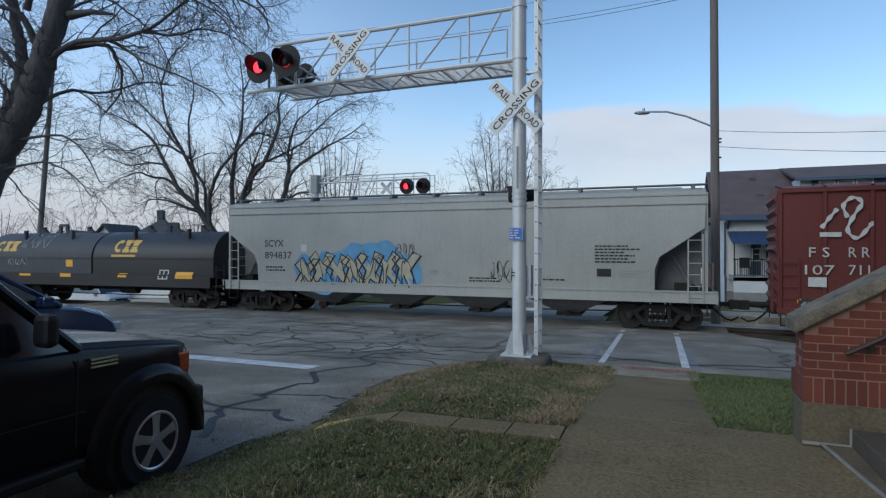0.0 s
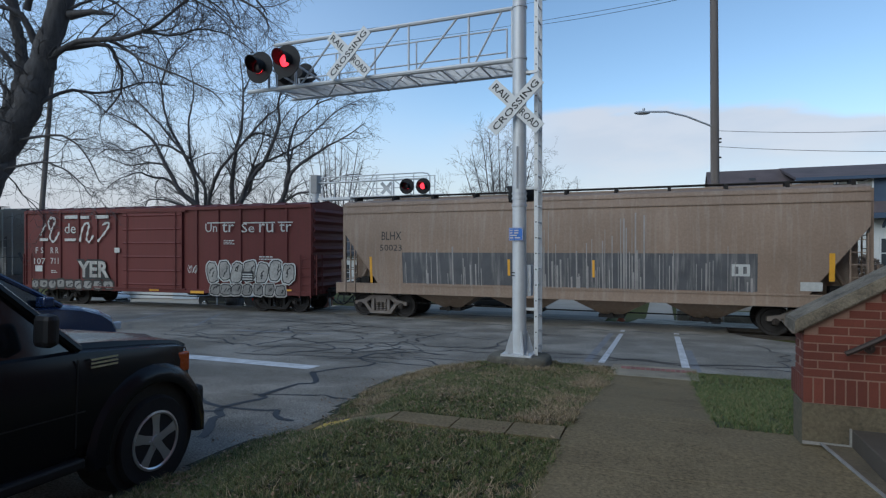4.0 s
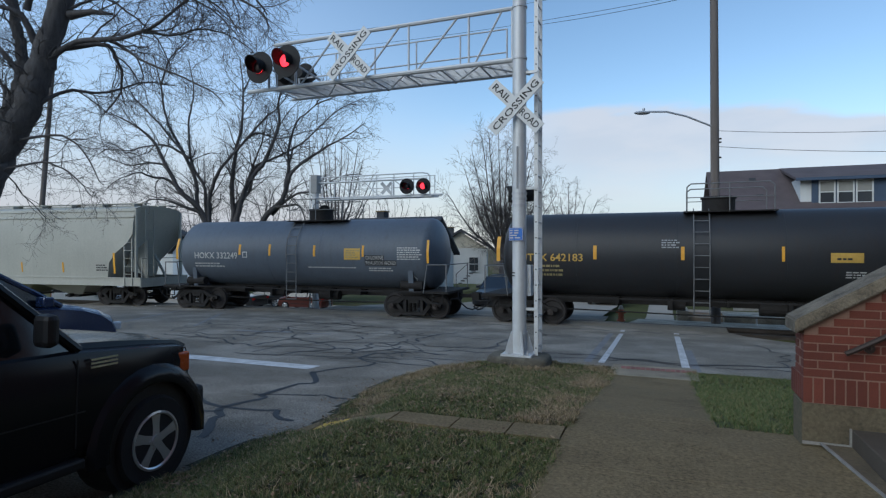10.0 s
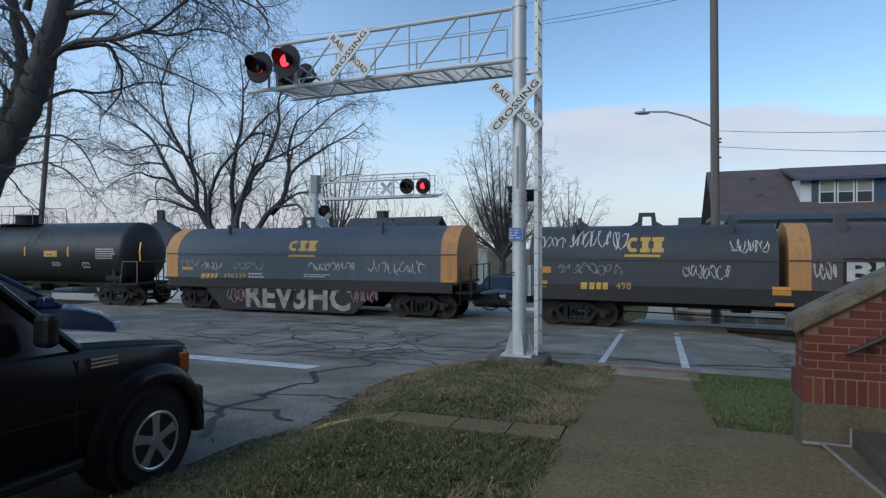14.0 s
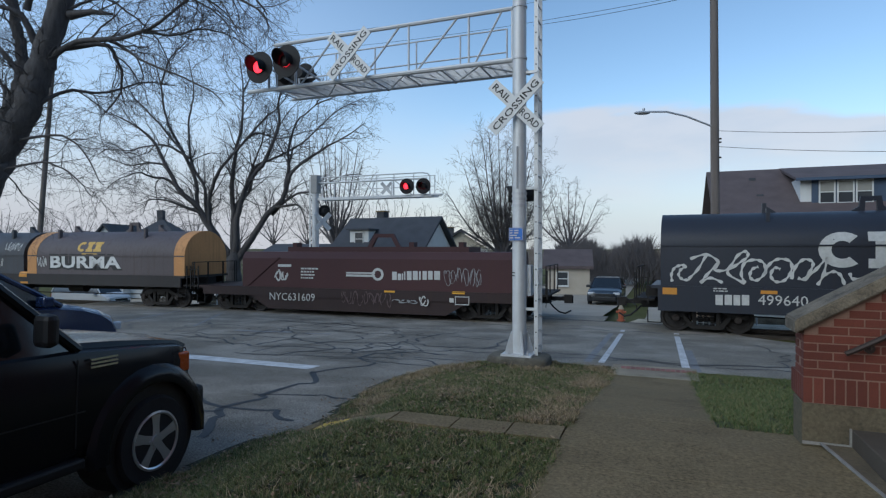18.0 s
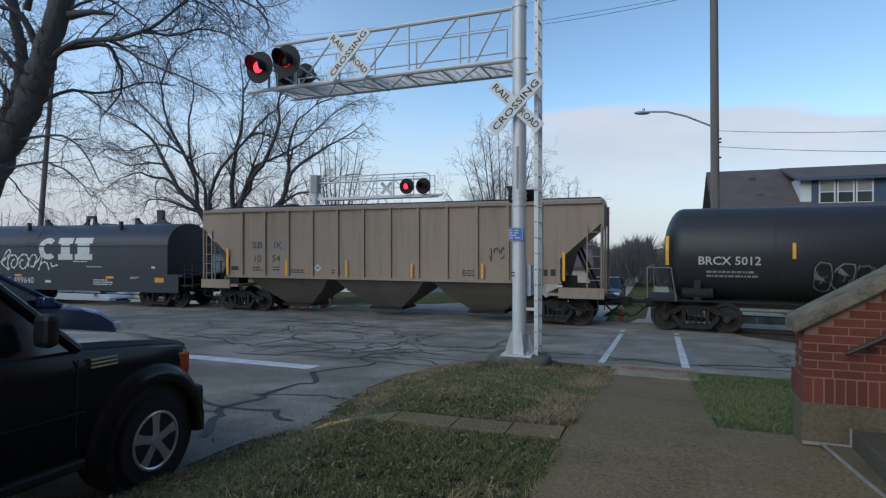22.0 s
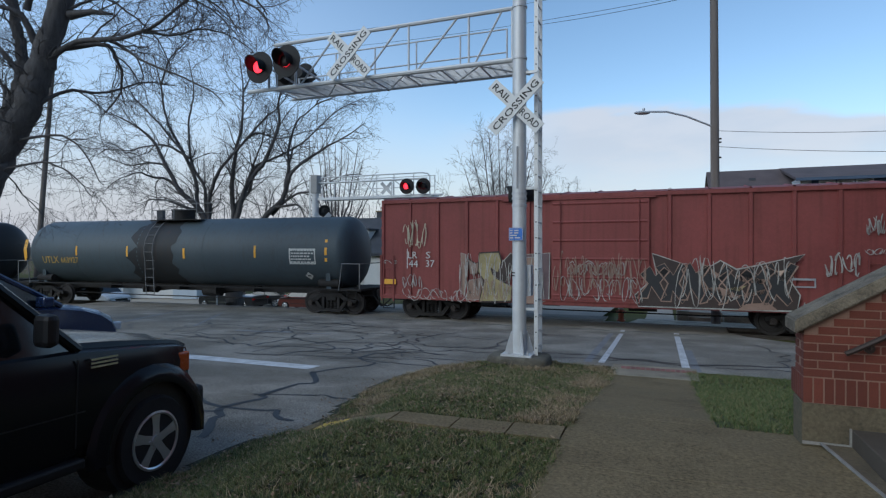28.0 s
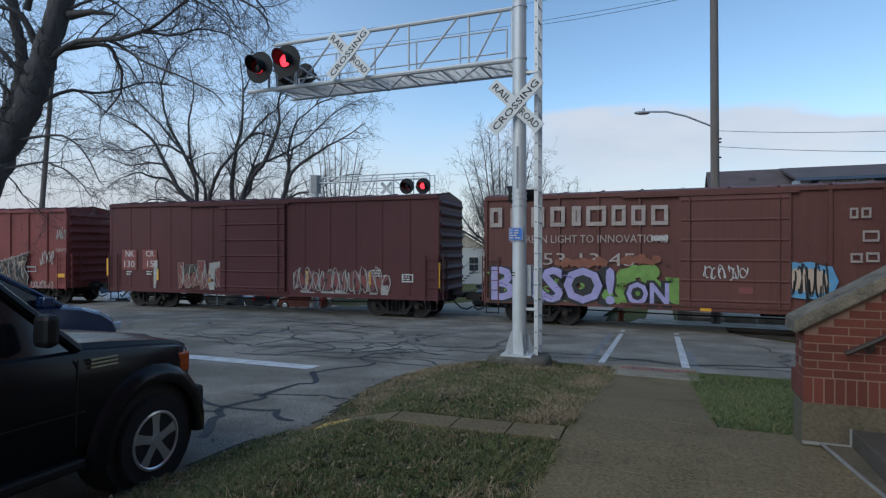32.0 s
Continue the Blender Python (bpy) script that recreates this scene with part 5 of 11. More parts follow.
# -- boxcars --
def boxcar(label, L, body, door, eave=4.45, low=0.78, posts=16, door_x=(-1.6, 1.6), roof_mat=None, flat=False, ladder_mat=None, end_mat=None):
    car = new_car(label, "boxcar")
    h = L / 2
    prof = [(-1.46, low + 0.08), (-1.46, eave), (-0.7, eave + 0.14), (0, eave + 0.2), (0.7, eave + 0.14), (1.46, eave), (1.46, low + 0.08)]
    part("body", prism_x(bm_new(), prof, -h + 0.1, h - 0.1), body, car)
    xs_ = [-h + 0.12 + i * (L - 0.24) / posts for i in range(posts + 1)]
    pd = 0.02 if flat else 0.065
    for x in xs_:
        if door_x[0] - 0.1 < x < door_x[1] + 0.1:
            continue
        for sgn in (-1, 1):
            ya, yb = sorted((sgn * 1.458, sgn * (1.458 + pd)))
            bm = bm_new()
            prism_z(bm, [(x - 0.075, sgn * 1.458), (x - 0.045, sgn * (1.458 + pd)), (x + 0.045, sgn * (1.458 + pd)), (x + 0.075, sgn * 1.458)], low + 0.1, eave - 0.08)
            part("side_post", bm, body, car)
    for sgn in (-1, 1):
        ya, yb = sorted((sgn * 1.45, sgn * 1.54))
        part("top_rail", box(bm_new(), -h + 0.08, h - 0.08, ya, yb, eave - 0.1, eave + 0.03), body, car)
        part("side_sill", box(bm_new(), -h + 0.08, h - 0.08, ya, yb, low - 0.02, low + 0.14), body, car)
        yc, yd = sorted((sgn * 1.42, sgn * 1.52))
        part("sill_skirt", prism_y(bm_new(), [(door_x[0] - 1.6, low), (door_x[0] - 0.9, low - 0.045), (door_x[1] + 0.9, low - 0.045), (door_x[1] + 1.6, low)], yc, yd), body, car)
    # roof panels with standing seams
    for i in range(posts):
        a, b = xs_[i], xs_[i + 1]
        bm = bm_new()
        loft(bm, [[(x, y, z + dz) for y, z in ((-1.5, eave + 0.03), (0, eave + 0.23), (1.5, eave + 0.03), (0, eave + 0.19))] for x, dz in ((a + 0.01, 0.04), (a + 0.06, 0.0), (b - 0.06, 0.0), (b - 0.01, 0.04))])
        part("roof_panel", bm, roof_mat or body, car)
    # corrugated ends
    for s in (-1, 1):
        bm = bm_new()
        box(bm, *sorted((s * (h - 0.1), s * (h - 0.04))), -1.47, 1.47, low, eave)
        prism_x(bm, [(-1.47, eave), (0, eave + 0.2), (1.47, eave)], *sorted((s * (h - 0.1), s * (h - 0.04))))
        part("end_wall", bm, end_mat or body, car)
        for k in range(9):
            z = low + 0.35 + k * (eave - low - 0.6) / 8
            bm = bm_new()
            prism_y(bm, [(s * (h - 0.05), z - 0.14), (s * (h + 0.05), z), (s * (h - 0.05), z + 0.14)], -1.38, 1.38)
            part("end_corrugation", bm, end_mat or body, car)
        ladder(car, s * (h - 0.08) - (0 if s < 0 else 0.5), -1.55, low - 0.1, 2.4, 0.5, 5, ladder_mat or body)
        ladder(car, s * (h + 0.07), -1.35, low, 2.4, 0.45, 5, ladder_mat or body, "y")
        stirrup(car, s * (h - 0.35) - 0.22, -1.5, low, 0.45)
        box_bm = bm_new()
        box(box_bm, *sorted((s * (h - 0.1), s * (h + 0.55))), -0.35, 0.35, 0.85, 0.92)
        box(box_bm, -0.001 + s * (h - 1.0) if s > 0 else -h, s * h if s > 0 else -h + 1.0, -0.3, 0.3, 0.6, low)
        part("draft_sill", box_bm, steel_dark, car)
        coupler(car, s * (h + 0.1), s)
        truck(car, s * (h - 1.95))
    # sliding door with pressed panels
    d0, d1 = door_x
    bm = bm_new()
    box(bm, d0, d1, -1.57, -1.49, low + 0.16, eave - 0.18)
    dr = part("door", bm, door, car)
    for k in range(6):
        z = low + 0.3 + k * (eave - low - 0.6) / 5
        bm = bm_new()
        prism_x(bm, [(-1.57, z - 0.05), (-1.60, z), (-1.57, z + 0.05)], d0 + 0.05, d1 - 0.05)
        part("door_panel_rib", bm, door, dr)
    for x in (d0 + 0.3, d1 - 0.3):
        part("lock_bar", cyl(bm_new(), (x, -1.62, low + 0.1), (x, -1.62, eave - 0.2), 0.02, n=6), door, dr)
    for z in (low + 0.1, eave - 0.16):
        bm = bm_new()
        box(bm, d0 - 1.7, d1 + 0.2, -1.60, -1.50, z, z + 0.05)
        part("door_track", bm, body, car)
    brake_gear(car, L)
    return car, (lambda x, z: -1.535 if not flat else -1.49), h

# ---- the cars, in the order in which they pass ----
P_GREY = car_paint("hopper_light_grey", (0.355, 0.355, 0.33), streak=0.12)
P_PALE = car_paint("hopper_pale_grey", (0.42, 0.41, 0.36), streak=0.1)
P_BROWN = car_paint("hopper_dusty_brown", (0.27, 0.195, 0.145), streak=0.4, streak_color=(0.38, 0.33, 0.28), spread=0.25)
P_TAN = car_paint("hopper_tan", (0.30, 0.23, 0.175), streak=0.35, spread=0.14)
P_RED = car_paint("boxcar_red", (0.125, 0.030, 0.027), streak=0.4)
P_RED2 = car_paint("boxcar_faded_red", (0.21, 0.055, 0.05), streak=0.5, spread=0.22)
P_MAROON = car_paint("boxcar_maroon", (0.082, 0.024, 0.026), streak=0.4)
P_RUST = car_paint("boxcar_oxide_brown", (0.125, 0.049, 0.041), streak=0.5, spread=0.22)
P_SLATE = car_paint("tank_slate_grey", (0.105, 0.123, 0.15), rough=0.42, streak=0.25)
P_SLATE2 = car_paint("tank_dark_slate", (0.06, 0.078, 0.09), rough=0.5, streak=0.35)
P_BLACK = car_paint("tank_black", (0.031, 0.0325, 0.036), rough=0.42, streak=0.3)
P_BLACK2 = car_paint("coil_hood_black", (0.028, 0.032, 0.043), rough=0.45, streak=0.2)
P_COIL = car_paint("coil_hood_blue_grey", (0.085, 0.10, 0.125), streak=0.5, spread=0.25)
P_COIL2 = car_paint("coil_hood_dull_grey", (0.06, 0.063, 0.072), streak=0.5, spread=0.25)
P_COIL3 = car_paint("coil_hood_mauve_grey", (0.10, 0.085, 0.09), streak=0.5, spread=0.25)
P_SHIELD = car_paint("coil_hood_maroon", (0.058, 0.024, 0.026), streak=0.4)
P_ORANGE = car_paint("hood_end_orange", (0.52, 0.26, 0.10), streak=0.6, spread=0.25)
P_DECK = car_paint("deck_dark", (0.032, 0.03, 0.031), streak=0.4, spread=0.3)
P_DECKR = car_paint("deck_maroon_black", (0.03, 0.018, 0.018), streak=0.4, spread=0.3)
P_STAIN = car_paint("spill_stain", (0.022, 0.024, 0.026), streak=0.6, spread=0.3)
TRAIN = []


def place(car, s_left, s_right):
    """A car whose body reaches from s_left to s_right along the train at the start."""
    TRAIN.append((car, (s_left + s_right) / 2))


def car_coil_first():
    L = 13.4
    car, h = coil_base("black coil car with a barrel hood and yellow markings", L, 1.5, 0.95, P_DECK)
    surf = hood(car, -h + 0.1, -0.05, 1.4, 1.5, 2.2, 3.42, P_COIL2, bail=0.5)
    hood(car, 0.05, h - 0.1, 1.4, 1.5, 2.2, 3.42, P_BLACK, bail=0.5)
    place(car, -17.9 - L, -17.9)
    return car, surf, h


def car_grey_hopper():
    L = 19.06
    car, surf, h = hopper("light grey covered hopper car with graffiti along its sill", L, P_GREY, [(4.47, 0.0), (3.3, 0.05), (2.3, 1.5), (1.2, 1.5)], inner=galv_dull, walk_mat=galv_dull)
    place(car, -17.44, 1.62)
    return car, surf, h


def car_red_boxcar():
    L = 15.7
    car, surf, h = boxcar("red boxcar with white slogans and silver graffiti", L, P_RED, P_RED, 4.40, 0.77, 14, (-1.75, 1.5))
    place(car, 3.23, 18.93)
    return car, surf, h


def car_brown_hopper():
    L = 17.8
    car, surf, h = hopper("dust-streaked brown and grey covered hopper car", L, P_BROWN, [(4.5, 0.0), (3.3, 0.05), (1.3, 1.55)], inner=P_BROWN, roof=4.42, walk_mat=steel_dark, truck_mat=mat("truck_dusty", (0.2, 0.17, 0.15), 0.8, spread=0.3))
    place(car, 20.05, 37.85)
    return car, surf, h


def car_pale_hopper():
    L = 19.15
    car, surf, h = hopper("pale grey-white covered hopper car, clean", L, P_PALE, [(4.47, 0.0), (3.1, 0.05), (2.2, 1.3), (1.2, 1.5)], inner=P_PALE, walk_mat=P_PALE)
    place(car, 38.95, 58.1)
    return car, surf, h


def car_chlorine_tank():
    L = 12.25
    car, surf, h = tank("slate-grey chlorine tank car with warning placards", L, 1.40, 2.45, P_SLATE, ladder_x=0.3)
    place(car, 59.9, 72.15)
    return car, surf, h


def car_black_tank():
    L = 14.85
    car, surf, h = tank("black tank car with yellow lettering and panels", L, 1.45, 2.45, P_BLACK, ladder_x=-0.45)
    place(car, 74.55, 89.4)
    return car, surf, h


def car_blue_coil():
    L = 13.5
    car, h = coil_base("blue-grey coil car with orange hood ends and a graffitied belly", L, 1.42, 1.02, P_DECK, (-4.6, 3.4, 0.12))
    surf = hood(car, -h + 0.05, h - 0.05, 1.42, 1.42, 2.42, 3.55, P_COIL, P_ORANGE, bail=0.47, lifts=(0.22, 0.76), end_w=0.62)
    place(car, 91.55, 105.05)
    return car, surf, h


def car_twin_coil():
    L = 16.8
    car, h = coil_base("coil car with one dark and one orange-ended hood, graffitied", L, 1.45, 0.95, P_DECK)
    surf = hood(car, -h + 0.05, -0.82, 1.42, 1.45, 2.3, 3.45, P_COIL2, bail=0.5, lifts=(0.2, 0.84))
    hood(car, -0.56, h - 0.05, 1.42, 1.45, 2.3, 3.45, P_COIL3, P_ORANGE, bail=0.55, lifts=(0.16, 0.72))
    place(car, 107.7, 124.5)
    return car, surf, h


def car_maroon_coil():
    L = 14.4
    car, h = coil_base("maroon coil car with a low flat-topped cover", L, 1.08, 0.72, P_DECKR, (-4.6, 4.9, 0.2), truck_in=1.7)
    prof = [(-1.42, 1.08), (-1.42, 2.25), (-1.25, 2.52), (1.25, 2.52), (1.42, 2.25), (1.42, 1.08)]
    x0, x1 = -h + 2.2, h - 0.7
    part("hood", prism_x(bm_new(), prof, x0, x1), P_SHIELD, car)
    bm = bm_new()
    prism_y(bm, [(x0 + 0.1, 1.1), (x0 + 1.7, 2.30), (x0 + 1.85, 2.30), (x0 + 0.3, 1.1)], -1.46, -1.42)
    part("hood_brace", bm, P_SHIELD, car)
    bm = bm_new()
    box(bm, x0 + 1.8, x1 - 1.8, -0.8, 0.8, 2.52, 2.72)
    part("hood_cap", bm, P_SHIELD, car)
    for k in (0.15, 0.62, 0.8):
        bm = bm_new()
        x = x0 + (x1 - x0) * k
        box(bm, x - 0.1, x + 0.1, -0.2, 0.2, 2.7, 2.9)
        part("lift_guide", bm, P_SHIELD, car)
    bm = bm_new()
    x = x0 + (x1 - x0) * 0.51
    prism_y(bm, [(x - 0.75, 2.7), (x - 0.42, 3.25), (x + 0.42, 3.25), (x + 0.75, 2.7), (x + 0.55, 2.7), (x + 0.32, 3.1), (x - 0.32, 3.1), (x - 0.55, 2.7)], -0.06, 0.06)
    part("lifting_bail", bm, P_SHIELD, car)
    place(car, 125.4, 139.8)
    return car, (lambda x, z: -1.43 if z > 1.08 else -1.505), h


def car_black_coil():
    L = 12.7
    car, h = coil_base("glossy black coil car with a large white emblem", L, 1.50, 0.70, P_BLACK2)
    surf = hood(car, -h + 0.28, h - 0.82, 1.45, 1.50, 2.75, 3.80, P_BLACK2, bail=0.50, lifts=(0.26, 0.74))
    place(car, 143.75, 156.45)
    return car, surf, h


def car_tan_hopper():
    L = 16.7
    car, surf, h = ribbed_hopper("tan ribbed covered hopper car", L, P_TAN, mat("hopper_bay_brown", (0.12, 0.1, 0.085), 0.8, scale=1, spread=0.35))
    place(car, 157.5, 174.2)
    return car, surf, h


def car_black_tank_two():
    L = 16.7
    car, surf, h = tank("black tank car with thin white graffiti", L, 1.49, 2.50, P_BLACK, ladder_x=-0.2, span=(-0.4, 0.8))
    place(car, 176.05, 192.75)
    return car, surf, h


def car_slate_tank():
    L = 17.4
    car, surf, h = tank("dark slate tank car with a spill stain round its middle", L, 1.49, 2.50, P_SLATE2, ladder_x=-0.7, band=[(-2.0, 0.1, P_STAIN)])
    place(car, 195.1, 212.5)
    return car, surf, h


def car_faded_boxcar():
    L = 16.0
    car, surf, h = boxcar("faded red boxcar with large angular graffiti", L, P_RED2, P_RED2, 4.45, 0.79, 14, (-1.45, 1.65))
    place(car, 214.0, 230.0)
    return car, surf, h


def car_maroon_boxcar():
    L = 16.0
    car, surf, h = boxcar("smooth dark maroon boxcar with graffiti patches", L, P_MAROON, P_MAROON, 4.60, 0.75, 14, (-1.76, 1.4), flat=True)
    place(car, 232.35, 248.35)
    return car, surf, h


def car_brown_boxcar():
    L = 15.7
    car, surf, h = boxcar("oxide-brown boxcar with lilac and green graffiti", L, P_RUST, P_RUST, 4.45, 0.77, 12, (-1.4, 1.6))
    place(car, 250.1, 265.8)
    return car, surf, h


BUILT = {}
for name_, fn in (("coil0", car_coil_first), ("grey", car_grey_hopper), ("red", car_red_boxcar), ("brown", car_brown_hopper), ("pale", car_pale_hopper), ("chlor", car_chlorine_tank),
                  ("black", car_black_tank), ("bcoil", car_blue_coil), ("twin", car_twin_coil), ("shield", car_maroon_coil), ("kcoil", car_black_coil), ("tan", car_tan_hopper),
                  ("black2", car_black_tank_two), ("slate", car_slate_tank), ("faded", car_faded_boxcar), ("maroon", car_maroon_boxcar), ("rust", car_brown_boxcar)):
    BUILT[name_] = fn()

# ---- crossing signals ----
LAMP_DISCS = []     # (turning lens, phase): lit on the first or on the second beat


def ring_disc(bm, c, r, y0, y1, n=28):
    return cyl(bm, (c[0], y0, c[1]), (c[0], y1, c[1]), r, n=n)


def flasher(sig, x, y, z, face=-1, phase=None, r=0.30, turn=0.0):
    """A round black background with a hooded red lens that looks along face * y, turned about the upright."""
    bm = bm_new()
    ring_disc(bm, (0, 0), r, 0, -0.02 * face)
    cyl(bm, (0, -0.02 * face, 0), (0, -0.26 * face, 0), 0.17, 0.12, n=16)
    lamp = part("flasher", bm, black_paint, sig, "round black flasher with a red lens")
    lamp.matrix_basis = pose(x, y, z, 0, 0, turn)
    bm = bm_new()      # visor: the upper two thirds of a sleeve
    n = 20
    r0, r1 = 0.165, 0.175
    a0, a1 = radians(-35), radians(215)
    rows = []
    for k in range(n + 1):
        a = a0 + (a1 - a0) * k / n
        d = 0.36 * (0.55 + 0.45 * math.sin(max(0, min(math.pi, (a - a0) / (a1 - a0) * math.pi))))
        c, s = math.cos(a), math.sin(a)
        rows.append([(r0 * c, 0, r0 * s), (r0 * c, face * d, r0 * s), (r1 * c, face * d, r1 * s), (r1 * c, 0, r1 * s)])
    loft(bm, rows)
    part("visor", bm, black_paint, lamp)
    # added two-sided lens, turned to imitate blinking: one half glows, the other is dark
    holder = part("blink_unit", lens_half(lamp_off, 1), lamp_off, lamp)
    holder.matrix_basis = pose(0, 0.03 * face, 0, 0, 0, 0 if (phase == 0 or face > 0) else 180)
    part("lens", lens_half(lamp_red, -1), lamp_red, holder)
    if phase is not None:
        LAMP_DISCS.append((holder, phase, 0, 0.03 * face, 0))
    return lamp


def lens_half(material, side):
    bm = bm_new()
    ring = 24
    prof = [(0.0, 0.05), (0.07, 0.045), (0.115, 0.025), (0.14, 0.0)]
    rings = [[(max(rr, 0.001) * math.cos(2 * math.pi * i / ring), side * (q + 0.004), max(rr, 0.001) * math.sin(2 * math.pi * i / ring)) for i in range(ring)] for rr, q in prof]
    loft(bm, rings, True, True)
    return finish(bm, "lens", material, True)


def crossbuck(sig, x, y, z):
    """Two crossed white boards with black writing, facing -y."""
    for k, ang in ((1, 45), (0, -45)):
        bm = bm_new()
        box(bm, -0.66, 0.66, -0.012, 0.012, -0.12, 0.12)
        b = part("crossbuck_board", bm, sign_white, sig, "white board with black writing")
        b.matrix_basis = pose(x, y - 0.03 * k, z) @ Matrix.Rotation(-radians(ang), 4, "Y")
        words = [("CROSSING", -0.60, 1.20)] if k == 1 else [("RAIL", -0.60, 0.44), ("ROAD", 0.15, 0.46)]
        for wd, x0, w in words:
            lettering(wd, x0, -0.065, w, 0.13, lambda a, c: -0.012, mark_black, b, 0.012, lift=0.004)


def cantilever_signal(label, m, flip=False, tall=8.3, arm_z=5.98, top_z=6.99, reach=5.8, girth=0.135, ladder_side=1):
    """Mast on a concrete footing with a truss arm towards -x (or +x when flipped) over the street; z is from its footing's ground."""
    sig = thing("crossing_signal", label, "crossing signal", m)
    d = 1 if flip else -1
    ft = mat("footing_concrete", (0.105, 0.095, 0.074), 0.95, scale=5, fine=45, spread=0.75, bump=0.9)
    bm = bm_new()
    rim = []
    for k in range(32):
        a = 2 * math.pi * (k + 0.5) / 32
        c, q = math.cos(a), math.sin(a)
        rim.append((0.60 * math.copysign(abs(c) ** 0.45, c), 0.42 * math.copysign(abs(q) ** 0.45, q)))
    loft(bm, [[(x * f, y * f, z) for x, y in rim] for f, z in ((1.0, -0.25), (1.0, 0.12), (0.985, 0.165), (0.95, 0.19), (0.88, 0.205))])
    part("footing", bm, ft, sig, "weathered concrete footing", True)
    bm = bm_new()
    box(bm, -0.3, 0.3, -0.3, 0.3, 0.204, 0.24)
    part("base_plate", bm, alum, sig)
    for a in range(4):
        ca, sa = math.cos(a * math.pi / 2 + 0.5), math.sin(a * math.pi / 2 + 0.5)
        bm = bm_new()
        t = 0.012
        px_, py_ = -sa * t, ca * t
        pr = [(0.10, 0.22), (0.29, 0.22), (0.27, 0.32), (0.16, 0.66), (0.10, 0.66)]
        loft(bm, [[(r * ca + px_, r * sa + py_, z) for r, z in pr], [(r * ca - px_, r * sa - py_, z) for r, z in pr]])
        part("gusset", bm, alum, sig)
        bm = bm_new()
        cyl(bm, (0.24 * ca - 0.1 * sa, 0.24 * sa + 0.1 * ca, 0.17), (0.24 * ca - 0.1 * sa, 0.24 * sa + 0.1 * ca, 0.30), 0.022, n=6)
        part("anchor_bolt", bm, galv, sig)
    bm = bm_new()
    cyl(bm, (0, 0, 0.2), (0, 0, tall), girth, n=24)
    part("mast", bm, alum, sig, smooth=True)
    for z in (3.35, 3.25, 3.12, arm_z, top_z):
        bm = bm_new()
        cyl(bm, (0, 0, z - 0.02), (0, 0, z + 0.02), girth + 0.015, n=20)
        part("band_clamp", bm, galv, sig)
    # truss arm
    x0, x1 = d * 0.12, d * reach
    dk = 0.95

    def rod(a, b, r, name, mt=alum, n=8):
        part(name, cyl(bm_new(), a, b, r, n=n), mt, sig)
    rod((x0, 0, top_z), (x1, 0, top_z), 0.045, "top_chord")
    rod((x0, 0, arm_z), (x1 + d * 0.75, 0, arm_z), 0.05, "bottom_chord")
    rod((x0, dk, arm_z), (x1 + d * 0.2, dk, arm_z), 0.04, "bottom_chord")
    for f in (0.025, 0.18, 0.41, 0.70, 0.99):
        rod((d * reach * f, 0, arm_z), (d * reach * f, 0, top_z), 0.024, "truss_post")
    for a, b in ((0.16, 0.06), (0.38, 0.22), (0.60, 0.445), (0.88, 0.72)):
        rod((d * reach * a, 0, arm_z), (d * reach * b, 0, top_z), 0.022, "truss_diagonal", galv)
    for k in range(8):
        f = k / 7
        rod((d * reach * f, 0, arm_z - 0.02), (d * reach * f, dk, arm_z - 0.02), 0.018, "deck_beam", galv)
    for k in range(7):
        f0, f1 = k / 7, (k + 1) / 7
        a, b = (0, dk) if k % 2 else (dk, 0)
        rod((d * reach * f0, a, arm_z - 0.04), (d * reach * f1, b, arm_z - 0.04), 0.014, "deck_brace", galv)
    grate = part("grating", bm_new(), galv, sig, "steel walkway grating")
    for k in range(10):
        y = 0.08 + k * (dk - 0.16) / 9
        bm = bm_new()
        box(bm, min(x0, x1), max(x0, x1), y - 0.006, y + 0.006, arm_z + 0.0, arm_z + 0.03)
        part("grating_bar", bm, galv, grate)
    gx = [d * reach * (k + 0.5) / 30 for k in range(30)]
    for x in gx:
        bm = bm_new()
        box(bm, x - 0.006, x + 0.006, 0.05, dk - 0.05, arm_z + 0.012, arm_z + 0.03)
        part("grating_cross_bar", bm, galv, grate)
    # walkway rail on the far side
    for z in (arm_z + 0.5, arm_z + 1.0):
        rod((d * 0.5, dk, z), (x1, dk, z), 0.018, "walkway_rail", galv)
    for k in range(6):
        x = d * (0.5 + (reach - 0.5) * k / 5)
        rod((x, dk, arm_z), (x, dk, arm_z + 1.0), 0.02, "walkway_post", galv)
    # ladder beside the mast
    lx, ly = 0.33 * ladder_side, 0.0
    for y in (ly, ly + 0.40):
        bm = bm_new()
        box(bm, lx - 0.038, lx + 0.038, y - 0.012, y + 0.012, 0.05, tall - 0.1)
        part("ladder_rail", bm, alum, sig)
    k = 0
    z = 0.35
    while z < tall - 0.2:
        part("rung", cyl(bm_new(), (lx, ly, z), (lx, ly + 0.4, z), 0.014, n=6), alum, sig)
        part("rung_bolt", cyl(bm_new(), (lx, ly - 0.013, z), (lx, ly - 0.02, z), 0.014, n=8), steel_dark, sig)
        z += 0.305
    for z in (1.1, 3.45, 5.7, 7.5):
        part("ladder_bracket", box(bm_new(), *sorted((0.1 * ladder_side, lx + 0.02 * ladder_side)), -0.03, 0.03, z - 0.025, z + 0.025), alum, sig)
    # fittings
    bm = bm_new()
    box(bm, 0.0, 0.21, 0.06, 0.3, 1.35, 1.95)
    part("junction_box", bm, galv, sig)
    bm = bm_new()
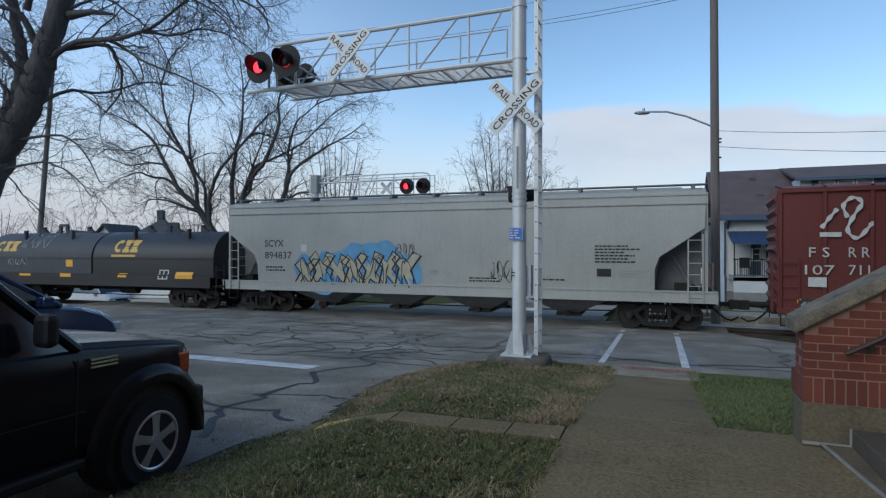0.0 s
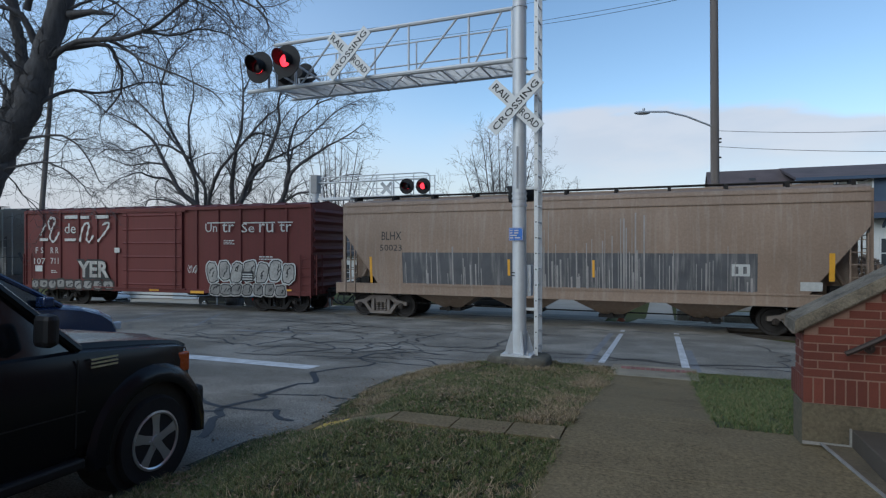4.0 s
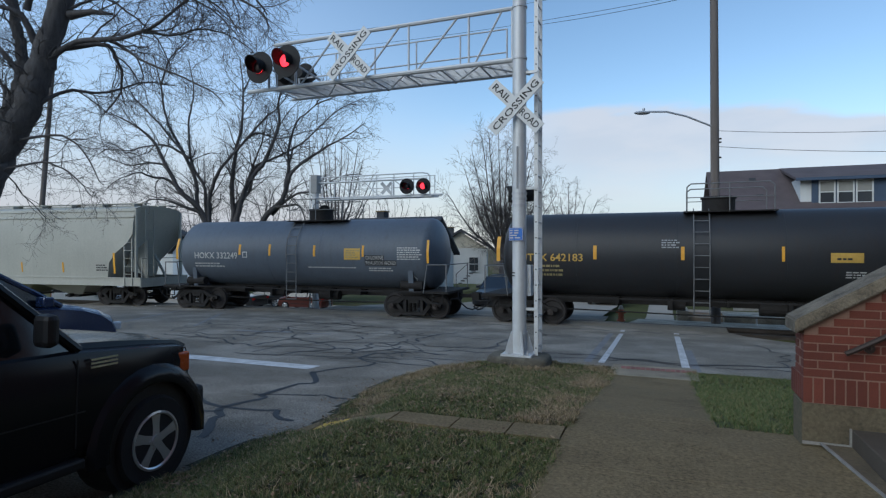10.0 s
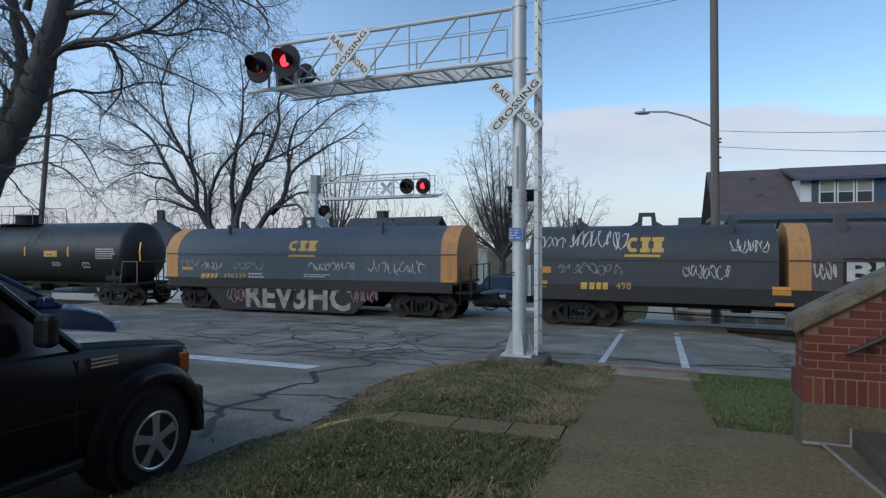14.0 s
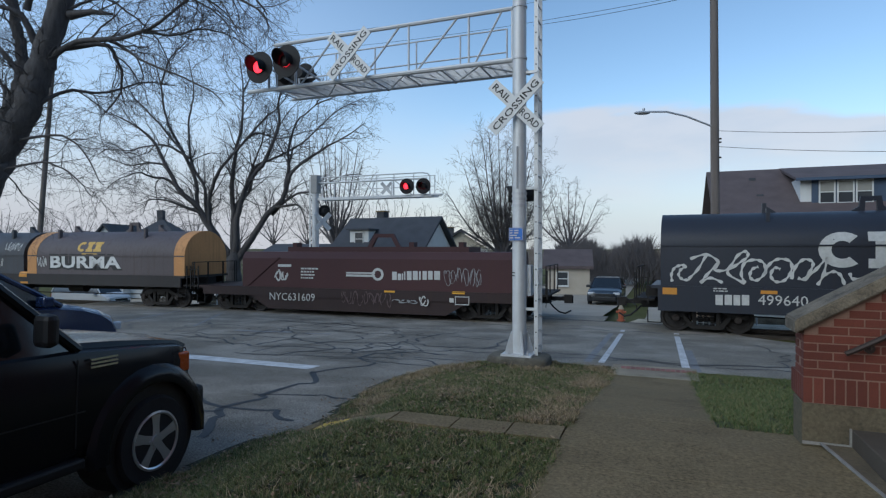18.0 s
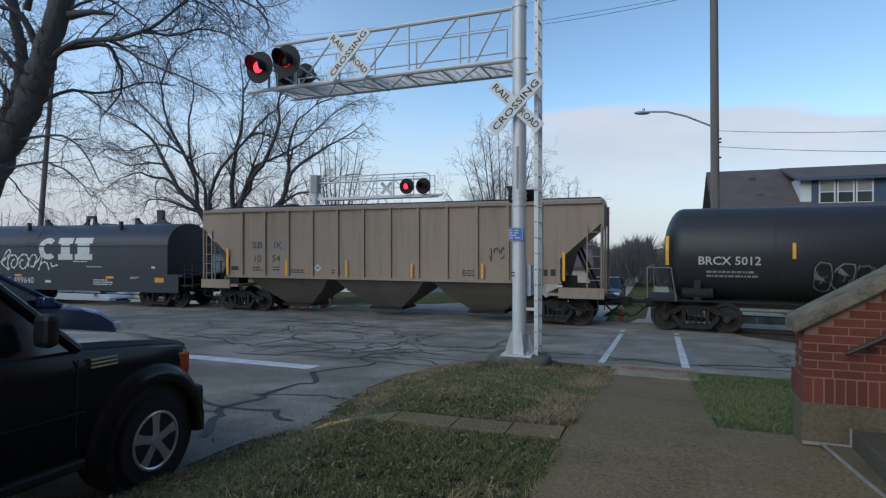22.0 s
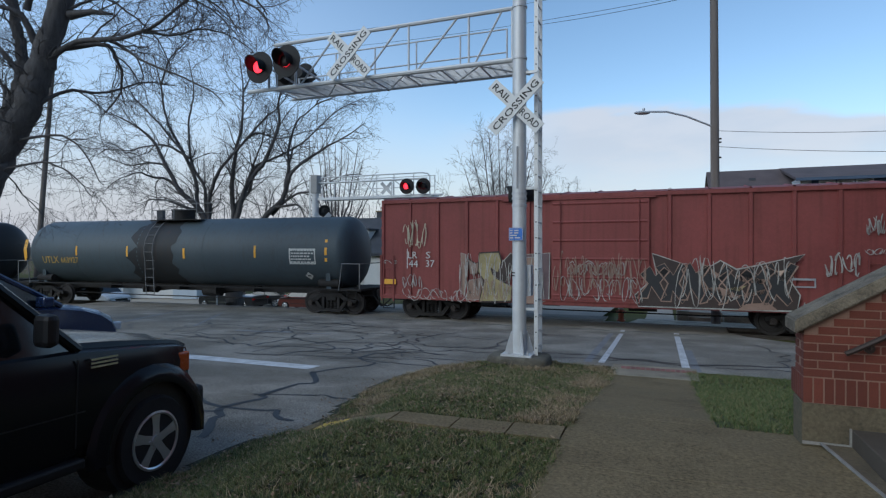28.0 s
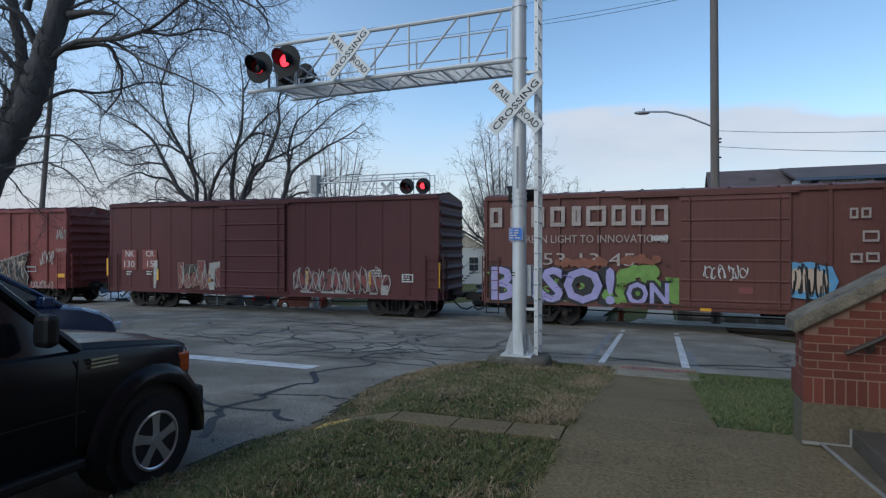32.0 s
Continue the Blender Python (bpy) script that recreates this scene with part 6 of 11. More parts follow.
    cyl(bm, (-0.02, -0.145, 3.45), (-0.02, -0.145, 4.25), 0.03, n=8)
    part("conduit", bm, alum, sig)
    return sig


MAST = pose(-2.60, 10.86, 0.40)
near_sig = cantilever_signal("silver cantilever crossing signal with crossbucks and red flashers", MAST)
crossbuck(near_sig, -0.02, -0.22, 5.02)
crossbuck(near_sig, -3.75, -0.12, 6.50)
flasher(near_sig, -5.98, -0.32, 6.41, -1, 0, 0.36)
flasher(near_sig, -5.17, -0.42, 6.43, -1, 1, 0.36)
flasher(near_sig, -6.35, 1.15, 6.62, 1)
flasher(near_sig, -5.78, 1.15, 6.62, 1)
flasher(near_sig, -0.02, 0.46, 3.38, -1, turn=-80)
flasher(near_sig, -0.06, 0.46, 3.34, -1, turn=94)
for x in (-5.96, -5.22):
    part("lamp_bracket", cyl(bm_new(), (x, 0.0, 5.98), (x, 0.0, 6.5), 0.03, n=8), galv, near_sig)
    part("lamp_arm", cyl(bm_new(), (x, -0.2, 6.5), (x, 1.0, 6.4), 0.025, n=8), galv, near_sig)
part("mast_lamp_arm", cyl(bm_new(), (0.04, 0.1, 3.4), (0.04, 0.5, 3.4), 0.03, n=8), galv, near_sig)
bm = bm_new()
box(bm, -0.17, 0.11, -0.165, -0.15, 2.43, 2.68, 0.004)
sgn = part("notice_plate", bm, sign_blue, near_sig, "small blue notice plate with white rim")
sfun = lambda x, z: -0.166
bars([(-0.16, 2.435, 0.26, 0.008), (-0.16, 2.667, 0.26, 0.008), (-0.165, 2.44, 0.008, 0.23), (0.098, 2.44, 0.008, 0.23)], sfun, mark_white, sgn, "rim", 0.004)
small_print(-0.145, 2.46, 0.17, 0.19, 4, sfun, mark_white, sgn, 4)
bars([(-0.13, 1.80, 0.07, 0.02), (-0.13, 1.74, 0.07, 0.02)], lambda x, z: -0.137, mark_black, near_sig, "stencil", 0.004)

FAR_MAST = pose(-15.9, 23.7, -0.76)
weathered = mat("weathered_zinc", (0.27, 0.27, 0.27), 0.6, 0.2, scale=5, spread=0.2, bump=0.05)
far_sig = cantilever_signal("far cantilever crossing signal with red flashers", FAR_MAST, True, 7.0, 5.84, 6.60, 5.95, 0.165, -1)
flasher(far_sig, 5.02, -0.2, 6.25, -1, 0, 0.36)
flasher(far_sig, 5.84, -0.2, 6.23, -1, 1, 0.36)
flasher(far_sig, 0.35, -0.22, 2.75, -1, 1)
flasher(far_sig, 0.30, 0.30, 5.25, 1, turn=50)
# raised guard rail over the walkway, closed by a rounded end
guard = [(0.35, 6.86), (5.7, 6.86), (5.98, 6.82), (6.10, 6.70), (6.10, 5.86)]
part("guard_rail", tube(bm_new(), [(x, -0.03, z) for x, z in guard], 0.028, 8), galv, far_sig)
for x in (0.4, 1.9, 3.4, 4.3, 5.3):
    part("guard_post", cyl(bm_new(), (x, -0.03, 5.86), (x, -0.03, 6.86), 0.022, n=6), galv, far_sig)
part("arm_end_channel", box(bm_new(), 0.1, 6.2, -0.07, -0.02, 5.76, 5.87), alum, far_sig)
part("mast_top_box", box(bm_new(), -0.16, 0.2, -0.19, 0.19, 6.1, 7.0, 0.02), weathered, far_sig, "grey arm bracket on the mast head")
for k, ang in ((0, 45), (1, -45)):
    bm = bm_new()
    box(bm, -0.36, 0.36, -0.012, 0.012, -0.075, 0.075)
    bd = part("crossbuck_board", bm, galv, far_sig, "bare metal back of a crossbuck board")
    bd.matrix_basis = pose(3.78, 0.2 + 0.03 * k, 6.25) @ Matrix.Rotation(radians(ang), 4, "Y")
    bm = bm_new()
    box(bm, -0.55, 0.55, -0.012, 0.012, -0.11, 0.11)
    bd = part("crossbuck_board", bm, sign_white, far_sig, "white board seen at a slant")
    bd.matrix_basis = pose(0.46, -0.1 + 0.03 * k, 4.72, 0, 0, 58) @ Matrix.Rotation(radians(ang), 4, "Y")

# ---- brick stair wall ----
brick_red = mat("brick_red", (0.128, 0.033, 0.02), 0.85, scale=5, fine=60, spread=0.25, bump=0.3, random_by=0.22)
mortar = mat("mortar", (0.23, 0.135, 0.10), 0.95, scale=6, fine=60, spread=0.2, bump=0.3)
cap_stone = mat("cap_stone", (0.155, 0.13, 0.095), 0.95, scale=7, fine=45, spread=0.8, bump=0.7)
base_conc = mat("base_concrete", (0.115, 0.093, 0.058), 0.9, scale=2.5, fine=30, spread=0.8, bump=0.4, second=(0.075, 0.066, 0.04))
WX0, WX1, WY = 1.09, 3.6, 5.42      # wall: left end, right end, near face
WT = 0.30                           # thickness


def wall_top(x):
    return 2.05 + (x - WX0) * 0.60


def brick_wall():
    w = thing("stair_wall", "red brick stair wall with a sloping stone coping", "wall", kind="structure")
    bm = bm_new()
    prism_y(bm, [(WX0 + 0.006, 1.41), (WX1, 1.41), (WX1, wall_top(WX1) - 0.02), (WX0 + 0.008, wall_top(WX0) - 0.02)], WY + 0.005, WY + WT - 0.005)
    part("mortar_core", bm, mortar, w)
    bm = bm_new()
    box(bm, WX0 - 0.012, WX1, WY - 0.012, WY + WT + 0.012, 0.85, 1.42)
    part("concrete_base", bm, base_conc, w, "stained concrete base")
    # soldier course, then running courses
    bw, bh, j = 0.203, 0.060, 0.010
    short = {}

    def piece(x0, x1, y0, y1, z0, z1):
        key = (round(x1 - x0, 3), round(y1 - y0, 3), round(z1 - z0, 3))
        if key not in short:
            b = bm_new()
            box(b, 0, key[0], 0, key[1], 0, key[2], 0.003)
            short[key] = finish(b, "brick", brick_red)
        ob = part("brick", short[key], brick_red, w)
        ob.matrix_basis = pose(x0, y0, z0)
    x = WX0
    while x < WX1 - 0.07:
        piece(x, x + 0.064, WY, WY + 0.1, 1.425, 1.628)
        x += 0.075
    for k in range(5):
        piece(WX0, WX0 + 0.1, WY + 0.105 + 0.075 * k, WY + 0.105 + 0.075 * k + 0.064, 1.425, 1.628)
    row = 0
    z = 1.64
    while z < wall_top(WX1):
        x = WX0 if row % 2 == 0 else WX0 - 0.107
        while x < WX1:
            a, b = max(x, WX0), min(x + bw, WX1)
            if b - a > 0.03 and z + bh < wall_top(a) - 0.0:
                piece(a, b, WY, WY + 0.09, z, z + bh)
            x += bw + j
        y = WY + (0.1 if row % 2 == 0 else 0.206)
        while y < WY + WT - 0.03:
            if z + bh < wall_top(WX0):
                piece(WX0, WX0 + 0.09, y, min(y + bw, WY + WT), z, z + bh)
            y += bw + j
        z += bh + j
        row += 1
    bm = bm_new()
    t = 0.115
    prism_y(bm, [(WX0 - 0.07, wall_top(WX0) - 0.06), (WX1, wall_top(WX1)), (WX1, wall_top(WX1) + t), (WX0 - 0.07, wall_top(WX0) - 0.06 + t)], WY - 0.06, WY + WT + 0.06)
    bmesh.ops.bevel(bm, geom=bm.edges[:], offset=0.012, segments=2, affect="EDGES")
    part("coping", bm, cap_stone, w, "rough grey stone coping")
    hr = thing("wall_handrail", "dark iron handrail fixed to the brick wall", "handrail")
    iron = mat("dark_iron", (0.05, 0.035, 0.03), 0.6, 0.3, spread=0.3)
    bm = bm_new()
    box(bm, -0.012, 0.012, -0.025, 0.025, -0.02, 0.02)
    p0, p1 = Vector((1.42, WY - 0.09, 1.885)), Vector((3.4, WY - 0.09, 3.05))
    part("rail", tube(bm_new(), [(1.36, WY - 0.09, 1.855), p0, p1], 0.022, 8), iron, hr)
    for f in (0.06, 0.55):
        q = p0.lerp(p1, f)
        part("bracket", tube(bm_new(), [q, q + Vector((0, 0.02, -0.06)), q + Vector((0, 0.09, -0.06))], 0.012, 6), iron, hr)
        part("rosette", cyl(bm_new(), q + Vector((0, 0.075, -0.06)), q + Vector((0, 0.09, -0.06)), 0.04, n=12), iron, hr)


brick_wall()


def stairs():
    st = thing("entrance_steps", "dark worn concrete entrance steps", "steps", kind="structure")
    dark = mat("step_concrete", (0.075, 0.06, 0.044), 0.9, scale=3, fine=60, spread=0.3, bump=0.3)
    for k in range(6):
        bm = bm_new()
        box(bm, 1.42 + 0.30 * k, 3.6, 3.2, WY - 0.015, 1.0, 1.24 + 0.155 * k, 0.01)
        part("step", bm, dark, st)
    j = thing("joint_repair", "pale mortar line along the foot of the wall", "repair", kind="structure")
    chalk = mat("pale_mortar", (0.25, 0.235, 0.215), 0.9, scale=8, spread=0.3)
    part("line", box(bm_new(), 1.08, 1.42, WY - 0.032, WY - 0.016, 1.09, 1.112), chalk, j)
    bm = bm_new()
    prism_z(bm, [(1.20, 5.38), (1.22, 5.385), (1.36, 4.2), (1.34, 4.2)], 1.10, 1.117)
    part("line", bm, chalk, j)
    part("line", box(bm_new(), 1.405, 1.418, WY - 0.04, WY - 0.016, 1.1, 1.245), chalk, j)


stairs()

# plain building mass that closes the place behind the camera
bm = bm_new()
box(bm, 3.6, 18, -16, 9.5, 0.8, 12.5)
structure("unseen_wall_east", bm, mat("building_brick", (0.15, 0.055, 0.038), 0.9, scale=2, fine=20, spread=0.3), "unseen plain brick mass that shades and warms the near corner", "wall")
# apron colour is darkened to hold the building's shade as well as stains
ap = thing("step_apron", "stained concrete apron at the foot of the steps, darkened as building shade", "paving", kind="structure")
part("slab", prism_z(bm_new(), [(1.222, 5.37), (1.416, 5.37), (1.416, 3.64)], 1.0, 1.1065), mat("apron_concrete_shaded", (0.10, 0.076, 0.045), 0.92, scale=2, fine=40, spread=0.8, bump=0.5), ap)

# ---- parked vehicles ----
car_black = mat("car_paint_black", (0.012, 0.0135, 0.017), 0.2, 0.0, spread=0.1, bump=0.0, coat=0.04, spec=0.24)
car_blue = mat("car_paint_blue", (0.015, 0.03, 0.085), 0.25, 0.2, spread=0.1, bump=0.0, coat=0.7)
car_dark = mat("car_paint_charcoal", (0.02, 0.021, 0.024), 0.3, 0.2, spread=0.1, bump=0.0, coat=0.5)
car_maroon = mat("car_paint_maroon", (0.10, 0.026, 0.02), 0.3, 0.2, spread=0.1, bump=0.0, coat=0.5)
car_white = mat("car_paint_white", (0.6, 0.61, 0.62), 0.35, 0.0, spread=0.06, bump=0.0, coat=0.4)
plastic = mat("black_trim", (0.012, 0.012, 0.013), 0.6, spread=0.15, bump=0.05)
tyre_rubber = mat("tyre_rubber", (0.016, 0.016, 0.017), 0.85, scale=6, spread=0.25, bump=0.2)
alloy = mat("alloy_rim", (0.70, 0.71, 0.73), 0.2, 0.6, scale=6, spread=0.06, bump=0.0)
chrome = mat("chrome", (0.75, 0.76, 0.78), 0.15, 0.95, spread=0.03, bump=0.0)
win_glass = glass("car_glass", (0.012, 0.015, 0.018), 0.05)
lens_clear = mat("headlamp_clear", (0.55, 0.57, 0.6), 0.12, 0.1, spread=0.1, bump=0.0)
lens_amber = mat("lamp_amber", (0.6, 0.11, 0.02), 0.25, spread=0.1, bump=0.0)
lens_red = mat("tail_lamp_red", (0.35, 0.01, 0.012), 0.25, spread=0.1, bump=0.0)


def road_wheel(car, x, y, r, width, spokes=5, side=-1, share=0.70):
    """Tyre, rim with double spokes and cap; y is the outer face."""
    n = 36
    prof = [(0.0, r * share), (0.0, r * 0.93), (0.04, r), (width - 0.04, r), (width, r * 0.93), (width, r * share)]
    rings = [[(x + rr * math.cos(2 * math.pi * i / n), y - side * o, r + rr * math.sin(2 * math.pi * i / n)) for i in range(n)] for o, rr in prof]
    bm = loft(bm_new(), rings, True, True)
    wh = part("wheel", bm, tyre_rubber, car, smooth=True)
    rr = r * share
    bm = bm_new()
    prof = [(-0.004, rr * 0.90), (-0.012, rr * 0.95), (-0.008, rr * 1.02), (0.02, rr * 1.02), (0.05, rr * 0.9)]
    loft(bm, [[(x + q * math.cos(2 * math.pi * i / n), y - side * o, r + q * math.sin(2 * math.pi * i / n)) for i in range(n)] for o, q in prof], True, False)
    part("rim", bm, alloy, wh, smooth=True)
    bm = bm_new()
    cyl(bm, (x, y + side * 0.002 - side * 0.075, r), (x, y - side * 0.045, r), rr * 0.98, n=n)
    part("brake_disc", bm, steel_dark, wh)
    for k in range(spokes):
        a = 2 * math.pi * k / spokes + 0.35
        ca, sa = math.cos(a), math.sin(a)
        bm = bm_new()
        q = []
        for rad, hw in ((rr * 0.16, 0.034), (rr * 0.55, 0.033), (rr * 0.98, 0.047)):
            q.append([(x + rad * ca - s * hw * sa, y + side * 0.004 - side * dd, r + rad * sa + s * hw * ca) for s, dd in ((-1, 0), (1, 0), (1, 0.03), (-1, 0.03))])
        loft(bm, q)
        part("spoke", bm, alloy, wh)
    bm = bm_new()
    cyl(bm, (x, y - side * 0.02, r), (x, y + side * 0.016, r), rr * 0.2, n=16)
    for k in range(5):
        a = 2 * math.pi * (k + 0.5) / 5
        cyl(bm, (x + rr * 0.27 * math.cos(a), y, r + rr * 0.27 * math.sin(a)), (x + rr * 0.27 * math.cos(a), y + side * 0.012, r + rr * 0.27 * math.sin(a)), 0.013, n=6)
    part("hub_cap", bm, alloy, wh)


def suv():
    """Boxy black off-roader; local +x is forward, its right side is at -y."""
    car = thing("suv", "black off-road SUV with alloy wheels parked at the kerb", "car", pose(-4.78, 3.30, 0.765, 0.0, 2.0, 94.0))
    AX = 0.07
    W = 0.90
    # x of stations from the front axle: bumper 0.86, hood front 0.72, cowl -0.55
    body = [  # x, half width, underside, beltline / top of flank
        (0.58, 0.80, 0.50, 1.06), (0.50, 0.87, 0.46, 1.09), (0.35, 0.90, 0.44, 1.12), (0.0, 0.905, 0.42, 1.15), (-0.55, 0.905, 0.40, 1.19), (-1.4, 0.905, 0.38, 1.20), (-2.4, 0.905, 0.38, 1.20), (-3.2, 0.90, 0.42, 1.20), (-3.62, 0.86, 0.50, 1.18)]
    rings = []
    for x, w, z0, z1 in body:
        rings.append([(x, -w * 0.94, z0), (x, -w, z0 + 0.12), (x, -w, z1 - 0.14), (x, -w * 0.965, z1 - 0.03), (x, -w * 0.90, z1), (x, -w * 0.4, z1 + 0.035), (x, w * 0.4, z1 + 0.035), (x, w * 0.90, z1), (x, w * 0.965, z1 - 0.03), (x, w, z1 - 0.14), (x, w, z0 + 0.12), (x, w * 0.94, z0)])
    part("body", loft(bm_new(), rings[::-1]), car_black, car, smooth=True)
    # cabin: pillars and roof
    cab = [(-0.55, 0.80, 1.20), (-1.12, 0.70, 1.74), (-1.35, 0.69, 1.79), (-3.2, 0.69, 1.80), (-3.55, 0.80, 1.22)]
    bm = bm_new()
    prof = [(-0.60, 1.18), (-1.20, 1.73), (-1.40, 1.785), (-3.1, 1.79), (-3.42, 1.7), (-3.58, 1.18)]
    loft(bm, [[(x, -(0.84 - (z - 1.18) * 0.23), z) for x, z in prof], [(x, (0.84 - (z - 1.18) * 0.23), z) for x, z in prof]])
    part("cabin", bm, win_glass, car, "dark tinted glasshouse")

    def pill(pts, r=0.035):
        part("pillar", tube(bm_new(), pts, r, 8), car_black, car)
    for s in (-1, 1):
        pill([(-0.57, s * 0.85, 1.18), (-1.18, s * 0.72, 1.74), (-1.42, s * 0.70, 1.79), (-3.1, s * 0.70, 1.795)])
        pill([(-1.75, s * 0.85, 1.18), (-1.82, s * 0.71, 1.77)], 0.045)
        pill([(-2.75, s * 0.85, 1.18), (-2.8, s * 0.71, 1.77)], 0.045)
        pill([(-3.58, s * 0.84, 1.18), (-3.42, s * 0.71, 1.75)], 0.05)
    bm = bm_new()
    box(bm, -3.3, -1.3, -0.70, 0.70, 1.775, 1.82, 0.02)
    part("roof", bm, car_black, car)
    # hood with a raised centre and side edge
    bm = bm_new()
    rows = []
    for x, z in ((0.52, 1.085), (0.42, 1.13), (0.15, 1.165), (-0.25, 1.205), (-0.56, 1.225)):
        rows.append([(x - 0.05, -0.83, z - 0.05), (x, -0.81, z), (x, -0.55, z + 0.015), (x, -0.45, z + 0.04), (x, 0.45, z + 0.04), (x, 0.55, z + 0.015), (x, 0.81, z), (x - 0.05, 0.83, z - 0.05)])
    loft(bm, rows, False, False)
    part("hood", bm, car_black, car, smooth=True)
    # flared arch, front and rear
    for cx in (AX, -2.70):
        for s in (-1, 1):
            bm = bm_new()
            rows = []
            for k in range(15):
                a = radians(-8 + 196 * k / 14)
                c, q = math.cos(a), math.sin(a)
                rows.append([(cx + 0.45 * c, s * 0.86, 0.385 + 0.45 * q), (cx + 0.45 * c, s * 0.955, 0.385 + 0.45 * q), (cx + 0.49 * c, s * 0.965, 0.385 + 0.49 * q), (cx + 0.565 * c, s * 0.945, 0.385 + 0.56 * q), (cx + 0.60 * c, s * 0.90, 0.385 + 0.60 * q)])
            loft(bm, rows, False, False)
            part("arch_flare", bm, car_black, car, smooth=True)
            bm = bm_new()
            cyl(bm, (cx, s * 0.60, 0.40), (cx, s * 0.908, 0.40), 0.455, n=28)
            part("wheel_well", bm, plastic, car)
    bm = bm_new()
    box(bm, 0.42, 0.72, -0.88, 0.88, 0.42, 0.70, 0.05)
    part("front_bumper", bm, plastic, car)
    bm = bm_new()
    box(bm, 0.50, 0.60, -0.5, 0.5, 0.72, 1.02, 0.02)
    part("grille", bm, chrome, car)
    for s in (-1, 1):
        bm = bm_new()
        box(bm, 0.34, 0.485, min(s * 0.55, s * 0.86), max(s * 0.55, s * 0.86), 0.86, 1.055, 0.02)
        part("headlight", bm, lens_clear, car)
        bm = bm_new()
        box(bm, 0.36, 0.49, min(s * 0.83, s * 0.895), max(s * 0.83, s * 0.895), 0.86, 1.03, 0.015)
        part("marker_light", bm, lens_amber, car, "amber side marker lamp")
        # fender vent, three slats
        for k in range(3):
            bm = bm_new()
            z = 1.045 + 0.028 * k
            box(bm, -0.53, -0.30, min(s * 0.90, s * 0.925), max(s * 0.90, s * 0.925), z, z + 0.014)
            part("vent_slat", bm, chrome, car)
        # door mirror
        bm = bm_new()
        box(bm, -0.97, -0.87, min(s * 0.91, s * 1.06), max(s * 0.91, s * 1.06), 1.25, 1.47, 0.04)
        part("door_mirror", bm, plastic, car)
        bm = bm_new()
        for x0 in (-0.62, -1.78, -2.72):
            box(bm, x0 - 0.006, x0 + 0.006, min(s * 0.902, s * 0.9085), max(s * 0.902, s * 0.9085), 0.5, 1.12)
        box(bm, -2.9, -0.55, min(s * 0.902, s * 0.9085), max(s * 0.902, s * 0.9085), 0.74, 0.75)
        part("door_seam", bm, plastic, car)
        for x0 in (-1.65, -2.62):
            bm = bm_new()
            box(bm, x0, x0 + 0.2, min(s * 0.905, s * 0.94), max(s * 0.905, s * 0.94), 1.0, 1.035, 0.008)
            part("door_handle", bm, car_black, car)
        part("side_step", box(bm_new(), -2.2, -0.55, min(s * 0.78, s * 0.93), max(s * 0.78, s * 0.93), 0.34, 0.42, 0.02), plastic, car)
        road_wheel(car, AX, s * 0.945, 0.365, 0.24, side=s, share=0.64)
        road_wheel(car, -2.70, s * 0.945, 0.365, 0.24, side=s, share=0.64)
    part("windscreen_trim", tube(bm_new(), [(-0.58, -0.84, 1.205), (-0.5, -0.3, 1.235), (-0.5, 0.3, 1.235), (-0.58, 0.84, 1.205)], 0.02, 8), plastic, car)
    part("wiper", tube(bm_new(), [(-0.5, -0.6, 1.25), (-0.62, 0.05, 1.30)], 0.01, 6), plastic, car)


suv()


